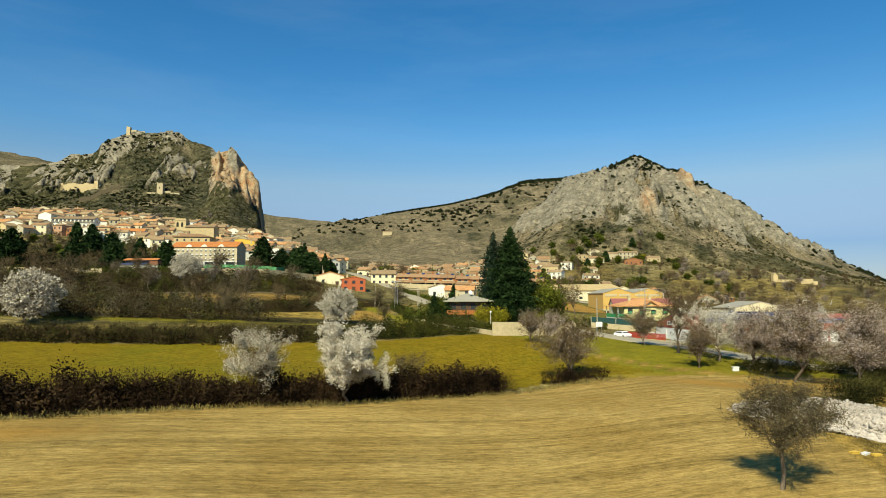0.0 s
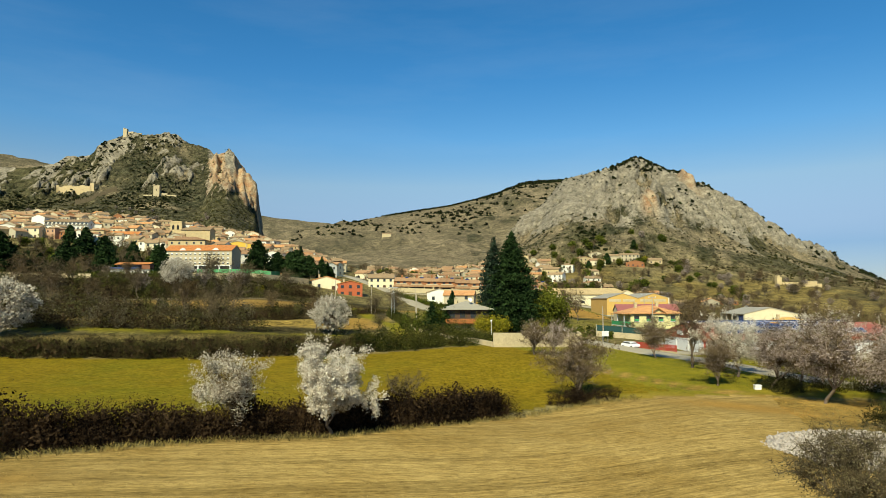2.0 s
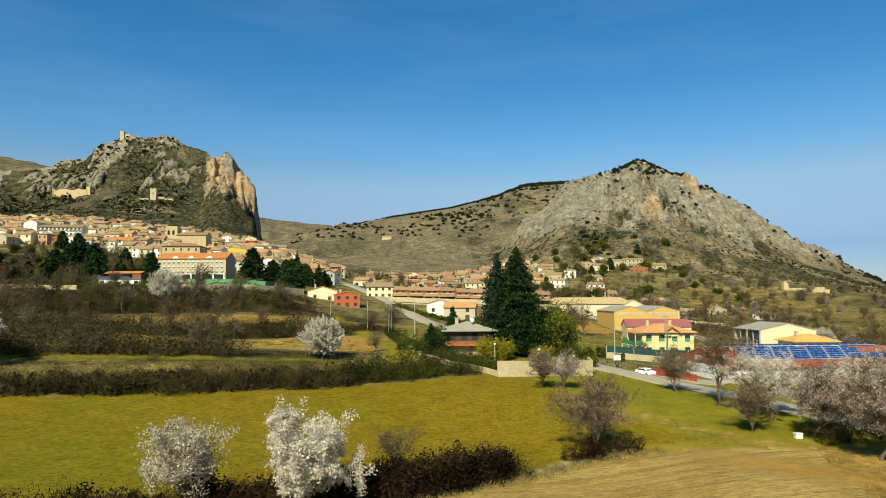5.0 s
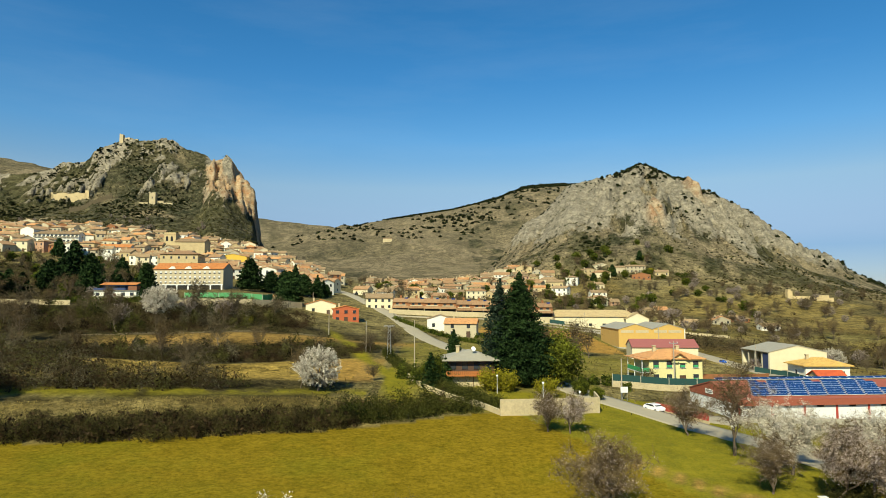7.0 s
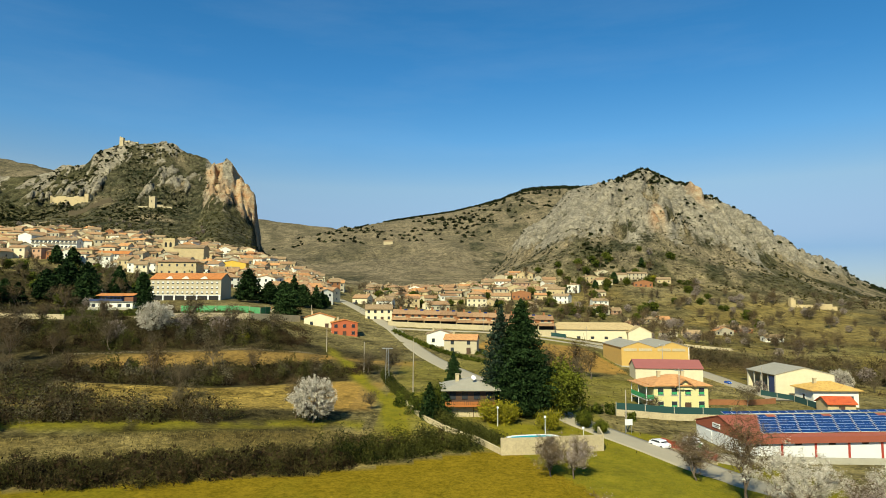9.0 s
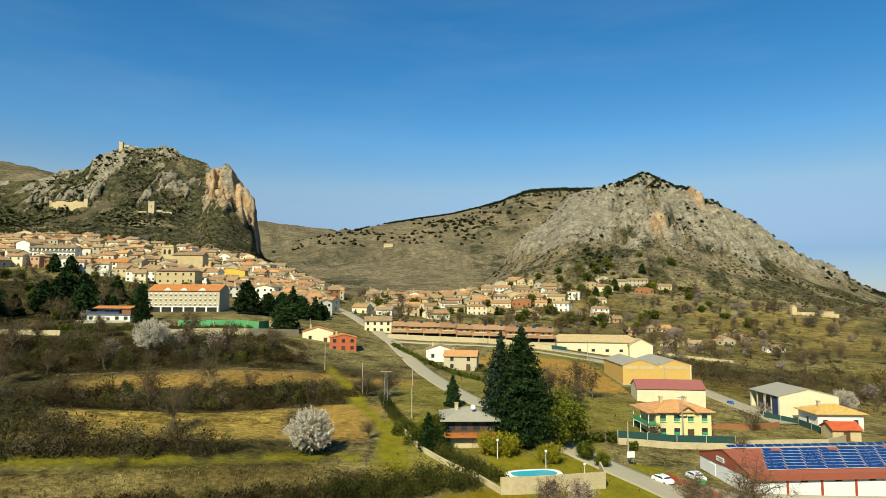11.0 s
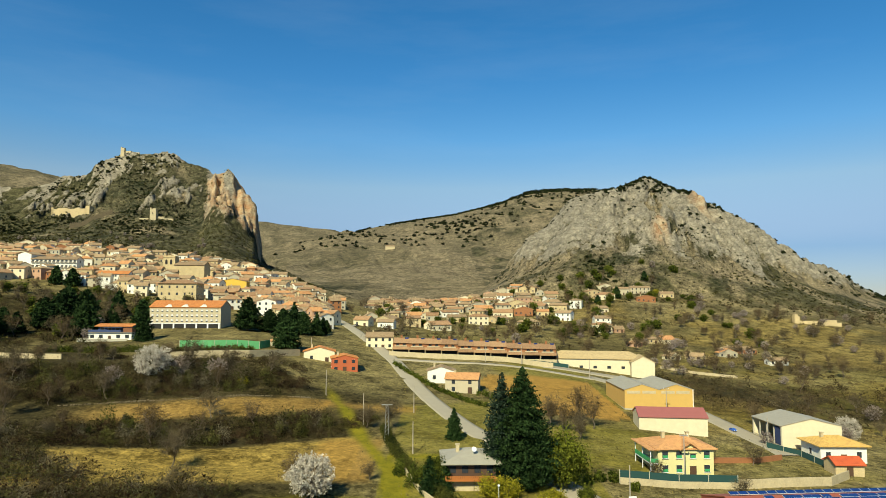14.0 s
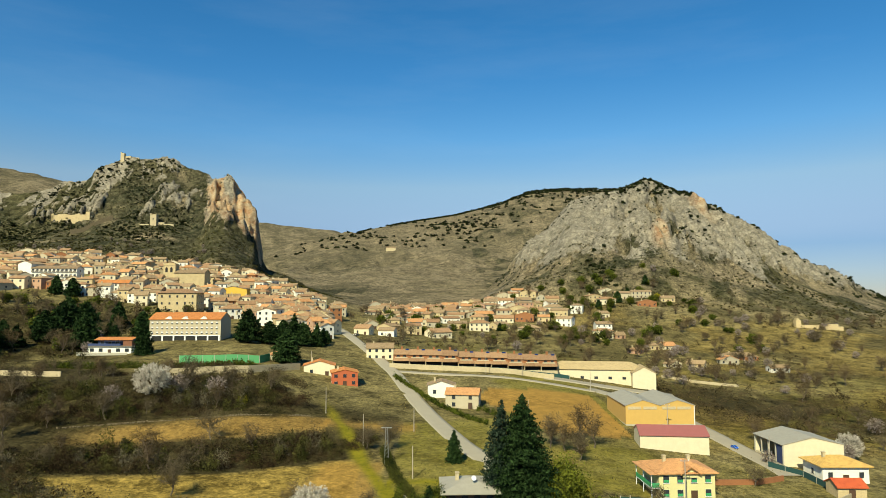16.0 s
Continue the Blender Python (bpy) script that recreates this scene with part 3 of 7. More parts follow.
    soil = ramp(t, calc(t, "MULTIPLY", calc(t, "ADD", n_mid, n_small), 0.5), [(0.3, (0.215, 0.118, 0.027)), (0.7, (0.37, 0.220, 0.052))])
    straw = tex(t, "ShaderNodeTexNoise", 1.0, 6, 0.75, stretch=(0.5, 5.0, 1.0), turn=-15)
    rows = tex(t, "ShaderNodeTexNoise", 0.16, 4, 0.6, stretch=(0.10, 4.6, 1.0), turn=-15)
    stub = mix(t, 0.5, ramp(t, straw, [(0.36, (0.105, 0.069, 0.016)), (0.64, (0.436, 0.312, 0.106))]), ramp(t, rows, [(0.40, (0.185, 0.130, 0.040)), (0.48, (0.30, 0.213, 0.070)), (0.6, (0.378, 0.268, 0.088))]))
    upbrush = mix(t, n_mid, ramp(t, speck, [(0.36, (0.014, 0.018, 0.010)), (0.50, (0.055, 0.055, 0.032)), (0.64, (0.180, 0.155, 0.096))]), ramp(t, n_big, [(0.4, (0.022, 0.026, 0.014)), (0.62, (0.090, 0.078, 0.042))]))
    brush = mix(t, upland.outputs[0], brush, upbrush)
    stone_n = tex(t, "ShaderNodeTexNoise", 0.09, 9, 0.72, stretch=(1.0, 1.0, 1.6))
    stone_f = tex(t, "ShaderNodeTexNoise", 0.5, 8, 0.8)
    stone = mix(t, 0.5, ramp(t, stone_n, [(0.38, (0.075, 0.066, 0.046)), (0.50, (0.205, 0.180, 0.128)), (0.62, (0.42, 0.365, 0.255))]),
                ramp(t, stone_f, [(0.36, (0.036, 0.033, 0.024)), (0.46, (0.185, 0.163, 0.117)), (0.60, (0.43, 0.375, 0.267))]))
    col = mix(t, rough_mask(3), base, brush)
    col = mix(t, rough_mask(5), col, dry)
    col = mix(t, rough_mask(2), col, grass)
    col = mix(t, rough_mask(4), col, soil)
    tuft = tex(t, "ShaderNodeTexNoise", 0.9, 8, 0.8)
    wild = calc(t, "SUBTRACT", 1.0, calc(t, "ADD", calc(t, "ADD", masks[0], masks[1], True), calc(t, "ADD", calc(t, "MULTIPLY", masks[2], 0.8), calc(t, "MULTIPLY", masks[4], 0.6)), True))
    col = mix(t, calc(t, "MULTIPLY", wild, 0.85), col, ramp(t, tuft, [(0.36, (0.25, 0.25, 0.22)), (0.5, (0.95, 0.95, 0.9)), (0.63, (1.7, 1.65, 1.5))]), "MULTIPLY")
    dots = tex(t, "ShaderNodeTexNoise", 0.13, 9, 0.82)
    col = mix(t, calc(t, "MULTIPLY", wild, 0.8), col, ramp(t, dots, [(0.41, (0.28, 0.28, 0.25)), (0.49, (0.95, 0.95, 0.95)), (0.6, (1.4, 1.38, 1.3))]), "MULTIPLY")
    col = mix(t, masks[1], col, crop)
    husk = tex(t, "ShaderNodeTexNoise", 1.6, 8, 0.85, stretch=(0.7, 1.5, 1.0), turn=-15)
    stub = mix(t, 0.85, stub, ramp(t, husk, [(0.36, (0.55, 0.52, 0.45)), (0.48, (1.05, 1.04, 1.02)), (0.60, (1.42, 1.40, 1.36))]), "MULTIPLY")
    blotch = tex(t, "ShaderNodeTexNoise", 0.11, 5, 0.65)
    stub = mix(t, 0.7, stub, ramp(t, blotch, [(0.36, (0.78, 0.70, 0.55)), (0.6, (1.08, 1.06, 1.05))]), "MULTIPLY")
    col = mix(t, masks[0], col, stub)
    warm = mix(t, 0.55, ramp(t, stone_f, [(0.36, (0.12, 0.070, 0.036)), (0.48, (0.38, 0.27, 0.15)), (0.62, (0.60, 0.49, 0.32))]), ramp(t, stone_n, [(0.42, (0.36, 0.135, 0.040)), (0.5, (0.42, 0.27, 0.13)), (0.62, (0.54, 0.43, 0.27))]))
    stone = mix(t, masks[7], stone, warm)
    broken = tex(t, "ShaderNodeTexNoise", 0.17, 9, 0.8)
    edge = calc(t, "ADD", masks[6], calc(t, "MULTIPLY", calc(t, "SUBTRACT", broken, 0.5), 2.1))
    rockiness = calc(t, "MULTIPLY", ramp(t, edge, [(0.30, (0, 0, 0)), (0.48, (1, 1, 1))]), upland.outputs[0], True)
    col = mix(t, rockiness, col, stone)
    t.links.new(col, b.inputs["Base Color"])
    b.inputs["Roughness"].default_value, b.inputs["Specular IOR Level"].default_value = 0.95, 0.03
    craggy = calc(t, "MULTIPLY", calc(t, "ADD", calc(t, "MULTIPLY", stone_n, 24.0), calc(t, "MULTIPLY", stone_f, 5.0)), rockiness)
    shrubby = calc(t, "MULTIPLY", calc(t, "ADD", calc(t, "MULTIPLY", speck, 7.0), calc(t, "MULTIPLY", dots, 5.0)), upland.outputs[0])
    hgt = calc(t, "ADD", calc(t, "ADD", calc(t, "ADD", calc(t, "MULTIPLY", n_small, 0.1), calc(t, "MULTIPLY", calc(t, "MULTIPLY", calc(t, "ADD", husk, rows), 0.2), masks[0])), calc(t, "MULTIPLY", n_mid, 0.35)), calc(t, "ADD", craggy, shrubby))
    bump(t, b, hgt, 0.5, 1.0)
    return m


def grid_mesh(name, verts, faces, material):
    me = bpy.data.meshes.new(name)
    faces = np.asarray(faces, np.int32)
    k = faces.shape[1]
    me.vertices.add(len(verts))
    me.vertices.foreach_set("co", np.asarray(verts, np.float32).ravel())
    me.loops.add(faces.size)
    me.loops.foreach_set("vertex_index", faces.ravel())
    me.polygons.add(len(faces))
    me.polygons.foreach_set("loop_start", np.arange(0, faces.size, k, dtype=np.int32))
    me.materials.append(material)
    me.update(calc_edges=True)
    return me


def build_ground():
    az = np.radians(np.concatenate([np.arange(-180, -39, 4.0), np.arange(-39, 39, 0.11), np.arange(39, 180, 4.0)]))
    r = [0.02, 0.8, 1.6, 2.4, 3.0]
    while r[-1] < 4700:
        d = r[-1]
        r.append(d + (3.0 if 590 < d < 1020 else min(max(0.2, 0.0165 * d), 40 if d > 1500 else 9)))
    r = np.array(r)
    rr, aa = np.meshgrid(r, az, indexing="ij")
    x, y = rr * np.sin(aa), rr * np.cos(aa)
    shape = x.shape
    z, rc, rp = ground(x.ravel(), y.ravel())
    layers = cover(x.ravel(), y.ravel(), rc, rp)
    fx, fy = x.ravel(), y.ravel()
    push = np.clip(rc + 0.8 * rp, 0, 1) * smooth(650, 700, fy) * (fy < 1000)
    x = (fx + push * 7 * (fractal(fy, z * 0.8, 22, 5, 94, True) - 0.5)).reshape(shape)
    y = (fy + push * np.where(fx < 0, 11, 9) * (fractal(fx + 0.5 * z, z * 0.7, 20, 5, 95, True) - 0.5)).reshape(shape)
    idx = np.arange(x.size).reshape(shape)
    nxt = np.roll(idx, -1, axis=1)
    faces = np.stack([idx[:-1], nxt[:-1], nxt[1:], idx[1:]], -1).reshape(-1, 4)[:, ::-1]
    me = grid_mesh("ground", np.stack([x.ravel(), y.ravel(), z], 1), faces, land_material())
    me.polygons.foreach_set("use_smooth", np.ones(len(faces), bool))
    for name, trio in (("cover_a", layers[:4]), ("cover_b", layers[4:])):
        at = me.color_attributes.new(name, "FLOAT_COLOR", "POINT")
        at.data.foreach_set("color", np.stack(trio, 1).astype(np.float32).ravel())
    return tagged(new("ground", me), "valley floor of stubble, crops and rocky scrub hills", "ground", kind="structure")


build_ground()

# ---- building kit ----
def part(name, me, parent, label=""):
    ob = new(name, me)
    ob.parent = parent
    return tagged(ob, label)


def thing(name, label, category, x=0.0, y=0.0, z=0.0, turn=0.0, group="", kind=""):
    ob = new(name)
    ob.empty_display_size = 0.3
    ob.matrix_world = pose(x, y, z, 0, 0, turn)
    return tagged(ob, label, category, group, kind)


def finish(name, bm, *mats, smooth_faces=False):
    me = bpy.data.meshes.new(name)
    bm.normal_update()
    bm.to_mesh(me)
    bm.free()
    for m in mats:
        me.materials.append(m)
    if smooth_faces:
        me.polygons.foreach_set("use_smooth", np.ones(len(me.polygons), bool))
    return me


def box(bm, x0, x1, y0, y1, z0, z1, mat=0, bevel=0.0):
    vs = [bm.verts.new(p) for p in ((x0, y0, z0), (x1, y0, z0), (x1, y1, z0), (x0, y1, z0), (x0, y0, z1), (x1, y0, z1), (x1, y1, z1), (x0, y1, z1))]
    fs = [bm.faces.new([vs[i] for i in f]) for f in ((0, 3, 2, 1), (4, 5, 6, 7), (0, 1, 5, 4), (1, 2, 6, 5), (2, 3, 7, 6), (3, 0, 4, 7))]
    for f in fs:
        f.material_index = mat
    if bevel:
        bmesh.ops.bevel(bm, geom=list({e for f in fs for e in f.edges}), offset=bevel, segments=1, affect="EDGES", material=mat)


def boxes(name, rows, *mats):
    bm = bmesh.new()
    for r in rows:
        box(bm, *r)
    return finish(name, bm, *mats)


def extrude(bm, pts, axis, a, b, mat=0):
    """A closed outline pulled along x (outline in y z) or y (outline in x z)."""
    put = (lambda p, v: (v, p[0], p[1])) if axis == "x" else (lambda p, v: (p[0], v, p[1]))
    one, two = [bm.verts.new(put(p, a)) for p in pts], [bm.verts.new(put(p, b)) for p in pts]
    n = len(pts)
    fs = [bm.faces.new(one), bm.faces.new(two[::-1])] + [bm.faces.new((one[i], two[i], two[(i + 1) % n], one[(i + 1) % n])) for i in range(n)]
    for f in fs:
        f.material_index = mat
    bmesh.ops.recalc_face_normals(bm, faces=fs)


def cylinder(bm, x, y, z0, z1, r0, r1=None, sides=10, mat=0):
    r1 = r0 if r1 is None else r1
    got = bmesh.ops.create_cone(bm, cap_ends=True, segments=sides, radius1=r0, radius2=max(r1, 1e-4), depth=z1 - z0, matrix=Matrix.Translation((x, y, (z0 + z1) / 2)))
    for f in {f for v in got["verts"] for f in v.link_faces}:
        f.material_index = mat


WINDOWS = {}


def window_mesh(w, h, style="plain"):
    """A window set in the wall: a frame whose pane lies back within it."""
    key = (round(w, 2), round(h, 2), style)
    if key not in WINDOWS:
        bm = bmesh.new()
        box(bm, -w / 2 - 0.09, w / 2 + 0.09, -0.09, 0.05, -0.09, h + 0.09, 0)
        front = [f for f in bm.faces if abs(f.calc_center_median().y + 0.09) < 1e-4]
        bmesh.ops.inset_region(bm, faces=front, thickness=0.09, depth=0)
        bmesh.ops.translate(bm, verts=list(front[0].verts), vec=(0, 0.07, 0))
        front[0].material_index = 1
        trim = {"plain": "white_paint", "green": "white_paint", "balcony": "concrete", "dark": "wood_dark"}.get(style, "stone_pale")
        WINDOWS[key] = finish("window", bm, M[trim], M["glass"])
    return WINDOWS[key]


def extras_of(o, w, h, style):
    """Sill, shutter or balcony of a window, as parts of it."""
    if style == "green":
        part("shutter", boxes("shutter", [(-w / 2, w / 2, -0.14, -0.10, 0.0, h * 0.42)], M["green_paint"]), o)
        part("sill", boxes("sill", [(-w / 2 - 0.18, w / 2 + 0.18, -0.2, 0.05, -0.2, -0.1)], M["white_paint"]), o)
    if style == "balcony":
        part("balcony", boxes("balcony", [(-w / 2 - 0.4, w / 2 + 0.4, -0.8, 0.0, -0.35, -0.2)], M["concrete"]), o)
        part("railing", boxes("railing", [(-w / 2 - 0.4, w / 2 + 0.4, -0.78, -0.72, -0.2, 0.7)], M["sheet_dark"]), o)


def frame_of(a, b):
    """Turn and length of a front that runs from a to b (plan points)."""
    return math.degrees(math.atan2(b[1] - a[1], b[0] - a[0])), math.hypot(b[0] - a[0], b[1] - a[1])


def roof_mesh(kind, w, d, h, rise, over, thick=0.22):
    bm = bmesh.new()
    o = over
    if kind == "x":        # ridge along the front
        k = rise / (d / 2)
        extrude(bm, [(-o, h - o * k), (d / 2, h + rise), (d + o, h - o * k), (d + o, h - o * k + thick), (d / 2, h + rise + thick), (-o, h - o * k + thick)], "x", -o * 0.6, w + o * 0.6)
    elif kind == "y":      # gable to the front
        k = rise / (w / 2)
        extrude(bm, [(-o, h - o * k), (w / 2, h + rise), (w + o, h - o * k), (w + o, h - o * k + thick), (w / 2, h + rise + thick), (-o, h - o * k + thick)], "y", -o * 0.6, d + o * 0.6)
    elif kind == "shed":
        extrude(bm, [(-o, h), (d + o, h + rise), (d + o, h + rise + thick), (-o, h + thick)], "x", -o * 0.6, w + o * 0.6)
    elif kind == "flat":
        box(bm, -o, w + o, -o, d + o, h, h + thick * 1.4)
    else:                  # hip
        m = min(w, d) / 2
        x0, x1, y0, y1 = m, w - m, m, d - m
        if w >= d:
            y0 = y1 = d / 2
            x0, x1 = m * 0.95, w - m * 0.95
        else:
            x0 = x1 = w / 2
        for z in (0, thick):
            lo = [bm.verts.new(p) for p in ((-o, -o, h + z - 0.05), (w + o, -o, h + z - 0.05), (w + o, d + o, h + z - 0.05), (-o, d + o, h + z - 0.05))]
            if z == 0:
                base = lo
                bm.faces.new(lo[::-1])
            else:
                for i in range(4):
                    bm.faces.new((base[i], base[(i + 1) % 4], lo[(i + 1) % 4], lo[i]))
                if w >= d:
                    p, q = bm.verts.new((x0, d / 2, h + rise + z)), bm.verts.new((x1, d / 2, h + rise + z))
                    for f in ((lo[0], lo[1], q, p), (lo[1], lo[2], q), (lo[2], lo[3], p, q), (lo[3], lo[0], p)):
                        bm.faces.new(f)
                else:
                    p, q = bm.verts.new((w / 2, y0, h + rise + z)), bm.verts.new((w / 2, y1, h + rise + z))
                    for f in ((lo[0], lo[1], p), (lo[1], lo[2], q, p), (lo[2], lo[3], q), (lo[3], lo[0], p, q)):
                        bm.faces.new(f)
    return bm


def house(name, label, a, b, depth, h, wall, roof, kind="x", rise=1.6, over=0.5, floors=2, cols=3, side_cols=2, win=(1.0, 1.25), style="plain",
          category="house", group="", door=True, chimney=1, lift=0.0, z=None, sink=3.0):
    """A house whose front runs from a to b, seen from the valley; parts: wall, roof (> chimney), each window, door."""
    turn, w = frame_of(a, b)
    base = (min(gz(*a), gz(*b)) if z is None else z) + lift
    ob = thing(name, label, category, a[0], a[1], base, turn, group)
    bm = bmesh.new()
    low = -sink
    if kind == "x":
        extrude(bm, [(0, low), (depth, low), (depth, h), (depth / 2, h + rise), (0, h)], "x", 0, w)
    elif kind == "y":
        extrude(bm, [(0, low), (w, low), (w, h), (w / 2, h + rise), (0, h)], "y", 0, depth)
    elif kind == "shed":
        extrude(bm, [(0, low), (depth, low), (depth, h + rise), (0, h)], "x", 0, w)
    else:
        box(bm, 0, w, 0, depth, low, h)
    part("wall", finish("wall", bm, M[wall]), ob)
    top = part("roof", finish("roof", roof_mesh(kind, w, depth, h, rise, over), M[roof]), ob)
    for i in range(chimney):
        u, v = w * (0.25 + 0.45 * i), depth * 0.5
        r = h + rise * 0.9
        c = boxes("chimney", [(u - 0.35, u + 0.35, v - 0.35, v + 0.35, r - 0.8, r + 1.0), (u - 0.45, u + 0.45, v - 0.45, v + 0.45, r + 1.0, r + 1.14)], M["stone_pale"])
        part("chimney", c, top)
    if cols:
        step = h / floors
        for f in range(floors):
            for c in range(cols):
                u = w * (c + 0.5) / cols
                if door and f == 0 and c == cols // 2:
                    part("door", boxes("door", [(u - 0.6, u + 0.6, -0.06, 0.05, 0, 2.1), (u - 0.72, u - 0.6, -0.1, 0.05, 0, 2.22), (u + 0.6, u + 0.72, -0.1, 0.05, 0, 2.22), (u - 0.6, u + 0.6, -0.1, 0.05, 2.1, 2.22)], M["wood_dark"]), ob)
                    continue
                o = part("window", window_mesh(*win, style), ob)
                o.matrix_basis = pose(u, 0, f * step + step * 0.36)
                extras_of(o, *win, style)
        for f in range(floors):
            for c in range(side_cols):
                v = depth * (c + 0.5) / side_cols
                for u, turn_ in ((0, -90), (w, 90)):
                    o = part("window", window_mesh(*win, "plain"), ob)
                    o.matrix_basis = pose(u, v, f * step + step * 0.36, 0, 0, turn_)
    return ob


# ---- plant kit ----


def cards(centres, size, rng, stretch=1.0):
    """Small four-cornered leaves or petals, each turned its own way."""
    n = len(centres)
    a = rng.normal(size=(n, 3))
    a /= np.linalg.norm(a, axis=1, keepdims=True)
    b = np.cross(a, rng.normal(size=(n, 3)))
    b /= np.linalg.norm(b, axis=1, keepdims=True)
    s = (size * rng.uniform(0.6, 1.4, n))[:, None]
    v = np.stack([centres - a * s * stretch, centres + b * s * 0.55, centres + a * s * stretch, centres - b * s * 0.55], 1).reshape(-1, 3)
    return v, np.arange(4 * n).reshape(-1, 4)


def limbs(segs, sides=4):
    """Tapered sticks: rows of start, end, two radii."""
    segs = np.asarray(segs, float)
    p, q, r0, r1 = segs[:, :3], segs[:, 3:6], segs[:, 6:7], segs[:, 7:8]
    d = q - p
    d /= np.linalg.norm(d, axis=1, keepdims=True) + 1e-9
    u = np.cross(d, np.where(np.abs(d[:, 2:3]) > 0.9, [[1.0, 0, 0]], [[0, 0, 1.0]]))
    u /= np.linalg.norm(u, axis=1, keepdims=True) + 1e-9
    w = np.cross(d, u)
    ring = [np.cos(2 * np.pi * k / sides) * u + np.sin(2 * np.pi * k / sides) * w for k in range(sides)]
    v = np.stack([p + g * r0 for g in ring] + [q + g * r1 for g in ring], 1).reshape(-1, 3)
    base = np.arange(len(segs))[:, None] * 2 * sides
    f = np.concatenate([base + np.array([k, (k + 1) % sides, sides + (k + 1) % sides, sides + k]) for k in range(sides)])
    return v, f


def slivers(p, q, width, rng):
    """Thin flat twigs from p to q."""
    side = np.cross(q - p, rng.normal(size=p.shape))
    side /= np.linalg.norm(side, axis=1, keepdims=True) + 1e-9
    v = np.stack([p - side * width, p + side * width, q + side * width * 0.35, q - side * width * 0.35], 1).reshape(-1, 3)
    return v, np.arange(4 * len(p)).reshape(-1, 4)


def joined(*pieces):
    vs, fs, n = [], [], 0
    for v, f in pieces:
        vs.append(v)
        fs.append(f + n)
        n += len(v)
    return np.concatenate(vs), np.concatenate(fs)


def skeleton_of(rng, height, wide, trunk, levels=4, limbs_n=6, bole=0.2, rise=0.5):
    """Branches of a tree with a crown of given height and width: sticks, and the fine ends where twigs and flowers sit."""
    segs, ends = [], []

    def grow(p, d, length, r, level):
        steps = 3
        for i in range(steps):
            d = d + rng.normal(size=3) * 0.2 + np.array([0, 0, rise * 0.16])
            d = d / np.linalg.norm(d)
            q = p + d * length / steps
            r2 = r * 0.8
            segs.append([*p, *q, r, r2])
            if level >= levels - 1:
                ends.append(q)
            if level < levels:
                for _ in range(2 if i < steps - 1 else 3):
                    side = rng.normal(size=3)
                    side = side - d * (side @ d)
                    side = side / np.linalg.norm(side)
                    tilt = rng.uniform(0.45, 1.1)
                    grow(q, d * math.cos(tilt) + side * math.sin(tilt), length * rng.uniform(0.5, 0.72), r2 * 0.6, level + 1)
            p, r = q, r2

    top = np.array([rng.normal() * 0.05, rng.normal() * 0.05, bole]) * height
    mid = top * 0.5 + rng.normal(size=3) * 0.02 * height
    segs.append([0, 0, -0.3, *mid, trunk, trunk * 0.85])
    segs.append([*mid, *top, trunk * 0.85, trunk * 0.75])
    for k in range(limbs_n):
        a = 2 * math.pi * (k + rng.uniform(-0.3, 0.3)) / limbs_n
        tilt = rng.uniform(0.15, 1.0) * (1.25 - rise)
        d = np.array([math.cos(a) * math.sin(tilt), math.sin(a) * math.sin(tilt), math.cos(tilt)])
        grow(top, d, height * rng.uniform(0.3, 0.42), trunk * 0.5, 1)
    segs, ends = np.array(segs), np.array(ends)
    reach = np.percentile(np.hypot(ends[:, 0], ends[:, 1]), 92) * 2
    k = np.array([wide / reach, wide / reach, height * 0.97 / np.percentile(ends[:, 2], 99)])
    segs[:, :3] *= k
    segs[:, 3:6] *= k
    return segs, ends * k


def tree(name, label, seed, height, wide, trunk, crown, density=3.0, size=0.11, levels=3, bark="bark", category="tree", group="", twig_share=1.0, rise=0.5, bole=0.2, fuzz=0.3, twig_mat=None, thick=0.012, sides=4, twig_width=0.02, lobes=0.0):
    """A tree: trunk (all limbs), twigs, and a crown of flowers or leaves where it has any."""
    rng = np.random.default_rng(seed)
    segs, ends = skeleton_of(rng, height, wide, trunk, levels, 6, bole, rise)
    ob = thing(name, label, category, group=group)
    part("trunk", grid_mesh("trunk", *limbs(segs[segs[:, 6] > thick], sides), M[bark]), ob)
    n = len(ends)
    m = int(n * twig_share)
    k = rng.integers(0, n, m)
    tips = ends[k] + rng.normal(size=(m, 3)) * np.array([1, 1, 0.9]) * fuzz * 1.15 + np.array([0, 0, 0.12])
    part("spray", grid_mesh("spray", *slivers(ends[k], tips, twig_width, rng), M[twig_mat or "twig_grey"]), ob)
    if crown:
        m = int(n * density)
        if lobes:        # flowers crowd on some boughs and leave gaps between
            ph = rng.uniform(0, 6.28, 3)
            k = 2 * math.pi / lobes
            keep = np.sin(ends[:, 0] * k + ph[0]) + np.sin(ends[:, 1] * k + ph[1]) + np.sin(ends[:, 2] * k * 1.1 + ph[2]) + rng.normal(size=n) * 0.4 > -0.55
            ends = ends[keep]
        where = ends[rng.integers(0, len(ends), m)] + rng.normal(size=(m, 3)) * fuzz
        part("crown", grid_mesh("crown", *cards(where, size, rng), M[crown]), ob)
    return ob


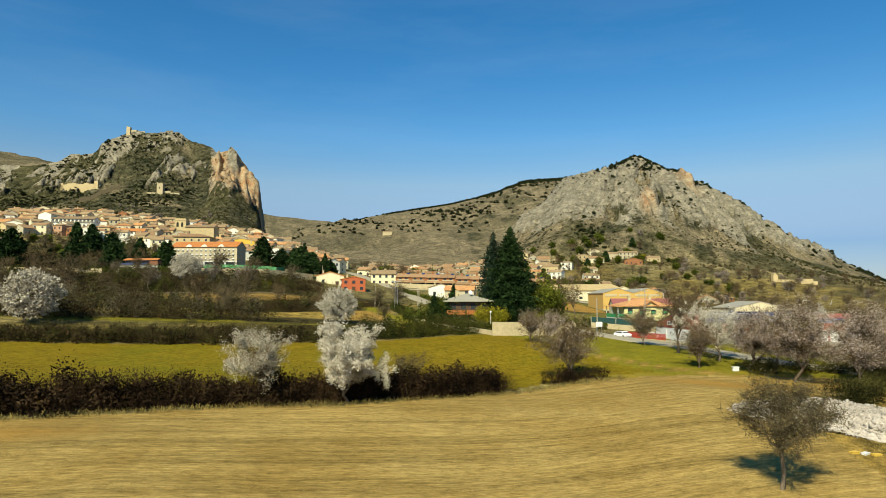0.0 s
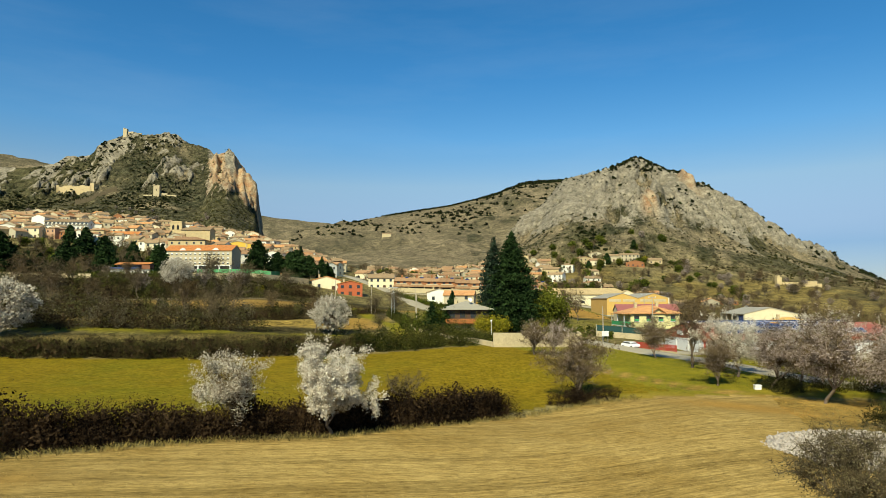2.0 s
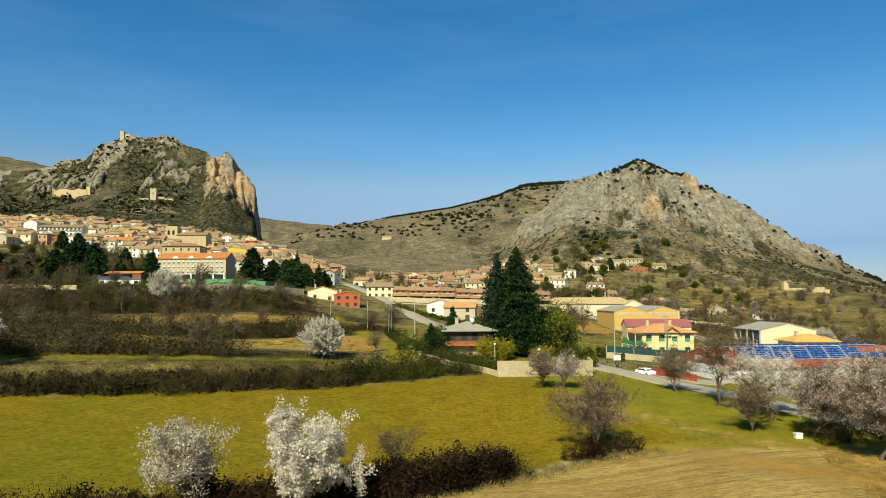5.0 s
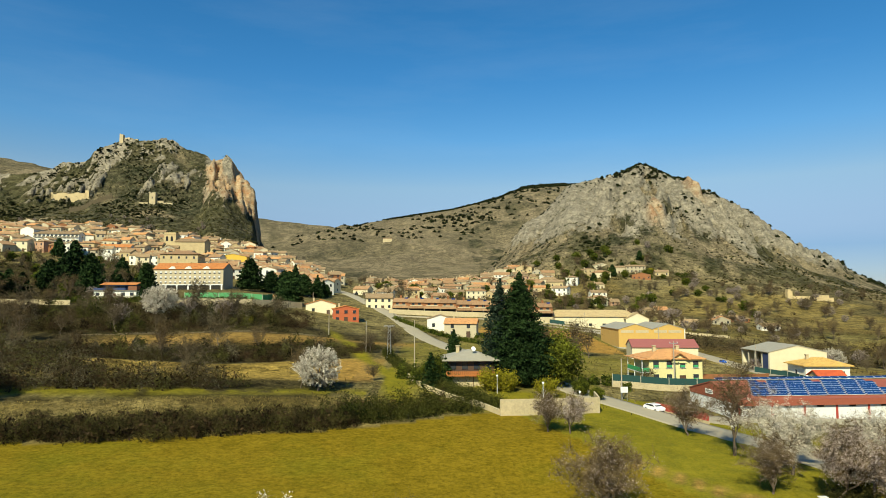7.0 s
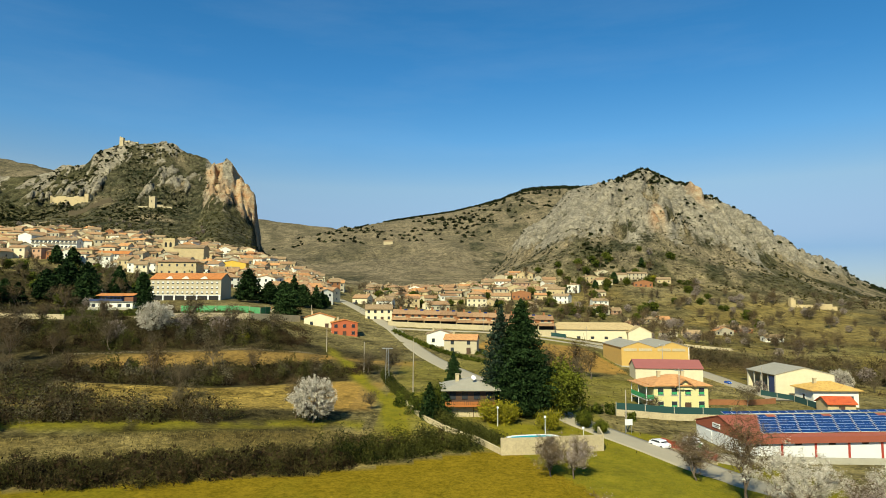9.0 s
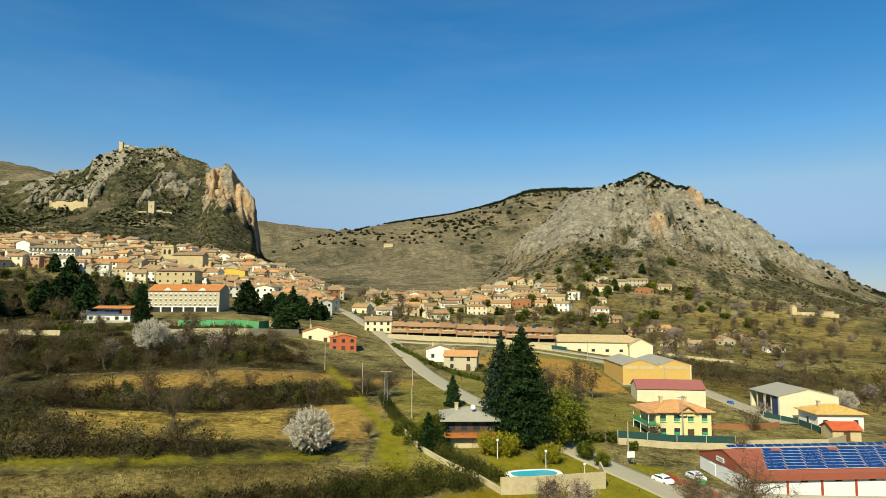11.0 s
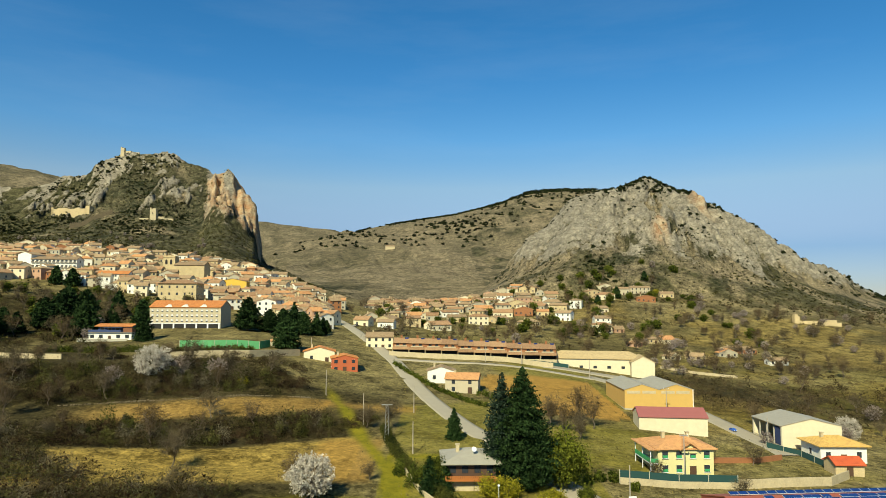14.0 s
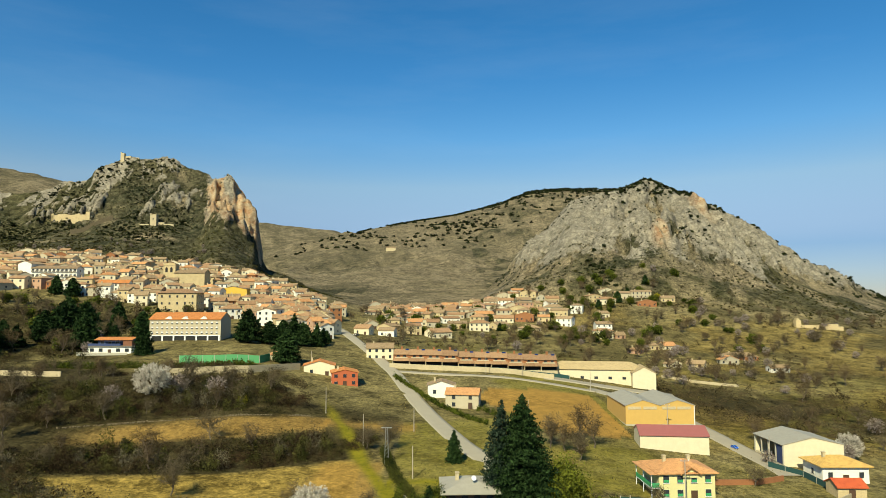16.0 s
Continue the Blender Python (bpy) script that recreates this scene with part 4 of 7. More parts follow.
def blossom_dome(name, label, seed, height, wide, trunk, clumps, petals, size, crown="blossom", group=""):
    """A round tree so thick with flowers that only dark gaps between the sprays show its wood."""
    rng = np.random.default_rng(seed)
    segs, ends = skeleton_of(rng, height * 0.85, wide * 0.85, trunk, 2, 6, 0.12, 0.4)
    ob = thing(name, label, "tree", group=group)
    part("trunk", grid_mesh("trunk", *limbs(segs[segs[:, 6] > 0.02], 4), M["bark"]), ob)
    ball = rng.normal(size=(clumps, 3))
    ball /= np.linalg.norm(ball, axis=1, keepdims=True)
    ball *= rng.uniform(0.3, 1, (clumps, 1)) ** 0.45 * (0.86 + 0.14 * np.sin(ball[:, :1] * 6 + 1) * np.cos(ball[:, 2:] * 5))
    mid = ball * np.array([wide / 2, wide / 2, height * 0.46]) + np.array([0, 0, height * 0.52])
    out = mid - np.array([0, 0, height * 0.4])
    out /= np.linalg.norm(out, axis=1, keepdims=True)
    k = np.repeat(np.arange(clumps), petals)
    where = mid[k] + out[k] * rng.uniform(-0.5, 0.45, (len(k), 1)) + rng.normal(size=(len(k), 3)) * 0.13
    part("spray", grid_mesh("spray", *slivers(mid - out * 0.9, mid + out * 0.5, 0.025, rng), M["twig"]), ob)
    part("crown", grid_mesh("crown", *cards(where, size, rng), M[crown]), ob)
    return ob


def conifer(name, label, seed, height, radius, crown, category="conifer", levels=46, lowest=0.06, droop=0.25, size=0.42, taper=0.9, skirt=0.0, dense=4.2):
    rng = np.random.default_rng(seed)
    ob = thing(name, label, category)
    part("trunk", grid_mesh("trunk", *limbs([[0, 0, -0.5, 0, 0, height * 0.95, height * 0.018, 0.03]], 8), M["bark"]), ob)
    pts, sticks = [], []
    for k in range(levels):
        f = (k + rng.uniform(-0.3, 0.3)) / levels
        z = height * (lowest + (1 - lowest) * max(f, 0))
        reach = radius * (1 - max(f, 0) ** 1.9) ** taper * rng.uniform(0.85, 1.12) + 0.15
        if skirt:
            reach *= 0.62 + 0.38 * min(1.0, max(f, 0) / skirt)
        for _ in range(int(7 + 9 * (1 - f))):
            a = rng.uniform(0, 2 * math.pi)
            length = reach * rng.uniform(0.7, 1.08)
            out = np.array([math.cos(a), math.sin(a), 0])
            m = max(3, int(length * dense))
            s = np.sort(rng.uniform(0.12, 1, m))[:, None]
            lift = -droop * length * s**1.5 + 0.10 * length * (s > 0.8)
            p = out * s * length + np.array([0, 0, z]) + np.array([0, 0, 1.0]) * lift
            wide = np.cross(out, (0, 0, 1)) * rng.normal(size=(m, 1)) * 0.18 * length * (1 - 0.5 * s)
            pts.append(p + wide + rng.normal(size=(m, 3)) * 0.10)
            sticks.append([0, 0, z, *(out * length * 0.8 + np.array([0, 0, z - droop * length * 0.7])), 0.05, 0.015])
    pts = np.concatenate(pts)
    mesh = joined(cards(pts, size, rng, 1.25), limbs(sticks[::3], 3))
    part("crown", grid_mesh("crown", *mesh, M[crown]), ob)
    return ob


def bush_points(rng, n, flat=0.8):
    """Leaf places in an uneven mound of unit radius, denser toward its skin, with stray shoots."""
    d = rng.normal(size=(n, 3))
    d /= np.linalg.norm(d, axis=1, keepdims=True)
    d[:, 2] = np.abs(d[:, 2])
    lobes = 0.75 + 0.25 * np.sin(d[:, :1] * 5 + rng.uniform(0, 6)) * np.cos(d[:, 1:2] * 4 + rng.uniform(0, 6)) + 0.15 * np.sin(d[:, 2:] * 7 + rng.uniform(0, 6))
    r = rng.uniform(0.35, 1, (n, 1)) ** 0.55 * lobes
    r = r * np.where(rng.uniform(size=(n, 1)) > 0.95, rng.uniform(1.0, 1.07, (n, 1)), 1)
    return d * r * np.array([1, 1, flat])


def thicket(name, label, places, material, seed, leaf=0.16, count=260, category="shrub", kind="", flat=0.85, twigs=30, stretch=1.3, clump=0, twig_width=0.0):
    """Many bushes grown into one another: rows of x, y, radius, height. One mesh, or one part for each clump of so many bushes."""
    rng = np.random.default_rng(seed)
    forms = []
    for _ in range(6):
        v, f = cards(bush_points(rng, count, flat), leaf, rng, stretch)
        ends = bush_points(rng, twigs, flat) * 1.02
        start = ends * rng.uniform(0.6, 0.9, (len(ends), 1))
        ends = ends + np.array([0, 0, 0.06]) * rng.uniform(0, 1, (len(ends), 1))
        forms.append((v, f, slivers(start, ends, twig_width or leaf * 0.12, rng), start.repeat(4, 0)))
    places = np.asarray(places, float)
    z = ground(places[:, 0], places[:, 1])[0]
    vs, fs, n, groups = [], [], 0, []
    for (x, y, r, h), zz in zip(places, z):
        v, f, tw, root = forms[rng.integers(6)]
        a = rng.uniform(0, 6.283)
        c, s = math.cos(a), math.sin(a)
        turn = np.array([[c, -s, 0], [s, c, 0], [0, 0, 1]])
        k = leaf and (v.reshape(-1, 4, 3).mean(1).repeat(4, 0))
        centre = k * np.array([r, r, h / flat])
        # leaves keep their own size whatever the bush's size
        vs.append((centre + (v - k)) @ turn.T + (x, y, zz - 0.05))
        fs.append(f + n)
        n += len(v)
        vs.append((root * np.array([r, r, h / flat]) + (tw[0] - root) * np.array([1.3, 1.3, 1.5])) @ turn.T + (x, y, zz - 0.05))
        fs.append(tw[1] + n)
        n += len(tw[0])
        if clump and len(vs) >= 2 * clump:
            groups.append((vs, fs))
            vs, fs, n = [], [], 0
    if not clump:
        return tagged(new(name, grid_mesh(name, np.concatenate(vs), np.concatenate(fs), M[material])), label, category, kind=kind)
    ob = thing(name, label, category, kind=kind)
    for vs, fs in groups + ([(vs, fs)] if vs else []):
        part("bush", grid_mesh("bush", np.concatenate(vs), np.concatenate(fs), M[material]), ob)
    return ob


def along(table, step, rng, jitter=0.6):
    """Points along a plan line."""
    out = []
    for (x0, y0), (x1, y1) in zip(table, table[1:]):
        d = math.hypot(x1 - x0, y1 - y0)
        for k in range(max(1, int(d / step))):
            s = k * step / d
            out.append((x0 + (x1 - x0) * s + rng.normal() * jitter, y0 + (y1 - y0) * s + rng.normal() * jitter))
    return out


def stand(ob, x, y, turn=0.0, scale=1.0, sink=0.1):
    ob.matrix_world = pose(x, y, gz(x, y) - sink, 0, 0, turn) @ Matrix.Scale(scale, 4)
    return ob


def again(ob, x, y, turn=0.0, scale=1.0, sink=0.1):
    c = copy_thing(ob, pose(x, y, gz(x, y) - sink, 0, 0, turn))
    c.scale = (scale, scale, scale * (0.92 + 0.16 * ((x * 7.3 + y * 3.1) % 1)))
    return c

# ---- roads and yards ----
def strip(name, label, table, width, material, lift=0.06, category="road", kind="structure", edge=0.5):
    """A paved way laid over the ground along a plan line."""
    pts = []
    for (x0, y0), (x1, y1) in zip(table, table[1:]):
        d = math.hypot(x1 - x0, y1 - y0)
        n = max(2, int(d / 1.5))
        pts += [(x0 + (x1 - x0) * k / n, y0 + (y1 - y0) * k / n) for k in range(n)]
    pts.append(table[-1])
    p = np.array(pts)
    for _ in range(6):
        p[1:-1] = (p[:-2] + 2 * p[1:-1] + p[2:]) / 4
    t = np.gradient(p, axis=0)
    t /= np.linalg.norm(t, axis=1, keepdims=True)
    side = np.stack([-t[:, 1], t[:, 0]], 1)
    across = np.linspace(-0.5, 0.5, 7)
    q = p[:, None] + side[:, None] * (across * width)[None, :, None]
    mid = np.maximum.reduce([ground(p[:, 0] + side[:, 0] * u * width, p[:, 1] + side[:, 1] * u * width)[0] for u in (-0.5, -0.25, 0, 0.25, 0.5)])
    mid = np.convolve(np.pad(mid, 4, "edge"), np.ones(9) / 9, "valid") + lift
    z = np.repeat(mid[:, None], 7, 1) - 0.04 * np.abs(across) * 2
    top = np.concatenate([q, z[:, :, None]], 2)
    low = top.copy()[:, [0, 6]]
    low[:, :, 2] -= edge + 1.2
    v = np.concatenate([low[:, :1], top, low[:, 1:]], 1).reshape(-1, 3)
    i = np.arange(len(p) * 9).reshape(-1, 9)
    f = np.stack([i[:-1, :-1], i[:-1, 1:], i[1:, 1:], i[1:, :-1]], -1).reshape(-1, 4)[:, ::-1]
    return tagged(new(name, grid_mesh(name, v, f, M[material])), label, category, kind=kind)


strip("road", "pale worn asphalt village road climbing the valley", ROAD, 6.0, "asphalt")
strip("road", "narrow concrete lane beside the orange warehouse", [(60, 305), (76, 285), (82, 262), (84, 243), (86, 225), (88, 205), (88, 196)], 6.2, "concrete_yard")
strip("road", "pale dirt lane crossing below the terraced houses", [(-21, 318), (10, 312), (40, 308), (62, 300)], 5.0, "concrete_yard")
strip("pavement", "concrete forecourt beside the solar roofed building", [(36, 139), (44, 135), (49, 130)], 7.0, "concrete_yard", 0.05, "pavement")
strip("pavement", "gravel yard in front of the cream barn", [(44, 322), (70, 318), (98, 312)], 11.0, "concrete_yard", 0.05, "pavement")


def wall_run(name, label, table, high, thick, material, category="wall", kind="", posts=0, cap=""):
    """A wall or fence that follows the ground along a plan line, top stepped with it."""
    bm = bmesh.new()
    pts = []
    for (x0, y0), (x1, y1) in zip(table, table[1:]):
        n = max(1, int(math.hypot(x1 - x0, y1 - y0) / 4))
        pts += [(x0 + (x1 - x0) * k / n, y0 + (y1 - y0) * k / n) for k in range(n)]
    pts = np.array(pts + [table[-1]])
    t = np.gradient(pts, axis=0)
    t /= np.linalg.norm(t, axis=1, keepdims=True)
    rings = []
    for (px, py), (tx, ty) in zip(pts, t):
        zz = gz(px, py)
        rings.append([bm.verts.new((px - ty * s * thick / 2, py + tx * s * thick / 2, zz + hz)) for s, hz in ((1, -1.2), (1, high), (-1, high), (-1, -1.2))])
    for one, two in zip(rings, rings[1:]):
        for i in range(4):
            bm.faces.new((one[i], one[(i + 1) % 4], two[(i + 1) % 4], two[i]))
    bm.faces.new(rings[0])
    bm.faces.new(rings[-1][::-1])
    bmesh.ops.recalc_face_normals(bm, faces=bm.faces)
    ob = thing(name, label, category, kind=kind)
    part("panel" if posts else "masonry", finish(name, bm, M[material]), ob)
    if posts:
        for (x0, y0), (x1, y1) in zip(table, table[1:]):
            d = math.hypot(x1 - x0, y1 - y0)
            n = max(1, int(d / posts))
            for k in range(n + 1):
                px, py = x0 + (x1 - x0) * k / n, y0 + (y1 - y0) * k / n
                o = part("post", POST_MESH, ob)
                o.matrix_basis = Matrix.Translation((px, py, gz(px, py))) @ Matrix.Diagonal((1, 1, high + 0.15, 1))
    return ob


POST_MESH = boxes("post", [(-0.07, 0.07, -0.07, 0.07, -0.3, 1)], M["concrete"])

# ---- houses by the road ----
yellow = house("house", "two storey yellow house with green balcony under orange tiles", (47.6, 173.2), (60, 173.8), 10.5, 5.9, "plaster_yellow", "clay_mixed", "hip", 1.8, 0.7, 2, 4, 0, (1.1, 1.3), "green", chimney=2, lift=0.3)
bm = bmesh.new()
extrude(bm, [(5.2, 5.0), (8.6, 5.0), (8.6, 6.0), (6.9, 7.2), (5.2, 6.0)], "y", -0.25, 2.0)
part("gable", finish("gable", bm, M["plaster_yellow"]), yellow, "small yellow gable over the front")
bm = bmesh.new()
extrude(bm, [(4.6, 5.6), (6.9, 7.25), (9.2, 5.6), (9.2, 5.8), (6.9, 7.48), (4.6, 5.8)], "y", -0.9, 3.4)
part("gable_roof", finish("gable_roof", bm, M["clay_mixed"]), yellow)
rows = [(-1.8, 0.0, -0.2, 10, 2.7, 2.95), (-1.8, -1.65, -0.2, 0.0, -2, 5.9), (-1.8, -1.65, 5, 5.2, -2, 5.9), (-1.8, -1.65, 9.8, 10, -2, 5.9)]
part("balcony", boxes("balcony", rows, M["white_paint"]), yellow)
part("railing", boxes("railing", [(-1.82, -1.74, -0.1, 9.9, 2.95, 3.9), (-1.75, 0, -0.16, -0.08, 2.95, 3.9)], M["green_paint"]), yellow, "green painted balcony railing")
part("porch_roof", boxes("porch_roof", [(-2.3, 0.2, -0.7, 11.2, 5.78, 5.95)], M["clay_mixed"]), yellow)

house("barn", "low cream barn under a faded pink sheet roof", (55.6, 215), (74.2, 213), 10, 3.8, "plaster_cream", "sheet_pink", "x", 1.9, 0.35, 1, 0, category="barn", chimney=0, z=8.9)


def warehouse():
    a, b = (58.6, 241), (80.8, 241)
    ob = thing("warehouse", "ochre warehouse with twin grey sheet gables", "warehouse", a[0], a[1], gz(66, 238) - 0.2, frame_of(a, b)[0])
    w, d, h, r = 22.2, 25, 7.2, 1.7
    bm = bmesh.new()
    extrude(bm, [(0, -3), (w, -3), (w, h), (w * 0.75, h + r), (w / 2, h), (w / 4, h + r), (0, h)], "y", 0, d)
    part("wall", finish("wall", bm, M["plaster_ochre"]), ob)
    for u in (0, w / 2):
        bm = roof_mesh("y", w / 2, d, h + 0.02, r, 0.25, 0.15)
        bmesh.ops.translate(bm, verts=bm.verts, vec=(u, 0, 0))
        part("roof", finish("roof", bm, M["sheet_grey"]), ob, "weathered grey sheet roof")
    part("plinth", boxes("plinth", [(-0.08, w + 0.08, -0.08, d, -3, 1.3)], M["concrete"]), ob)
    for u in (0.7, 5.7, 11.8, 16.6):
        part("window_band", boxes("window_band", [(u, u + 4.3, -0.07, 0.05, 6.0, 6.9)], M["stone_pale"]), ob, "pale strip window")
    part("downpipe", boxes("downpipe", [(w - 0.35, w - 0.15, -0.2, -0.05, -1, h)], M["white_paint"]), ob)


warehouse()


def grey_barn():
    a, b = (91, 206), (107.6, 206.5)
    ob = thing("barn", "cream gabled barn with open side and grey roof", "barn", a[0], a[1], gz(91, 206) - 0.1, frame_of(a, b)[0])
    w, d, h, r = 16.6, 15.5, 5.7, 1.9
    bm = bmesh.new()
    extrude(bm, [(0.3, -3), (w, -3), (w, h), (w / 2, h + r), (0.3, h)], "y", 0, 0.4)
    box(bm, w - 0.4, w, 0.4, d, -3, h)
    extrude(bm, [(0.3, -3), (w - 0.4, -3), (w - 0.4, h), (w / 2, h + r), (0.3, h)], "y", d - 0.4, d)
    box(bm, 0.3, 0.6, 0.4, d - 0.4, -3, 1.2)
    part("wall", finish("wall", bm, M["plaster_cream"]), ob)
    part("roof", finish("roof", roof_mesh("y", w, d, h, r, 0.3, 0.16), M["sheet_grey"]), ob)
    for k in range(5):
        part("post", boxes("post", [(0, 0.3, k * (d - 0.3) / 4, k * (d - 0.3) / 4 + 0.3, -3, h)], M["concrete"]), ob)
    part("door", boxes("door", [(0.05, 0.25, 0.35, 3.2, -0.5, h - 0.5)], M["navy"]), ob, "dark blue sliding door")


grey_barn()
house("bungalow", "pale grey bungalow under golden clay tiles", (94.5, 193.6), (106, 193.6), 9, 4.2, "plaster_white", "clay_gold", "hip", 1.7, 0.8, 1, 3, 1, chimney=1, category="house")
house("shed", "small stone shed under a bright red roof", (90.5, 180.5), (97, 180.3), 5, 2.8, "stone", "clay_red", "x", 1.2, 0.5, 1, 1, 0, category="shed", chimney=0)


def solar_building():
    a, b = (50.4, 134.4), (92.4, 138.6)
    ob = thing("workshop", "long white workshop with red roof and red pillars", "workshop", a[0], a[1], gz(52, 134), frame_of(a, b)[0])
    w, d, h, r = 42, 17, 3.3, 2.1
    bm = bmesh.new()
    extrude(bm, [(0, -3), (d, -3), (d, h), (d / 2, h + r), (0, h)], "x", 0, w)
    part("wall", finish("wall", bm, M["white_paint"]), ob)
    part("gable_cladding", finish("gable_cladding", gable_panel(d, h, r), M["sheet_red"]), ob, "red sheet cladding of the gable")
    part("roof", finish("roof", roof_mesh("x", w, d, h, r, 0.35, 0.16), M["sheet_red"]), ob)
    part("fascia", boxes("fascia", [(-0.3, w + 0.3, -0.5, -0.3, h - 0.95, h + 0.12)], M["sheet_red"]), ob, "red sheet fascia above the wall")
    for k in range(8):
        u = 0.1 + k * (w - 0.5) / 7
        part("pillar", boxes("pillar", [(u, u + 0.35, -0.14, 0.05, -1.5, h - 0.6)], M["red_paint"]), ob, "red painted pillar")
    for k in range(7):
        u = 3.2 + k * (w - 0.5) / 7
        # near-black box paints the dark inside of the vent
        part("vent", boxes("vent", [(u - 0.6, u + 0.6, -0.08, 0.05, 2.0, 2.3)], M["dark"]), ob)
    for v0, v1, z1 in ((1.2, 4.2, 2.6), (6.0, 9.0, 2.6), (11.2, 13.2, 2.2)):
        part("door", boxes("door", [(-0.1, 0.05, v0, v1, 0, z1)], M["white_paint"]), ob)
    part("sign", boxes("sign", [(-0.22, -0.1, 8, 10.6, 3.2, 4.0)], M["white_paint"]), ob, "white sign with grey bars of writing")
    part("writing", boxes("writing", [(-0.25, -0.22, 8.3, 10.3, 3.66, 3.8), (-0.25, -0.22, 8.3, 9.7, 3.4, 3.52)], M["sheet_dark"]), ob)
    k = r / (d / 2)
    tilt = math.degrees(math.atan(k))
    array = thing("solar_array", "tilted rows of dark blue solar panels on the workshop roof", "solar panels")
    array.matrix_world = ob.matrix_world
    bmp = bmesh.new()
    box(bmp, 0, 1.62, 0, 0.99, 0.0, 0.09, 1)
    glass = [f for f in bmp.faces if f.calc_center_median().z > 0.08]
    bmesh.ops.inset_region(bmp, faces=glass, thickness=0.035, depth=0)
    glass[0].material_index = 0
    mesh = finish("panel", bmp, M["panel"], M["white_paint"])
    for col in range(9):
        for row in range(7 if col < 7 else 3):
            for lane in range(2):
                if row == 6 and lane == 1 and col % 3 == 0:
                    continue
                u, v = 3.6 + col * 3.5 + lane * 1.63 + 0.0 * row, 0.9 + row * 1.03
                p = part("panel", mesh, array)
                p.matrix_basis = pose(u + row * 0.5, v, h + 0.28 + v * k, tilt, 0, 0)
    for col in range(20):
        p = part("panel", mesh, array)
        p.matrix_basis = pose(1.0 + col * 1.75, d / 2 + 0.1, h + r + 0.28, 16, 0, 0)
    fence = thing("fence", "red slatted yard fence and gate on a low wall", "fence")
    fence.matrix_world = pose(43.2, 128.5, gz(43.2, 128.5), 0, 0, frame_of((43.2, 128.5), (38.5, 141))[0])
    part("plinth", boxes("plinth", [(0, 13, -0.12, 0.12, -1, 0.5)], M["stone_pale"]), fence)
    slat = boxes("slat", [(0, 0.16, -0.04, 0.04, 0.5, 1.7)], M["red_paint"])
    for k in range(44):
        part("slat", slat, fence).location = (k * 0.3, 0, 0)


def gable_panel(d, h, r):
    bm = bmesh.new()
    extrude(bm, [(-0.05, h - 0.7), (d + 0.05, h - 0.7), (d + 0.05, h), (d / 2, h + r), (-0.05, h)], "x", -0.09, 0.02)
    return bm


solar_building()
wall_run("wall", "low concrete retaining wall below the workshop", [(48.5, 131.5), (62, 132.2), (92, 135)], 1.0, 0.3, "concrete", kind="structure")
wall_run("fence", "dark green mesh fence panels on a pale wall", [(37, 165), (62, 166.5)], 2.7, 0.06, "green_net", "fence", posts=5.5)
wall_run("wall", "pale rendered wall under the green fence", [(37, 164.6), (62, 166.1)], 1.35, 0.25, "stone_pale", kind="structure")
wall_run("wall", "pale yard wall beside the yellow house", [(62.3, 166.3), (84, 171), (92, 178)], 1.9, 0.25, "stone_pale", kind="structure")
wall_run("fence", "dark green mesh fence along the barn lane", [(86, 204), (91, 196), (92, 186)], 1.5, 0.05, "green_net", "fence", posts=4)
wall_run("wall", "weathered brick wall behind the yellow house", [(61, 186), (76, 188), (84, 192)], 1.3, 0.3, "brick", kind="structure")

# chalet among the trees
chalet = house("chalet", "dark timber chalet with grey roof and orange balcony", (1.2, 153.6), (10.6, 154.0), 10, 5.2, "wood_dark", "sheet_grey", "hip", 1.7, 1.1, 2, 4, 0, style="dark", chimney=1)
part("ground_storey", boxes("ground_storey", [(-0.08, 9.5, -0.08, 10.08, -2, 2.0)], M["stone_pale"]), chalet, "pale stone ground storey")
part("balcony", boxes("balcony", [(-0.3, 9.7, -1.4, 0, 2.2, 2.4), (-0.3, 9.7, -1.4, -1.3, 2.4, 2.55)], M["wood_orange"]), chalet)
for k in range(24):
    part("baluster", boxes("baluster", [(-0.3 + k * 0.41, 0.02 + k * 0.41, -1.4, -1.32, 2.55, 3.2)], M["wood_orange"]), chalet)
dish = thing("satellite_dish", "white satellite dish on a roof mast", "satellite dish", 6.4, 156.4, gz(5, 155) + 5.9)
bm = bmesh.new()
cylinder(bm, 0, 0, 0, 1.2, 0.04)
part("mast", finish("mast", bm, M["steel"]), dish)
bm = bmesh.new()
bmesh.ops.create_cone(bm, cap_ends=True, segments=20, radius1=0.12, radius2=0.5, depth=0.22, matrix=pose(0.1, -0.35, 1.3, 60, 0, 20))
part("reflector", finish("reflector", bm, M["white_paint"]), dish)

# garden wall, pool, lamps
wall_run("wall", "pale plastered garden wall around the pool terrace", [(9.5, 127.5), (14, 128.5), (20, 130.5), (26.6, 133), (27.2, 139)], 2.6, 0.3, "stone_pale", kind="structure")
wall_run("wall", "low stone wall along the sloping garden edge", [(-7.5, 165), (-3.5, 152), (1, 144), (6, 136), (9.5, 128)], 0.9, 0.35, "stone_pale", kind="structure")


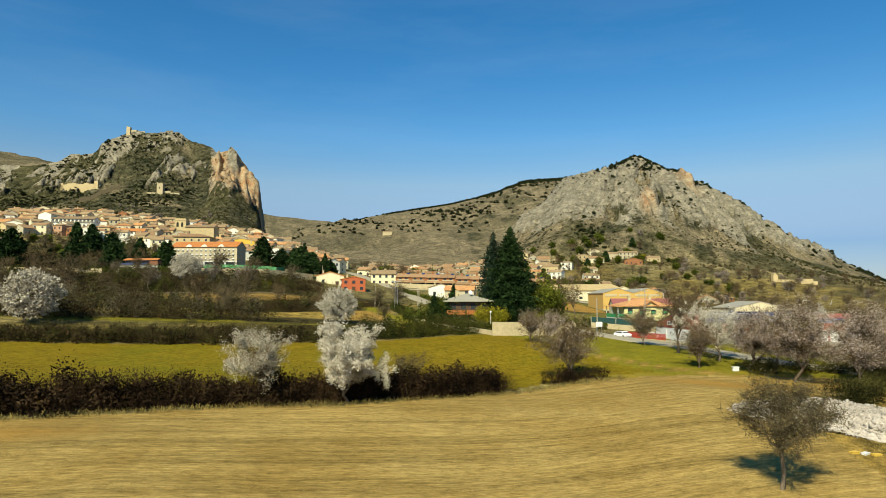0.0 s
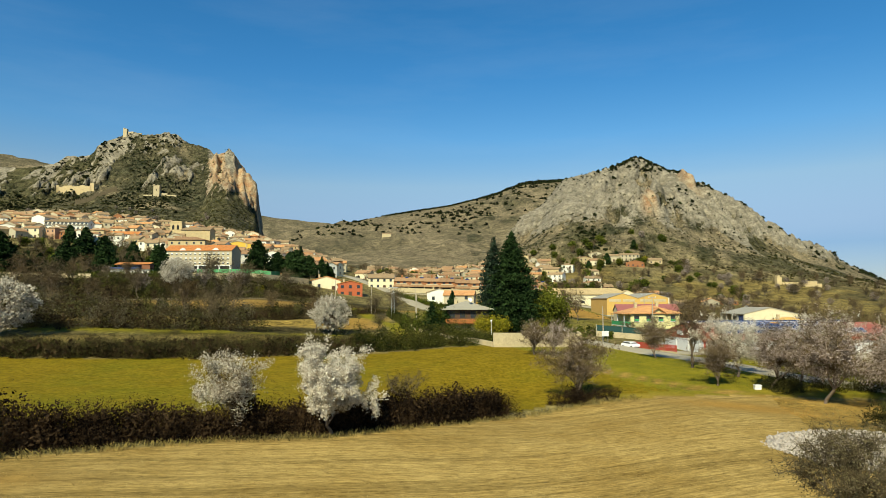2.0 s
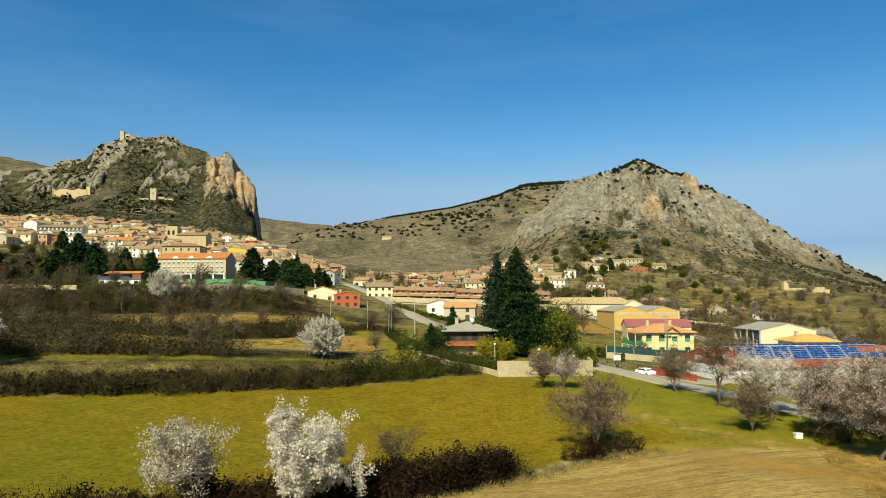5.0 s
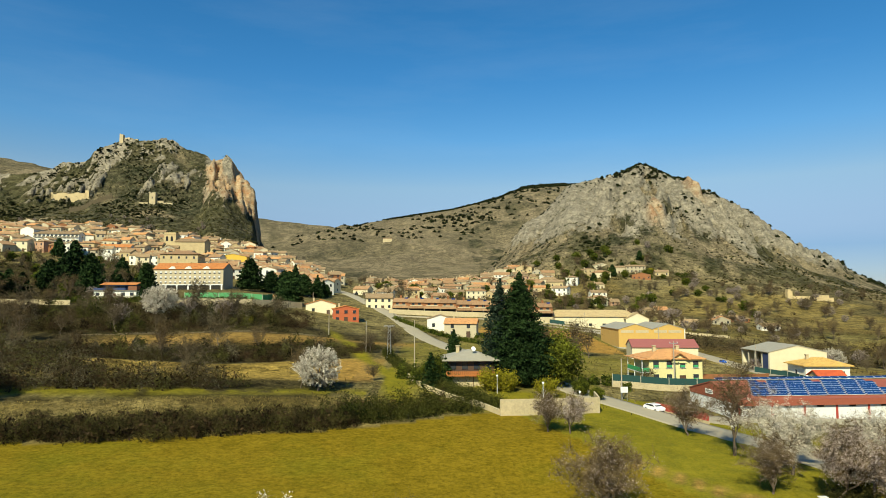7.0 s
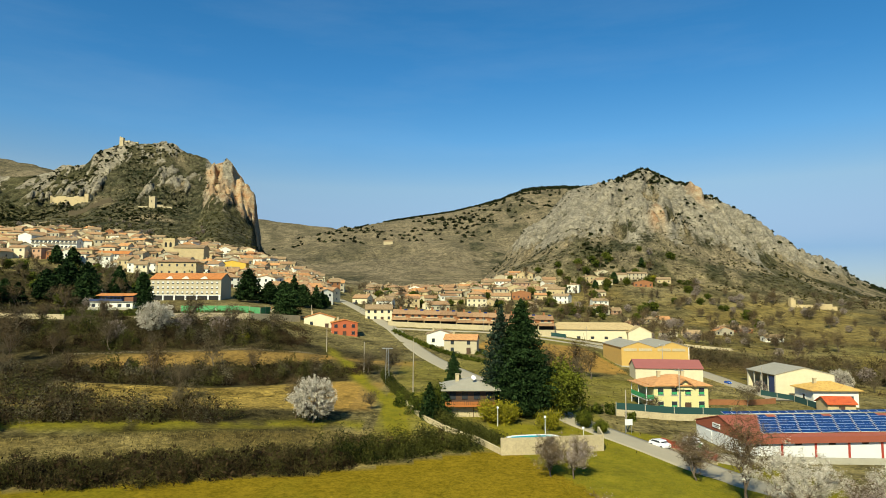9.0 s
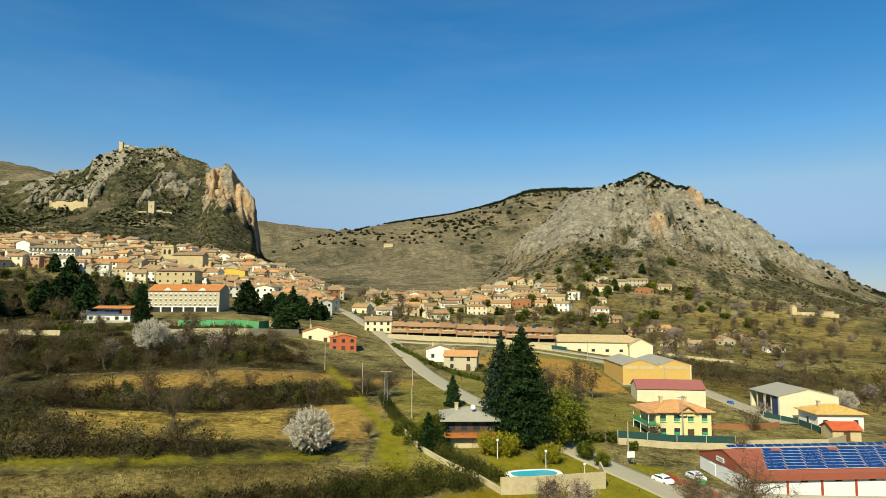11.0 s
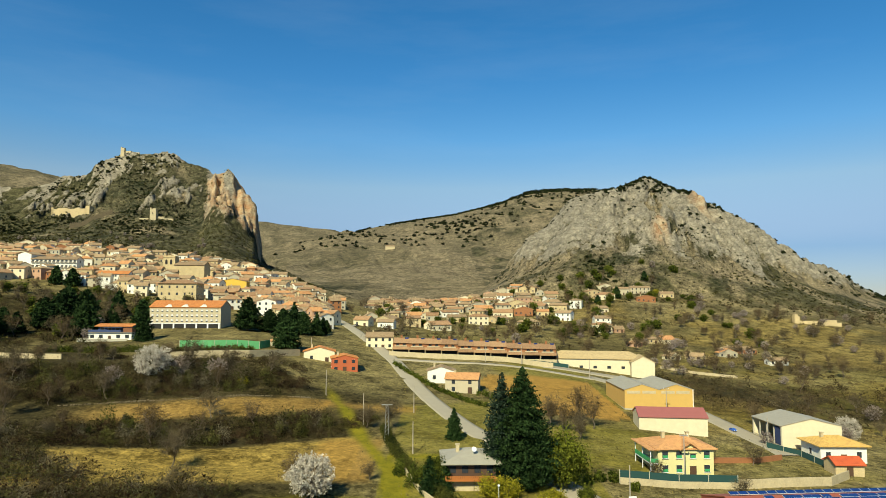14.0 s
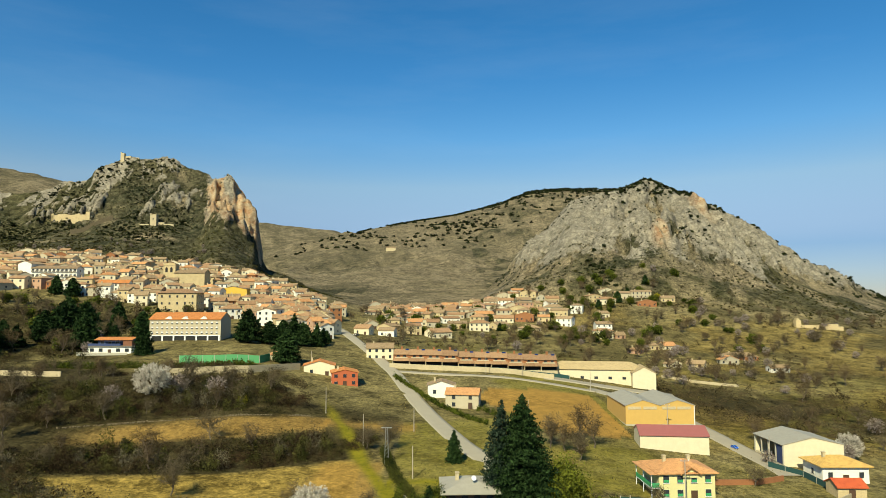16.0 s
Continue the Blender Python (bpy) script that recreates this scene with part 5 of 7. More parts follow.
def pool():
    ob = thing("swimming_pool", "rounded turquoise swimming pool with pale coping", "pool", 16.0, 138.2, gz(13, 137) + 0.3, 12)
    for name, k0, k1, z, mat in (("water", 0.0, 0.94, 0.05, "pool"), ("coping", 0.94, 1.14, 0.12, "pool_tile")):
        bm = bmesh.new()
        rings = []
        for k in (k0, k1):
            rings.append([bm.verts.new((4.2 * k * math.copysign(abs(math.cos(a)) ** 0.7, math.cos(a)), 2.2 * k * math.copysign(abs(math.sin(a)) ** 0.7, math.sin(a)), z)) for a in np.linspace(0, 2 * math.pi, 40, endpoint=False)] if k else None)
        if rings[0] is None:
            bm.faces.new(rings[1])
        else:
            for i in range(40):
                bm.faces.new((rings[0][i], rings[1][i], rings[1][(i + 1) % 40], rings[0][(i + 1) % 40]))
        got = bmesh.ops.extrude_face_region(bm, geom=list(bm.faces))
        bmesh.ops.translate(bm, verts=[e for e in got["geom"] if isinstance(e, bmesh.types.BMVert)], vec=(0, 0, -1.6))
        bmesh.ops.recalc_face_normals(bm, faces=bm.faces)
        part(name, finish(name, bm, M[mat]), ob)


pool()


def lamp_post(x, y, high):
    ob = thing("garden_lamp", "white garden lamp post with a round globe", "lamp", x, y, gz(x, y), group="garden lamps")
    bm = bmesh.new()
    cylinder(bm, 0, 0, -0.3, high, 0.06, 0.05)
    part("pole", finish("pole", bm, M["white_paint"]), ob)
    bm = bmesh.new()
    bmesh.ops.create_uvsphere(bm, u_segments=12, v_segments=8, radius=0.22, matrix=Matrix.Translation((0, 0, high + 0.18)))
    part("globe", finish("globe", bm, M["lamp"], smooth_faces=True), ob)


for x, y, high in ((10.6, 147, 3.2), (18.4, 141, 3.2), (24, 136, 2.6)):
    lamp_post(x, y, high)

# houses up the road
house("house", "beige house with orange brown tile roof beside the road", (0.6, 257.5), (12, 256), 9, 5.0, "plaster_beige", "clay_mixed", "x", 1.6, 0.5, 2, 2, 1, chimney=1)
house("house", "small white house with a grey tiled gable", (-6, 272), (4, 272), 8, 4.6, "plaster_white", "clay_brown", "y", 1.6, 0.5, 1, 2, 1)
house("house", "brick red house with an orange tiled gable", (-43, 279.5), (-33.2, 281.5), 10, 5.4, "plaster_red", "clay_orange", "y", 1.2, 0.4, 2, 3, 2, (1.1, 1.1))
house("house", "cream house with orange tiled roof behind the red one", (-56, 290), (-44, 292), 9, 4.6, "plaster_cream", "clay_orange", "y", 1.8, 0.5, 1, 2, 1)
house("house", "wide cream house with a brown tiled roof", (-38, 346), (-25, 347), 10, 6.0, "plaster_cream", "clay_brown", "x", 2.0, 0.6, 2, 4, 2)


def terrace_row():
    """Ten brick dwellings under long stepped roofs, one object each."""
    a, b = np.array((-24.0, 334)), np.array((51.5, 331))
    n = 10
    for k in range(n):
        p, q = a + (b - a) * k / n, a + (b - a) * (k + 1) / n
        z = 20.6 - 0.16 * k - (0.5 if k > 3 else 0) - (0.5 if k > 6 else 0)
        ob = thing("terraced_house", "brick terraced house with brown two tier roof", "house", *p, z, frame_of(p, q)[0], "terraced houses")
        w = float(np.hypot(*(q - p)))
        bm = bmesh.new()
        extrude(bm, [(0, -5), (11, -5), (11, 5.2), (6, 7.0), (0, 5.2)], "x", 0.01, w - 0.01)
        part("wall", finish("wall", bm, M["brick"]), ob)
        part("balcony", boxes("balcony", [(0.9, w - 0.9, -0.4, 0.0, 3.5, 3.95)], M["plaster_beige"]), ob, "pale balcony front")
        bm = bmesh.new()
        extrude(bm, [(-0.6, 5.05), (6, 7.05), (11.6, 5.0), (11.6, 5.2), (6, 7.25), (-0.6, 5.25)], "x", 0, w)
        top = part("roof", finish("roof", bm, M["clay"]), ob)
        bm = bmesh.new()
        extrude(bm, [(-3.0, 2.3), (0, 3.3), (0, 3.5), (-3.0, 2.5)], "x", 0, w)
        part("porch_roof", finish("porch_roof", bm, M["clay"]), ob)
        # the shade under the lower roof is this near-black sheet
        part("porch", boxes("porch", [(0.3, w - 0.3, -0.05, 0.03, 0, 2.3)], M["dark"]), ob, "near-black sheet for the shade under the lower roof")
        part("porch_wall", boxes("porch_wall", [(0, w, -3.0, -2.85, -3, 0.6), (0, 0.3, -2.85, 0, -1, 2.3)], M["stone_pale"]), ob)
        part("chimney", boxes("chimney", [(w * 0.4, w * 0.4 + 0.9, 5.2, 6.2, 6.5, 8.3), (w * 0.4 - 0.1, w * 0.4 + 1.0, 5.1, 6.3, 8.3, 8.45)], M["brick"]), top)
        part("solar_heater", boxes("solar_heater", [(w * 0.7, w * 0.7 + 1.6, 4.3, 5.3, 6.7, 7.4)], M["panel"]), top)
        for u in (0.3, 0.7):
            o = part("window", window_mesh(1.2, 1.0), ob)
            o.matrix_basis = pose(w * u, 0, 3.8)


terrace_row()
wall_run("wall", "long pale concrete wall below the terraced houses", [(-25, 326), (10, 322), (48, 318)], 2.2, 0.3, "stone_pale", kind="structure")
wall_run("fence", "green garden screens before the terraced houses", [(-24, 329), (56, 325)], 1.6, 0.06, "green_net", "fence", posts=8)
house("barn", "long cream barn with a brown hipped roof", (48, 336), (91, 328), 13, 6.6, "plaster_cream", "clay_pale", "hip", 3.0, 0.6, 1, 7, 1, (1.4, 1.0), "dark", category="barn", door=False, chimney=0, lift=1.2)
house("barn", "cream gabled barn wing with a blank wall", (84, 324), (94, 322.5), 14, 6.6, "plaster_cream", "clay_pale", "y", 2.6, 0.4, 1, 0, category="barn", chimney=0, lift=1.0)


def hospital():
    a, b = (-142.5, 343.5), (-107.5, 342)
    w = math.hypot(b[0] - a[0], b[1] - a[1])
    ob = house("residence", "long cream four storey residence with orange roof", a, b, 13, 10.2, "plaster_beige", "clay_orange", "x", 3.0, 0.5, 1, 0, 0, category="building", chimney=3, lift=0.3)
    for f in range(3):
        for c in range(14):
            o = part("window", window_mesh(0.8, 1.15), ob)
            o.matrix_basis = pose(w * (c + 0.6) / 14.4, 0, 3.1 + f * 2.35)
            part("shutter", boxes("shutter", [(-0.42, 0.42, -0.12, -0.09, 0.5, 1.17)], M["white_paint"]), o, "pale roller shutter")
    # near-black sheet on the wall paints the shade behind the piers
    part("arcade", boxes("arcade", [(1, w - 0.5, -0.06, 0.03, -0.2, 2.2)], M["dark"]), ob, "near-black sheet for the shade between the piers")
    for k in range(7):
        part("pier", boxes("pier", [(0.6 + k * (w - 1.6) / 6, 1.3 + k * (w - 1.6) / 6, -0.35, -0.06, -2, 2.3)], M["white_paint"]), ob)
    part("lintel", boxes("lintel", [(0, w, -0.35, -0.06, 2.2, 2.6)], M["white_paint"]), ob)
    for u in (0.27, 0.5, 0.76):
        bm = bmesh.new()
        extrude(bm, [(w * u - 1.9, 10.2), (w * u + 1.9, 10.2), (w * u, 11.5)], "y", -0.4, 3.2)
        part("dormer", finish("dormer", bm, M["plaster_white"]), ob, "white pediment dormer")


hospital()
blue = house("villa", "white villa with navy trim below the residence", (-157, 316), (-137, 314.5), 9, 3.4, "plaster_white", "sheet_dark", "flat", 0, 0.6, 1, 5, 1, (1.6, 1.3), "dark", chimney=0)
part("upper_storey", boxes("upper_storey", [(2.5, 18, 3.5, 9, 3.4, 6.2)], M["navy"]), blue, "dark glazed upper storey")
part("side_wing", boxes("side_wing", [(15.5, 19.6, 1.2, 8.6, 3.4, 5.6)], M["brick_dark"]), blue, "dark brick side wing")
part("balcony_rail", boxes("balcony_rail", [(0, 15, 0, 0.1, 3.6, 4.7)], M["navy"]), blue, "navy balcony screen")
part("awning", boxes("awning", [(6, 15, 1.0, 3.5, 5.6, 5.75)], M["navy"]), blue, "navy awning")
for u in (4.5, 8.0, 11.5, 15.0):
    o = part("window", window_mesh(1.5, 1.4), blue)
    o.matrix_basis = pose(u, 3.5, 4.3)
part("terrace_wall", boxes("terrace_wall", [(-3, 20, -3.2, -2.9, -3, 1.0)], M["concrete"]), blue)
bm = roof_mesh("x", 17, 7, 6.2, 0.9, 0.6)
bmesh.ops.translate(bm, verts=bm.verts, vec=(1.8, 2.8, 0))
part("upper_roof", finish("upper_roof", bm, M["clay_orange"]), blue)
wall_run("fence", "tall green screen around the sports court", [(-103, 283), (-90, 285), (-74, 291), (-72, 299)], 3.0, 0.08, "court_green", "fence", posts=4)
house("shed", "cream shed with a shallow orange gable by the court", (-71.5, 300), (-63.5, 303), 9, 3.4, "plaster_cream", "clay_mixed", "y", 1.5, 0.35, 1, 0, category="shed", chimney=0)
wall_run("wall", "long pale stone wall above the terraces", [(-172, 256), (-132, 254)], 1.8, 0.4, "stone_pale", kind="structure")
wall_run("wall", "pale stone wall below the sports court", [(-98, 258), (-84, 264.5), (-72, 270.5), (-66, 279), (-58, 292)], 2.6, 0.4, "stone_pale", kind="structure")


def dry_wall(label, table, seed, step=0.42, gap=0.5):
    """A tumbled field wall: loose stones in two or three courses, missing where it has fallen."""
    rng = np.random.default_rng(seed)
    bm = bmesh.new()
    for x, y in along(table, step, rng, 0.12):
        keep = float(fractal(np.array([x]), np.array([y]), 6, 2, 73)[0])
        for course in range(int(4 * max(0, keep - gap + 0.45))):
            made = bmesh.ops.create_cube(bm, size=1)["verts"]
            m = Matrix.Translation((x + rng.normal(0, 0.1), y + rng.normal(0, 0.12), gz(x, y) + 0.08 + 0.2 * course)) @ Euler(rng.uniform(-0.5, 0.5, 3)).to_matrix().to_4x4() @ Matrix.Diagonal((*rng.uniform(0.24, 0.5, 2), rng.uniform(0.16, 0.3), 1))
            for v in made:
                v.co = m @ (v.co * rng.uniform(0.75, 1.1))
    ob = thing("wall", label, "wall", kind="structure")
    part("loose_stones", finish("loose_stones", bm, M["stone_dark"]), ob)


dry_wall("tumbled dry stone field wall on the terraces", [(-107, 203.5), (-78, 216), (-58, 224.5), (-40, 232)], 91)
wall_run("wall", "low pale wall along the far valley lane", [(112, 371), (125, 361), (146, 358)], 1.3, 0.4, "stone_pale", kind="structure")

def polytunnel():
    ob = thing("polytunnel", "long white plastic covered garden tunnel", "greenhouse", -20, 366, gz(-13, 367), 2)
    bm = bmesh.new()
    arc = [(2.4 * math.cos(a), 0.4 + 2.3 * math.sin(a)) for a in np.linspace(0, math.pi, 13)]
    extrude(bm, [(2.4, -1.5)] + arc + [(-2.4, -1.5)], "x", 0, 16)
    part("cover", finish("cover", bm, M["white_paint"]), ob)
    for k in range(6):
        u = 0.2 + k * 3.1
        bm = bmesh.new()
        extrude(bm, [(c * 1.02, z * 1.02) for c, z in arc] + [(c * 0.9, z * 0.9) for c, z in arc[::-1]], "x", u, u + 0.1)
        part("hoop", finish("hoop", bm, M["steel"]), ob)


polytunnel()

# ---- the village ----
WALLS = ["plaster_cream"] * 6 + ["stone"] * 4 + ["plaster_white"] * 4 + ["plaster_pink", "plaster_grey", "plaster_grey", "plaster_beige", "plaster_beige", "brick"]
ROOFS = ["clay_brown"] * 7 + ["clay"] * 7 + ["clay_mixed"] * 2
COLOUR_WORDS = {"plaster_cream": "cream rendered", "stone": "weathered stone", "plaster_white": "white rendered", "plaster_pink": "pink rendered",
                "plaster_grey": "grey rendered", "brick": "brown brick", "plaster_beige": "beige rendered"}
ROOF_WORDS = {"clay_brown": "brown tiled roof", "clay": "clay tiled roof", "clay_orange": "orange tiled roof", "clay_mixed": "mottled orange tiled roof"}
rng_v = np.random.default_rng(31)


FAR_HOUSES = []


def village_house(x, y, face, wide, deep, high, group, rows_=None):
    wall, roof = WALLS[rng_v.integers(len(WALLS))], ROOFS[rng_v.integers(len(ROOFS))]
    c, s = math.cos(face), math.sin(face)
    a, b = (x - c * wide / 2, y - s * wide / 2), (x + c * wide / 2, y + s * wide / 2)
    floors = max(1, int(high / 2.9))
    where = "in the hillside village" if group == "hillside village" else "in the valley quarter"
    far = y > 562
    ob = house("house", f"{COLOUR_WORDS[wall]} house, {ROOF_WORDS[roof]}, {where}", a, b, deep, high, wall, roof, ["x", "x", "y", "hip"][rng_v.integers(4)],
                 rng_v.uniform(1.4, 2.4), 0.5, floors, max(2, int(wide / 3.4)), 0 if far else 1, (0.95, 1.25), ["plain", "dark", "stone"][rng_v.integers(3)], group=group, sink=6)
    if far:
        FAR_HOUSES.append(ob)
    return ob


TAKEN = []      # plan circles of the large buildings


def landmark(x, y, r):
    TAKEN.append((x, y, r))


house("hotel", "long white three storey building with brown roof", (-286.5, 477), (-257.5, 482), 13, 10.6, "plaster_white", "clay_brown", "x", 2.0, 0.6, 3, 11, 1, (1.3, 1.6), "balcony", category="building", chimney=0)
landmark(-271, 486, 19)
landmark(-292, 487, 10)
house("building", "tall white gable building beside the long hotel", (-297, 479), (-287, 478), 14, 11.5, "plaster_white", "clay_brown", "y", 1.8, 0.4, 3, 0, category="building", chimney=0)
house("hotel", "white hotel with an orange tiled roof", (-232, 462), (-213, 466), 11, 8.4, "plaster_white", "clay_orange", "x", 2.2, 0.5, 3, 6, 2, (0.9, 1.2), category="building")
landmark(-222, 468, 14)
house("palace", "large weathered stone palace with corner quoins", (-177.5, 431), (-154.5, 433), 17, 12.8, "stone", "clay", "hip", 2.6, 0.8, 3, 5, 4, (0.9, 1.3), "dark", category="building")
landmark(-166, 438, 19)
house("house", "bright golden yellow house with low gable", (-166, 505), (-146, 507), 12, 9.5, "plaster_gold", "clay_brown", "y", 2.0, 0.4, 2, 0, category="house")
landmark(-156, 510, 14)


def church():
    x, y = -217, 528
    z = gz(x, y) - 1
    ob = thing("church", "old stone church with a square bell tower", "church", x, y, z, 4)
    part("tower", boxes("tower", [(0, 9, 0, 9, -6, 15), (-0.3, 9.3, -0.3, 9.3, 15, 15.5), (0.3, 8.7, 0.3, 8.7, 15.5, 16.4)], M["stone"]), ob)
    for u in (2.4, 6.0):
        bm = bmesh.new()
        extrude(bm, [(u - 0.9, 9.6), (u + 0.9, 9.6), (u + 0.9, 12.4), (u + 0.5, 13.2), (u, 13.5), (u - 0.5, 13.2), (u - 0.9, 12.4)], "y", -0.06, 0.3)
        # near-black block paints the shade within the bell opening
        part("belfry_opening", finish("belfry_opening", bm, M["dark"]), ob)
    bm = bmesh.new()
    extrude(bm, [(-3, -6), (12, -6), (12, 9), (4.5, 11.5), (-3, 9)], "x", 9.3, 32)
    part("nave", finish("nave", bm, M["stone"]), ob)
    bm = bmesh.new()
    extrude(bm, [(-3.6, 8.85), (4.5, 11.6), (12.6, 8.85), (12.6, 9.1), (4.5, 11.9), (-3.6, 9.1)], "x", 9.1, 32.4)
    part("roof", finish("roof", bm, M["clay_brown"]), ob)
    landmark(x + 15, y + 4, 19)


church()
LOW = [(-306, 428), (-266, 458), (-232, 452), (-188, 440), (-150, 440), (-120, 418), (-84, 394), (-64, 388)]
HIGH = [(-362, 545), (-327, 574), (-264, 592), (-196, 606), (-151, 594), (-108, 572), (-84, 541), (-78, 500)]
low, high_ = np.array(LOW), np.array(HIGH)
for row in range(13):
    v = row / 12
    line = low + (high_ - low) * v
    d = np.r_[0, np.cumsum(np.hypot(*np.diff(line, axis=0).T))]
    s = rng_v.uniform(0, 6)
    while s < d[-1]:
        wide = rng_v.uniform(6.5, 11.5)
        x, y = np.interp(s, d, line[:, 0]) + rng_v.normal() * 1.0, np.interp(s, d, line[:, 1]) + rng_v.normal() * 2.2
        s += wide + rng_v.uniform(-0.8, 2.2)
        if any(math.hypot(x - a, y - b) < r + 3 for a, b, r in TAKEN):
            continue
        if abs(x - np.interp(y, [380, 450, 488, 540], [-47, -70, -84, -92])) < 7:
            continue
        near_street = x > -112
        village_house(x, y, rng_v.normal() * 0.35 + (0.5 if near_street else 0.1), wide, rng_v.uniform(7, 10), rng_v.uniform(4.6, 8.4) + (1.5 if near_street else 0), "hillside village")

# valley quarter: looser rows on the far slope
for x0, x1, y0, gap in ((-52, -20, 430, 16), (-50, 0, 470, 15), (-40, 80, 520, 16), (-52, 92, 548, 10), (-60, 100, 570, 6), (-60, 96, 590, 4), (-62, 104, 608, 4), (-58, 90, 626, 4), (-66, 88, 645, 5), (-60, 74, 664, 6), (-50, 50, 684, 9)):
    x = x0
    while x < x1:
        wide = rng_v.uniform(8, 16)
        village_house(x, y0 + rng_v.normal() * 5, rng_v.normal() * 0.3, wide, rng_v.uniform(8, 11), rng_v.uniform(3.4, 6.4), "valley quarter")
        x += wide + rng_v.uniform(0, gap)
for x, y, w, h in ((112, 498, 14, 6), (118, 520, 12, 6), (108, 575, 10, 7), (92, 598, 9, 6), (132, 612, 13, 6), (140, 600, 15, 5), (158, 618, 14, 5.5), (176, 622, 18, 6), (172, 592, 16, 4.6),
                   (196, 610, 12, 4), (128, 560, 9, 4), (96, 622, 12, 5), (148, 634, 14, 5), (150, 470, 9, 3), (186, 446, 22, 2.6), (120, 452, 8, 2.6)):
    village_house(x, y, rng_v.normal() * 0.25, w, 9, h, "valley quarter")

def join_far(obs):
    """The distant houses on the upper rows, too small to tell apart, in one object."""
    vs, fs, ms, mats, n = [], [], [], [], 0
    for ob in obs:
        for o in ob.children_recursive:
            m = ob.matrix_world.copy()
            for up in ([o] if o.parent == ob else [o.parent, o]):
                m = m @ up.matrix_basis
            me = o.data
            co = np.empty(len(me.vertices) * 3)
            me.vertices.foreach_get("co", co)
            a = np.array(m)
            vs.append(co.reshape(-1, 3) @ a[:3, :3].T + a[:3, 3])
            for p in me.polygons:
                mat = me.materials[p.material_index]
                if mat not in mats:
                    mats.append(mat)
                fs.append([v + n for v in p.vertices])
                ms.append(mats.index(mat))
            n += len(me.vertices)
    me = bpy.data.meshes.new("far_houses")
    me.from_pydata(np.concatenate(vs).tolist(), [], fs)
    for mat in mats:
        me.materials.append(mat)
    me.polygons.foreach_set("material_index", ms)
    for ob in obs:
        for o in list(ob.children_recursive) + [ob]:
            bpy.data.objects.remove(o)
    return tagged(new("distant_houses", me), "crowded cream and stone houses under brown tiled roofs", "houses", kind="stuff")


# small sheds and walled plots along the far lanes
for x, y in ((132, 406), (145, 413), (172, 429), (192, 408), (139, 468), (125, 500)):
    village_house(x, y, rng_v.normal() * 0.3, rng_v.uniform(6, 12), rng_v.uniform(5, 7), rng_v.uniform(2.4, 3.2), "valley quarter")
join_far(FAR_HOUSES)

# ---- castle, watch tower, ruined walls ----
def ruin_tower():
    x, y = -323.6, 735.4
    ob = thing("tower", "ruined square stone tower with broken walls", "tower", x, y, gz(x, y) - 2, 5)
    part("shaft", boxes("shaft", [(0, 6.5, 0, 6.5, -6, 15), (-0.2, 1.4, -0.2, 6.7, 15, 16.4), (3, 6.7, -0.2, 6.7, 15, 15.7)], M["stone_pale"]), ob)
    for x0, x1, h in ((6.5, 14, 7), (14, 24, 5), (-12, 0, 5), (-20, -12, 3)):
        part("broken_wall", boxes("broken_wall", [(x0, x1, 3, 5, -6, h)], M["stone_pale"]), ob)
    # near-black block paints the shaded inside of the tower
    part("opening", boxes("opening", [(2.7, 3.6, -0.1, 0.2, 9, 11.2)], M["dark"]), ob)


def summit_castle():
    x, y = -406, 829
    z = gz(x + 5, y) - 1
    ob = thing("castle", "ruined castle keep on the rocky summit", "castle", x, y, z, 0)
    part("keep", boxes("keep", [(0, 4.6, 0, 4.6, -6, 7.5), (0, 1.4, 0, 4.6, 7.5, 8.6)], M["stone_pale"]), ob)
    part("curtain_wall", boxes("curtain_wall", [(4.6, 9, 2, 4, -6, 4.0), (9, 22, 3, 5, -6, 2.4)], M["stone_pale"]), ob)
    part("turret", boxes("turret", [(9, 12, 2.2, 5.4, -6, 4.2)], M["stone_pale"]), ob)


def old_wall():
    ob = thing("ruin", "long roofless stone ruin on the slope", "ruin", -444.7, 756.1, gz(-444.7, 756.1) - 2, -9)
    part("masonry", boxes("masonry", [(0, 44, 0, 2, -8, 8), (0, 3, 0, 9, -8, 10), (43, 48, 0, 9, -8, 11), (10, 44, 9, 10, -8, 9), (8, 20, 0, 2, 8, 9.2), (30, 36, 0, 2, 8, 9)], M["stone"]), ob)


ruin_tower()
summit_castle()
old_wall()
house("hut", "lone stone hut on the far slope", (-150, 1626), (-127, 1624), 12, 9, "stone_pale", "clay_brown", "x", 3, 0.5, 1, 0, category="hut", chimney=0)
ruin = thing("ruin", "broken stone chapel ruin below the rocky hill", "ruin", 279, 555, gz(279, 555) - 2)
part("gable", boxes("gable", [(0, 4, 0, 4, -4, 8), (0.5, 2.5, 0, 4, 8, 9.5)], M["stone"]), ruin)
part("masonry", boxes("masonry", [(4, 20, 1, 3, -4, 4), (20, 26, 1, 3, -4, 3), (26, 34, 1, 3, -4, 4.6), (34, 38, 1, 3, -4, 2.6)], M["stone"]), ruin)


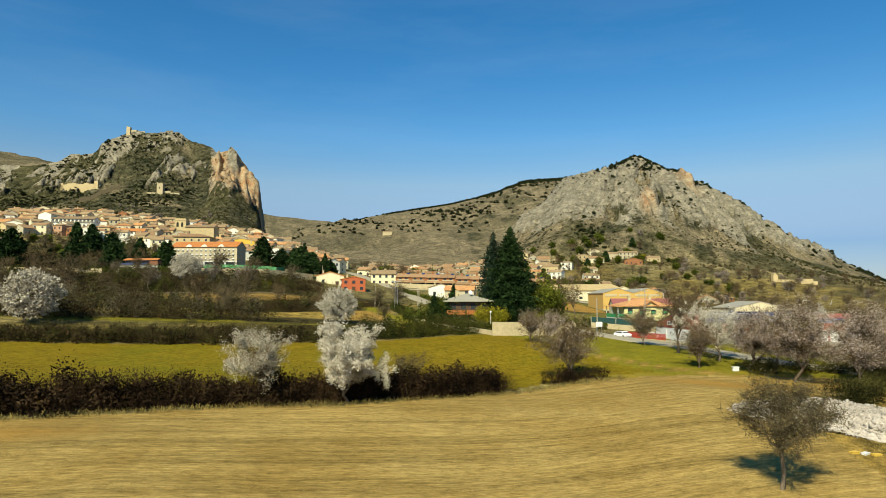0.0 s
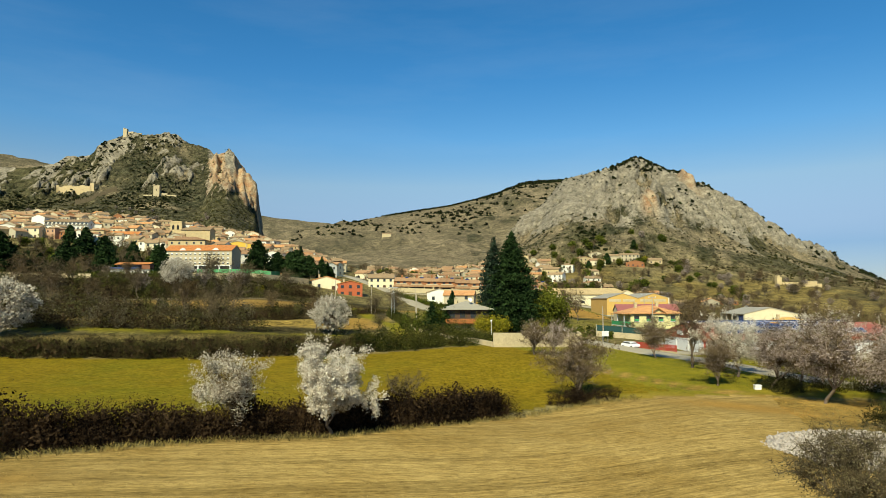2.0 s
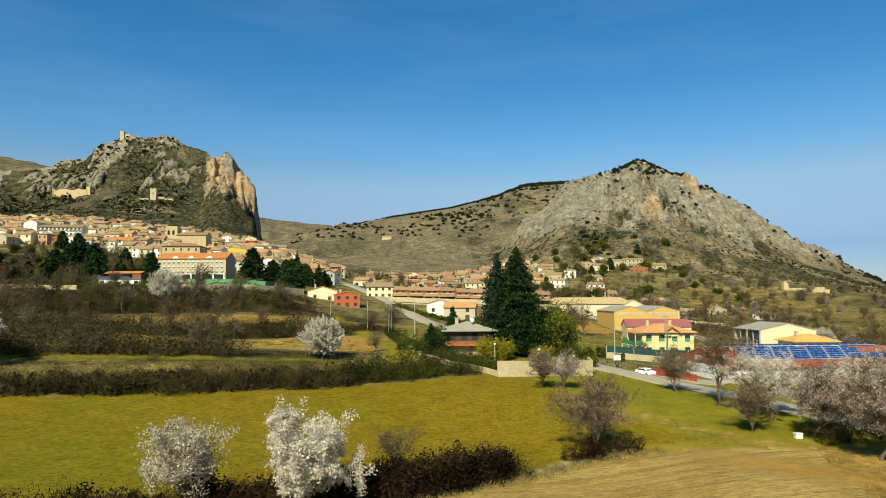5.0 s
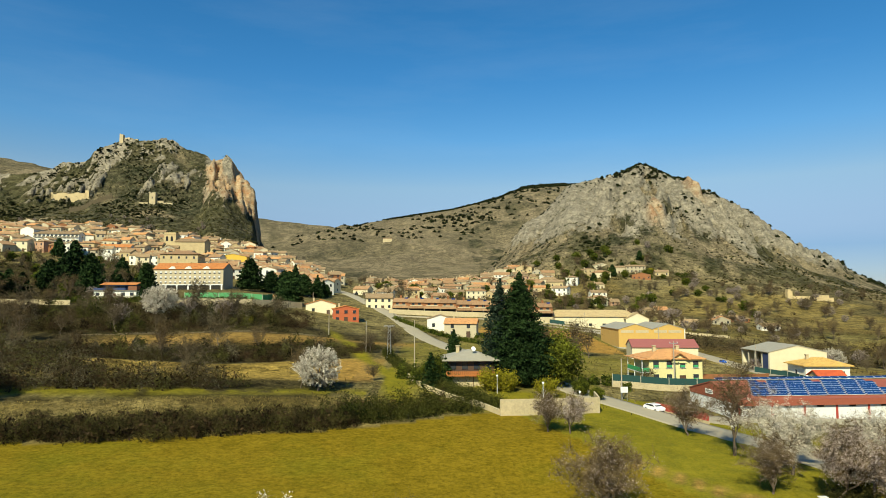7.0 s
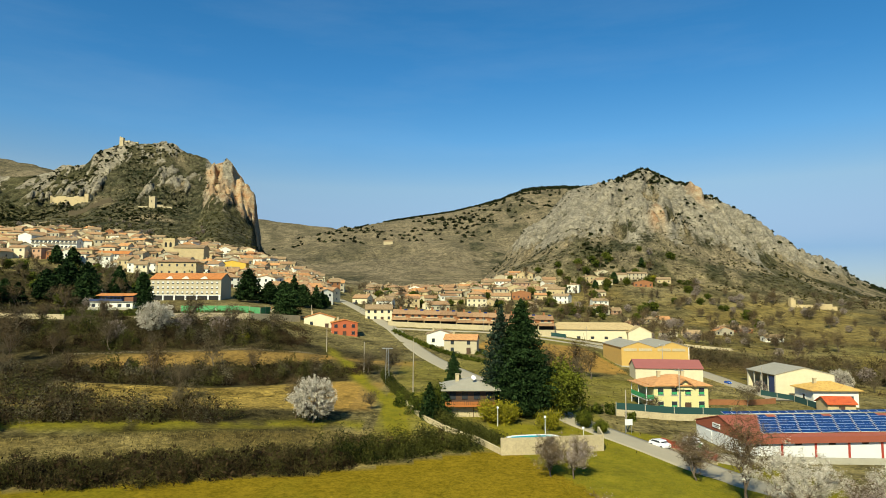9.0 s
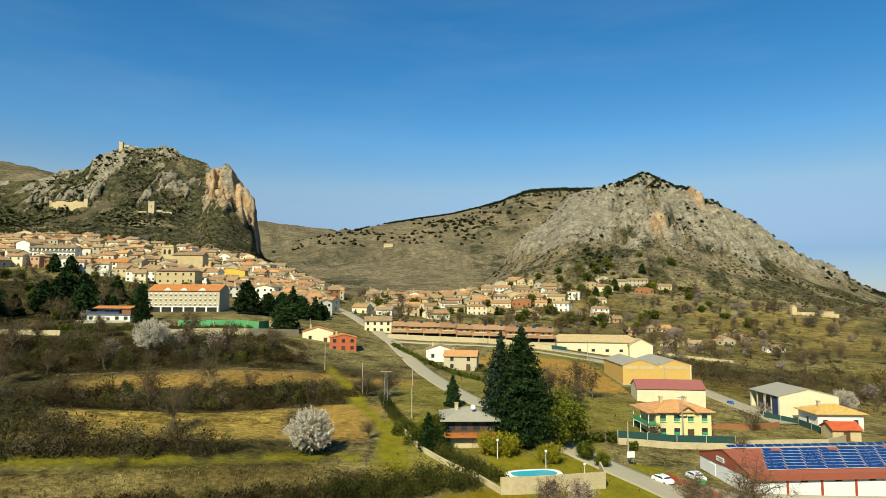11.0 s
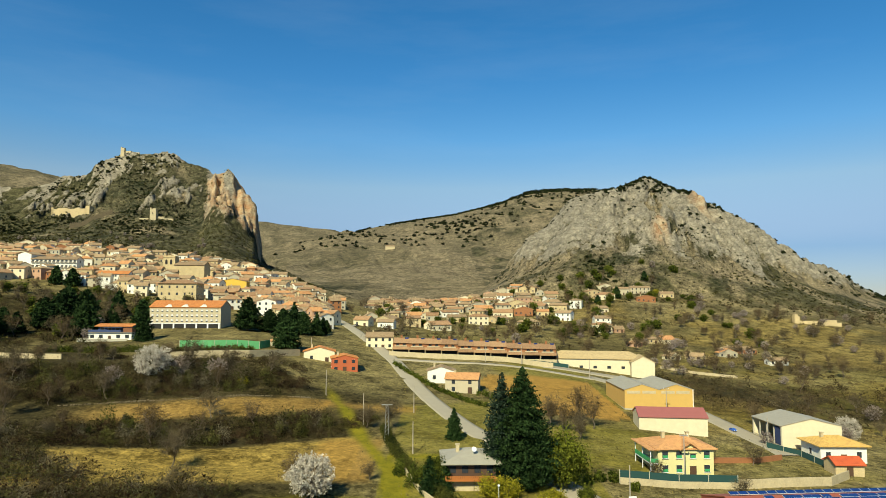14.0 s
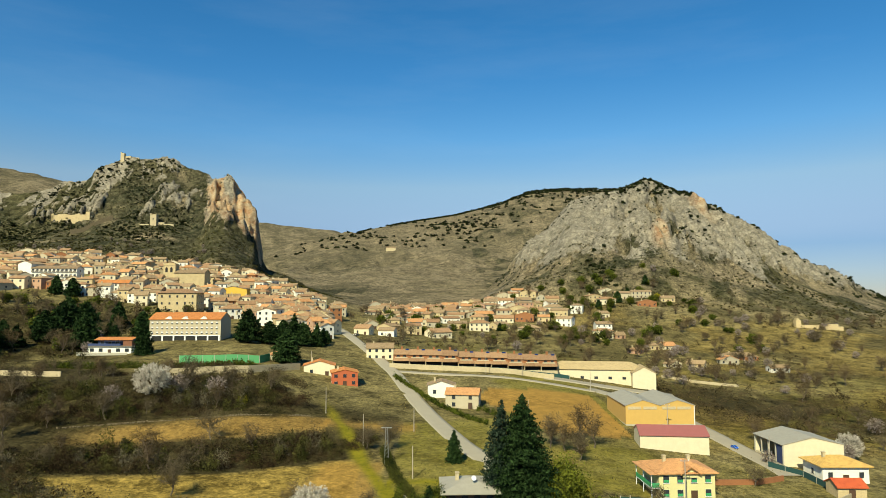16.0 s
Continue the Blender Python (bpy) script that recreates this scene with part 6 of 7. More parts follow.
def stair_wall():
    """A stone stair that climbs the slope behind a dark stepped parapet."""
    a, b = Vector((-404.5, 724.1, 0)), Vector((-371.2, 748.5, 0))
    a.z, b.z = gz(a.x, a.y), gz(b.x, b.y)
    ob = thing("stair_wall", "dark stone stair wall climbing towards the castle", "wall", a.x, a.y, a.z, math.degrees(math.atan2(b.y - a.y, b.x - a.x)))
    run, n = (b.xy - a.xy).length, 22
    for k in range(n):
        u0 = run * k / n
        c = a.lerp(b, (k + 0.5) / n)
        z0 = gz(c.x, c.y) - a.z
        part("stone_step", boxes("stone_step", [(u0, u0 + run / n, -0.6, 0.9, z0 - 3, z0 + 4.2), (u0 + 0.3, u0 + 1.2, -0.6, -0.2, z0 + 4.2, z0 + 5.4)], M["stone_dark"]), ob)


stair_wall()

# ---- hedges and scrub ----
rng_p = np.random.default_rng(5)


def row_of(table, step, r, h, jitter=0.8):
    return [(x, y, r * rng_p.uniform(0.8, 1.25), h * rng_p.uniform(0.85, 1.15)) for x, y in along(table, step, rng_p, jitter)]


def swell(rows, depth=0.25):
    """The same bushes, some swollen and some low, so that the hedge top rises and dips."""
    return [(x, y, r * (1 - depth * 0.5 + depth * k), h * (1 - depth + depth * 1.5 * k)) for x, y, r, h in rows for k in [float(fractal(np.array([x * 1.4 + y]), np.array([y * 0.4]), 5.0, 2, 72)[0])]]


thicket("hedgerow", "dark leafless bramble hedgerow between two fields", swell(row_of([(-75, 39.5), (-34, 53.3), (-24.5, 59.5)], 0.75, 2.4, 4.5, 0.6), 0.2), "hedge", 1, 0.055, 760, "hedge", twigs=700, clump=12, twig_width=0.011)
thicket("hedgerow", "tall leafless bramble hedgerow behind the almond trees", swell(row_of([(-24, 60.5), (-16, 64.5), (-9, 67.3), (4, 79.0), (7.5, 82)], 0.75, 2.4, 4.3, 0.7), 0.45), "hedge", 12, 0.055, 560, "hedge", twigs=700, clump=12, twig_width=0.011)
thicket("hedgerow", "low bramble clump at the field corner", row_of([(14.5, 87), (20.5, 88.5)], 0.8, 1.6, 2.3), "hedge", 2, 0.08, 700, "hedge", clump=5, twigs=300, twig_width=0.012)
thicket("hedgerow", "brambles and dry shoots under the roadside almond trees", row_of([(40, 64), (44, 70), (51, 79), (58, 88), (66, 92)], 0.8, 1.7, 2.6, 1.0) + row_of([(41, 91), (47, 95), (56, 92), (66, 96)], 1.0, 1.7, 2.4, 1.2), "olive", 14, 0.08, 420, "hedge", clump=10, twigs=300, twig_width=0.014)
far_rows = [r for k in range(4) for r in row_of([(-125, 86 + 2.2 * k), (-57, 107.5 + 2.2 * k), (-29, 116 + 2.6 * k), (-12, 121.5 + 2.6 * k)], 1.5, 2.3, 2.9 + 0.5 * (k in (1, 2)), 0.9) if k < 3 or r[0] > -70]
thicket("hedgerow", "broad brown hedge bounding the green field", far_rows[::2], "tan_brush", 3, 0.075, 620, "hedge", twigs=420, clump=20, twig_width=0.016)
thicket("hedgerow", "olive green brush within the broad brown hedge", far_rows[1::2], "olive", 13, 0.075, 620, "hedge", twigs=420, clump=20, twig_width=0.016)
thicket("hedge", "tall evergreen hedge at the end of the green field", row_of([(-16, 123.5), (-4, 127), (6.5, 131.5)], 0.8, 2.4, 5.9), "green_hedge", 4, 0.12, 620, "hedge", twigs=10, clump=8)
thicket("hedge", "brown shrubs behind the evergreen hedge", row_of([(-17, 129), (-6, 131), (3, 133)], 1.1, 2.2, 4.2), "hedge", 18, 0.12, 260, "hedge", twigs=240, clump=8, twig_width=0.016)
thicket("hedge", "clipped green hedge along the sloping garden", row_of([(-15, 198), (-10.5, 178), (-5.5, 163), (0, 150.5), (5, 142), (10.5, 133)], 0.6, 1.8, 2.9, 0.15), "green_hedge", 6, 0.11, 300, "hedge", twigs=4, clump=16)
thicket("hedge", "dark evergreen shrubs beside the chalet", [(-5.5, 156, 2.0, 5.6), (-2.6, 156.5, 2.2, 6.6), (-0.4, 154.5, 1.6, 5.0), (-8.5, 163, 1.8, 4.4), (33, 165.5, 1.8, 3.0), (36, 166, 1.8, 3.2), (30, 163, 1.6, 2.6), (39, 161, 1.5, 2.4)], "evergreen", 19, 0.17, 700, "hedge", twigs=10, clump=3)
low_row = swell(row_of([(-95, 128), (-72, 134), (-56, 138), (-47, 141), (-37, 147)], 1.3, 3.2, 7.4, 1.2), 0.7) + swell(row_of([(-95, 132), (-72, 138), (-56, 141.5), (-44, 145)], 1.6, 3.3, 8.4, 1.2), 0.7)
low_row += swell(row_of([(-130, 138), (-95, 143), (-66, 150)], 0.9, 3.0, 6.5, 2.0) + row_of([(-135, 150), (-100, 155), (-78, 158)], 1.0, 3.0, 6.0, 2.5), 0.5)
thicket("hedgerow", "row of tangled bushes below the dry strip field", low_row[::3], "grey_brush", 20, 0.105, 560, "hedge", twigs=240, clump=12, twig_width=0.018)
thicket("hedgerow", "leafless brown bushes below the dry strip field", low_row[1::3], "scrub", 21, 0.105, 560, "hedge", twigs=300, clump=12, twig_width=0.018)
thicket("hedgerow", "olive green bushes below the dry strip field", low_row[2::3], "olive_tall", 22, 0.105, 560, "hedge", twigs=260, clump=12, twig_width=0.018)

thicket("hedge", "dark clipped hedge above the pale stone walls", row_of([(-152, 277), (-134, 272.5), (-112, 274)], 1.0, 1.5, 3.2, 0.3) + row_of([(-104, 274), (-88, 280), (-74, 286)], 1.0, 1.3, 2.4, 0.3), "evergreen", 25, 0.24, 130, "hedge", twigs=10, clump=16)
thicket("hedge", "dark garden hedge beside the village road", row_of([(-21, 306), (-11, 281.7), (-1.5, 259.5), (7.5, 242), (14, 234)], 0.9, 1.1, 2.2, 0.3) + row_of([(4, 262), (12, 254), (20, 244)], 1.4, 1.2, 2.4, 0.9), "evergreen", 24, 0.2, 120, "hedge", twigs=4, clump=16)
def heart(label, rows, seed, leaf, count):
    """Added dark cards that fill a hedge, its inner shade put into their colour."""
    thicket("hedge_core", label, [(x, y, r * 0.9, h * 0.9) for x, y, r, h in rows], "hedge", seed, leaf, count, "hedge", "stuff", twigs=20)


heart("added dark filler cards inside the field hedges", swell(row_of([(-75, 39.5), (-34, 53.3), (-24.5, 59.5)], 0.9, 2.5, 4.7, 0.4), 0.2) + swell(row_of([(-24, 60.5), (-16, 64.5), (-9, 67.3), (4, 79.0), (7.5, 82)], 0.9, 2.3, 4.2, 0.4), 0.45), 31, 0.13, 950)
heart("added dark filler cards inside the broad hedges", far_rows + low_row, 32, 0.24, 46)
scrub_rows = []
BANDS = ((-200, -22, 177, 202, 900, 1.1, 1), (-200, -46, 226, 268, 900, 1.15, 1), (-200, -105, 140, 166, 150, 1.0, 0), (-27, -18, 196, 214, 26, 0.8, 0), (-330, -148, 262, 425, 560, 1.15, 0), (-130, -62, 258, 282, 120, 0.9, 0))
for x0, x1, y0, y1, n, k0, slant in BANDS:       # x range, depth range (across the terraces where slanting), how many, size
    for _ in range(n):
        x = rng_p.uniform(x0, x1)
        y = rng_p.uniform(y0, y1)
        y += slant * (y - float(terrace_v(x, y)))
        on_track = x > np.interp(y, [140, 165, 189, 215, 245, 262], [-7, -10.5, -19.3, -26.7, -37.9, -44]) - 4
        if slant and on_track or fractal(np.array([x]), np.array([y]), 14, 3, 52)[0] < 0.3:
            continue
        k = k0 * rng_p.uniform(0.6, 1.4)
        scrub_rows.append((x, y, 2.7 * k, 2.9 * k))
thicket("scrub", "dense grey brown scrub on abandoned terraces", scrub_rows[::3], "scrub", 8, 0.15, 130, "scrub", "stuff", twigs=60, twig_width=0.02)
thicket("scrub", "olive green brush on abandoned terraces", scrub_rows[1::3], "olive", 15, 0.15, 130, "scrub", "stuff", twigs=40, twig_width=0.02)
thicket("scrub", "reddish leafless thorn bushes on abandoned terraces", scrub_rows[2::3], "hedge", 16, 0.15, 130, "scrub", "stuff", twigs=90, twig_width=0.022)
tall_rows = []
for x0, x1, y0, y1, n, h in ((-190, -30, 179, 201, 150, 6.0), (-190, -56, 228, 252, 90, 6.5)):
    for _ in range(n):
        x, y = rng_p.uniform(x0, x1), rng_p.uniform(y0, y1)
        y += y - float(terrace_v(x, y))
        if x < np.interp(y, [189, 215, 245, 262], [-26, -34, -45, -51]) and fractal(np.array([x]), np.array([y]), 16, 2, 53)[0] > 0.42:
            k = rng_p.uniform(0.6, 1.3)
            tall_rows.append((x, y, 2.6 * k, h * k))
TALL = (("tall grey leafless bush on the terraces", "grey_brush", 0.17, 420, 320), ("tall olive green bush on the terraces", "olive_tall", 0.20, 460, 160), ("brown thorny bush on the terraces", "hedge", 0.18, 420, 240), ("dark green broadleaf bush on the terraces", "green_hedge", 0.22, 420, 60))
tall_rows = [(-77, 229, 4.6, 10.5), (-61, 232, 3.4, 6.5), (-45, 238.5, 4.0, 6.8), (-68, 231, 4.8, 10.0), (-84, 231, 3.8, 6.0), (-112, 232, 3.2, 6.0), (-72, 229.5, 4.2, 9.0), (-55, 236, 3.6, 6.0), (-50, 237, 3.2, 5.0), (-118, 204, 4.2, 9.5), (-127, 233, 3.4, 6.5), (-111, 235, 3.2, 6.5)] + tall_rows
for k, row in enumerate(tall_rows):
    label, material, leaf, count, twigs = TALL[(0, 1, 2, 0, 1, 3)[k % 6]]
    thicket("bush", label, [row], material, 400 + k, leaf, count, "bush", twigs=twigs, twig_width=0.02)
right_rows = []
for _ in range(1900):
    x, y = rng_p.uniform(60, 420), rng_p.uniform(225, 640)
    if fractal(np.array([x]), np.array([y * 1.7]), 60, 3, 51)[0] < 0.5 or x > 0.72 * y or (x < 100 and y < 350):
        continue
    k = rng_p.uniform(0.5, 1.3)
    right_rows.append((x, y, 3.0 * k, 3.2 * k))
for _ in range(220):
    x, y = rng_p.uniform(-40, 110), rng_p.uniform(350, 660)
    k = rng_p.uniform(0.5, 1.1)
    right_rows.append((x, y, 2.6 * k, 3.0 * k))
for _ in range(520):
    x, y = rng_p.uniform(92, 270), rng_p.uniform(252, 345)
    if x < 0.72 * y and not (100 < x < 135 and y < 258):
        right_rows.append((x, y, rng_p.uniform(2.2, 4.5), rng_p.uniform(2.2, 5)))
thicket("scrub", "grey leafless thickets across the valley floor", right_rows[::2], "twig", 9, 0.2, 50, "scrub", "stuff", twigs=90, twig_width=0.035)
thicket("scrub", "dark brown bushes across the valley floor", right_rows[1::2], "scrub", 17, 0.3, 40, "scrub", "stuff", twigs=30, twig_width=0.03)
slope_rows = []
for _ in range(3600):
    x, y = rng_p.uniform(-570, -120), rng_p.uniform(600, 815)
    k = rng_p.uniform(0.5, 1.0) ** 2 * 2.6
    slope_rows.append((x, y, k, k))
for _ in range(420):
    x, y = rng_p.uniform(-330, -150), rng_p.uniform(300, 440)
    slope_rows.append((x, y, rng_p.uniform(1.5, 4), rng_p.uniform(2, 5)))
for _ in range(1500):
    x, y = rng_p.uniform(30, 480), rng_p.uniform(590, 740)
    k = rng_p.uniform(0.5, 1.0) ** 2 * 2.4
    slope_rows.append((x, y, k, k))
thicket("scrub", "dark scrub on the castle hill slopes", slope_rows, "olive", 10, 0.55, 12, "scrub", "stuff", twigs=8)
jun = []
for _ in range(3200):
    x, y = rng_p.uniform(60, 640), rng_p.uniform(660, 1000)
    px = x * 990 / y
    dense = fractal(np.array([x]), np.array([y]), 70, 3, 61)[0]
    crest = y > 915 and px > 235 and dense > 0.4
    if crest or dense > 0.5 and rng_p.uniform() < 0.45:
        k = rng_p.uniform(1.6, 4.0) if crest else rng_p.uniform(0.7, 2.0)
        jun.append((x, y, k, k * 1.05))
for _ in range(900):
    x, y = rng_p.uniform(-500, 1000), rng_p.uniform(1650, 2350)
    if fractal(np.array([x]), np.array([y]), 160, 3, 62)[0] > 0.52:
        jun.append((x, y, rng_p.uniform(3, 7), rng_p.uniform(3, 7)))
for _ in range(1100):
    x = rng_p.uniform(-330, 760)
    y = rng_p.uniform(2330, 2436) if x > 150 else rng_p.uniform(2395, 2436)
    if fractal(np.array([x]), np.array([y]), 120, 3, 63)[0] > 0.36:
        jun.append((x, y, rng_p.uniform(5, 9), rng_p.uniform(3, 6)))
for _ in range(2200):
    x, y = rng_p.uniform(-520, -285), rng_p.uniform(700, 828)
    k = rng_p.uniform(0.4, 1.0) ** 2 * 2.3
    if x * 830 / y < -312 and fractal(np.array([x]), np.array([y]), 40, 3, 64)[0] > 0.42:
        jun.append((x, y, k, k))
for n, q0, q1, y0, y1, k0, k1 in ((260, 252, 345, 895, 984, 1.6, 4.0), (60, 372, 420, 900, 970, 1.6, 3.6), (190, 420, 690, 915, 978, 1.2, 3.2), (26, 250, 350, 780, 900, 1.5, 3.4), (40, 480, 600, 820, 910, 1.5, 3.4)):
    for _ in range(n):       # on the summit, along the falling ridge, on the upper slope
        y = rng_p.uniform(y0, y1)
        k = rng_p.uniform(k0, k1)
        jun.append((rng_p.uniform(q0, q1) * y / 990, y, k, k * 0.95))
for cx, cy, sx, sy, n, k0, k1 in ((150, 672, 8, 14, 60, 1.2, 2.6), (262, 740, 10, 10, 26, 1.2, 2.6), (300, 790, 12, 12, 24, 1.2, 2.8), (30, 1950, 60, 110, 90, 4, 8), (240, 2080, 60, 90, 40, 4, 8)):
    for _ in range(n):       # thick patches
        k = rng_p.uniform(k0, k1)
        jun.append((cx + rng_p.normal() * sx, cy + rng_p.normal() * sy, k, k))
small_jun = [j for j in jun if j[2] < 2.2]
large_jun = [j for j in jun if j[2] >= 2.2 and j[1] < 1100]
ridge_jun = [j for j in jun if j[1] > 1100]
thicket("juniper_scrub", "small dark junipers dotting the rocky hills", small_jun, "juniper", 11, 0.7, 20, "scrub", "stuff", twigs=1)
thicket("juniper_scrub", "rounded dark junipers on the rocky summit", large_jun, "juniper", 22, 1.3, 44, "scrub", "stuff", twigs=1)
thicket("juniper_scrub", "dark wood along the far ridge", ridge_jun, "juniper", 23, 2.8, 26, "scrub", "stuff", twigs=1)

# ---- trees ----
bl_a = tree("almond_tree", "almond tree in full white blossom by the hedge", 101, 8.2, 6.6, 0.2, "blossom", 44, 0.078, rise=0.6, bole=0.08, fuzz=0.2, lobes=1.7, twig_mat="twig")
stand(bl_a, -9.4, 65.8)
bl_b = tree("almond_tree", "sparse almond tree in white blossom by the hedge", 102, 6.9, 7.0, 0.15, "blossom", 17, 0.072, rise=0.5, bole=0.08, fuzz=0.2, lobes=2.6, twig_share=4.0, twig_mat="twig")
stand(bl_b, -18, 63)
bl_c = blossom_dome("almond_tree", "round almond tree in pale blossom on the terrace", 103, 9.0, 9.4, 0.24, 640, 20, 0.14)
stand(bl_c, -23.6, 147.3)
fade = tree("almond_tree", "almond tree with sparse fading blossom", 104, 8.4, 7.6, 0.2, "blossom_pink", 6, 0.06, rise=0.55, bole=0.08, twig_share=9.0, fuzz=0.34, twig_mat="twig", lobes=1.6)
stand(fade, 16.6, 88.5)
full = tree("almond_tree", "spreading almond tree with clustered white blossom", 105, 8.8, 9.4, 0.22, "blossom", 24, 0.078, rise=0.3, bole=0.18, fuzz=0.2, lobes=2.2, twig_mat="twig", twig_share=2.0)
stand(full, 42, 101)
blush = tree("almond_tree", "tall almond tree with pinkish grey blossom", 107, 8.8, 8.0, 0.2, "blossom_pink", 14, 0.072, rise=0.5, bole=0.14, twig_share=6.0, fuzz=0.28, twig_mat="twig", lobes=2.4)
stand(blush, 66, 88)
fade_far = blossom_dome("almond_tree", "distant almond tree with greyish blossom", 106, 7.0, 7.0, 0.2, 170, 6, 0.22, "blossom_grey")
stand(fade_far, -84, 238)
for x, y, k, m in ((36.3, 94.3, 0.8, fade), (42.3, 92.3, 0.95, blush), (44.1, 83.5, 1.2, blush), (46.9, 94.2, 0.95, full), (36.2, 118.5, 0.8, fade), (18.6, 116.5, 0.62, blush), (15.6, 117.2, 0.72, fade),
                   (49.5, 78, 1.1, blush), (54, 86, 1.1, blush), (53, 99, 1.0, full), (60, 93, 1.15, blush), (-77, 123, 1.3, bl_c), (-91, 233, 1.35, bl_c), (-72, 237, 1.1, fade_far),
                   (58, 80, 1.2, blush), (112, 214, 1.0, fade_far), (118, 222, 0.9, bl_c), (88, 208, 0.6, fade_far), (-100, 226, 0.9, fade_far)):
    again(m, x, y, (x * 37 + y * 11) % 360, k)
bare = tree("bare_tree", "bare grey fruit tree with withered leaves in the stubble", 110, 6.7, 5.2, 0.17, "withered", 8, 0.05, rise=0.5, bole=0.36, twig_share=9, fuzz=0.3, twig_width=0.011, bark="bark_pale")
stand(bare, 20.4, 40.6)
tall = tree("bare_tree", "tall leafless tree with fine brown twigs", 111, 10.5, 6.8, 0.22, "", 0, 0.12, rise=0.7, bole=0.16, twig_share=2.5, fuzz=0.45, twig_mat="twig")
stand(tall, 38.4, 108.4, 0, 1.15)
pale = tree("bare_tree", "pale leafless tree with spreading twigs", 112, 8, 7.6, 0.2, "", 0, 0.12, bark="bark_pale", levels=2, rise=0.5, bole=0.16, twig_share=9, fuzz=0.7, thick=0.02, twig_width=0.03)
stand(pale, -13, 199)
tall_far = tree("bare_tree", "distant leafless tree with brown twigs", 113, 10, 6.8, 0.22, "", 0, 0.12, levels=2, rise=0.7, bole=0.16, twig_share=4.5, fuzz=0.9, twig_mat="twig", thick=0.03, sides=3, twig_width=0.045)
stand(tall_far, -27.5, 150, 40, 0.8)
pale_far = tree("bare_tree", "distant leafless tree with grey twigs", 114, 8, 8, 0.2, "", 0, 0.12, bark="bark_pale", levels=2, rise=0.45, bole=0.16, twig_share=5, fuzz=0.8, thick=0.03, sides=3, twig_width=0.045)
stand(pale_far, -62, 205)
for x, y, k, m in ((-82, 240, 1.5, pale_far), (-70, 243, 1.2, pale_far), (-58, 250, 1.0, pale_far), (-14.3, 159.5, 0.5, pale), (33, 206, 0.8, tall_far), (37, 204, 0.9, pale), (42, 212, 0.9, tall_far), (30, 214, 0.8, pale),
                   (-95, 214, 1.0, pale), (-112, 196, 1.0, tall_far), (-55, 162, 0.9, pale), (-66, 178, 1.1, tall_far), (-130, 225, 1.2, pale_far), (-150, 240, 1.1, tall_far),
                   (-200, 360, 1.2, tall_far), (-180, 330, 1.2, pale_far), (70, 500, 1.2, tall_far), (60, 470, 1.3, tall_far), (84, 470, 1.3, tall_far), (-20, 200, 0.8, pale), (26, 172, 0.8, tall_far), (46, 170, 0.5, pale),
                   (64, 186, 0.6, pale), (74, 186, 0.6, pale), (60, 160, 0.6, pale), (98, 236, 0.8, tall_far), (-3.7, 81.3, 0.55, pale), (29, 208, 0.9, tall_far), (35, 198, 0.8, pale), (39, 219, 1.0, tall_far), (24, 200, 0.8, pale)):
    again(m, x, y, (x * 53 + y * 17) % 360, k)
for _ in range(22):
    x, y = rng_p.uniform(-400, -210), rng_p.uniform(610, 700)
    again(fade_far, x, y, rng_p.uniform(0, 360), rng_p.uniform(0.5, 0.85))
for _ in range(230):
    x, y = rng_p.uniform(85, 400), rng_p.uniform(240, 600)
    if x < 0.7 * y and fractal(np.array([x]), np.array([y * 1.8]), 50, 3, 59)[0] > 0.47:
        again((tall_far, pale_far, tall_far, pale_far, fade_far)[rng_p.integers(5)], x, y, rng_p.uniform(0, 360), rng_p.uniform(0.6, 1.1))
for _ in range(110):
    x, y = rng_p.uniform(-190, -30), rng_p.uniform(136, 262)
    v = float(terrace_v(x, y))
    if not (204 < v < 224) and not (y > strip_foot(x) - 2 and v < 178) and x < -30 - 0.2 * (y - 165):
        again((tall_far, pale_far, pale_far)[rng_p.integers(3)], x, y, rng_p.uniform(0, 360), rng_p.uniform(0.45, 0.85))
for _ in range(45):
    x, y = rng_p.uniform(-40, 110), rng_p.uniform(350, 600)
    again((tall_far, pale_far, tall_far, pale_far, fade_far)[rng_p.integers(5)], x, y, rng_p.uniform(0, 360), rng_p.uniform(0.6, 1.0))
for _ in range(48):
    x, y = rng_p.uniform(112, 215), rng_p.uniform(368, 470)
    again((tall_far, pale_far, tall_far, pale_far, fade_far)[rng_p.integers(5)], x, y, rng_p.uniform(0, 360), rng_p.uniform(0.55, 0.95))
for _ in range(26):
    x, y = rng_p.uniform(205, 320), rng_p.uniform(480, 575)
    again((pale_far, fade_far, fade_far)[rng_p.integers(3)], x, y, rng_p.uniform(0, 360), rng_p.uniform(0.7, 1.2))
for _ in range(70):
    x, y = rng_p.uniform(-70, 235), rng_p.uniform(400, 660)
    again((tall_far, pale_far, tall_far, fade_far)[rng_p.integers(4)], x, y, rng_p.uniform(0, 360), rng_p.uniform(0.6, 1.1))
for _ in range(60):
    x, y = rng_p.uniform(-330, -140), rng_p.uniform(310, 440)
    again((tall_far, pale_far, tall_far, pale_far, fade_far)[rng_p.integers(5)], x, y, rng_p.uniform(0, 360), rng_p.uniform(0.6, 1.1))

big = conifer("conifer", "broad dark green cedar towering over the chalet", 201, 23.2, 7.6, "needle", levels=110, size=0.23, lowest=0.05, taper=0.95, skirt=0.16, dense=8.0)
stand(big, 16.2, 157.5)
blue_spruce = conifer("conifer", "bluish spruce standing close to the dark cedar", 202, 21.8, 5.0, "needle_blue", levels=84, size=0.21, lowest=0.05, taper=0.95, skirt=0.1, dense=7.0)
stand(blue_spruce, 12.2, 158.6)
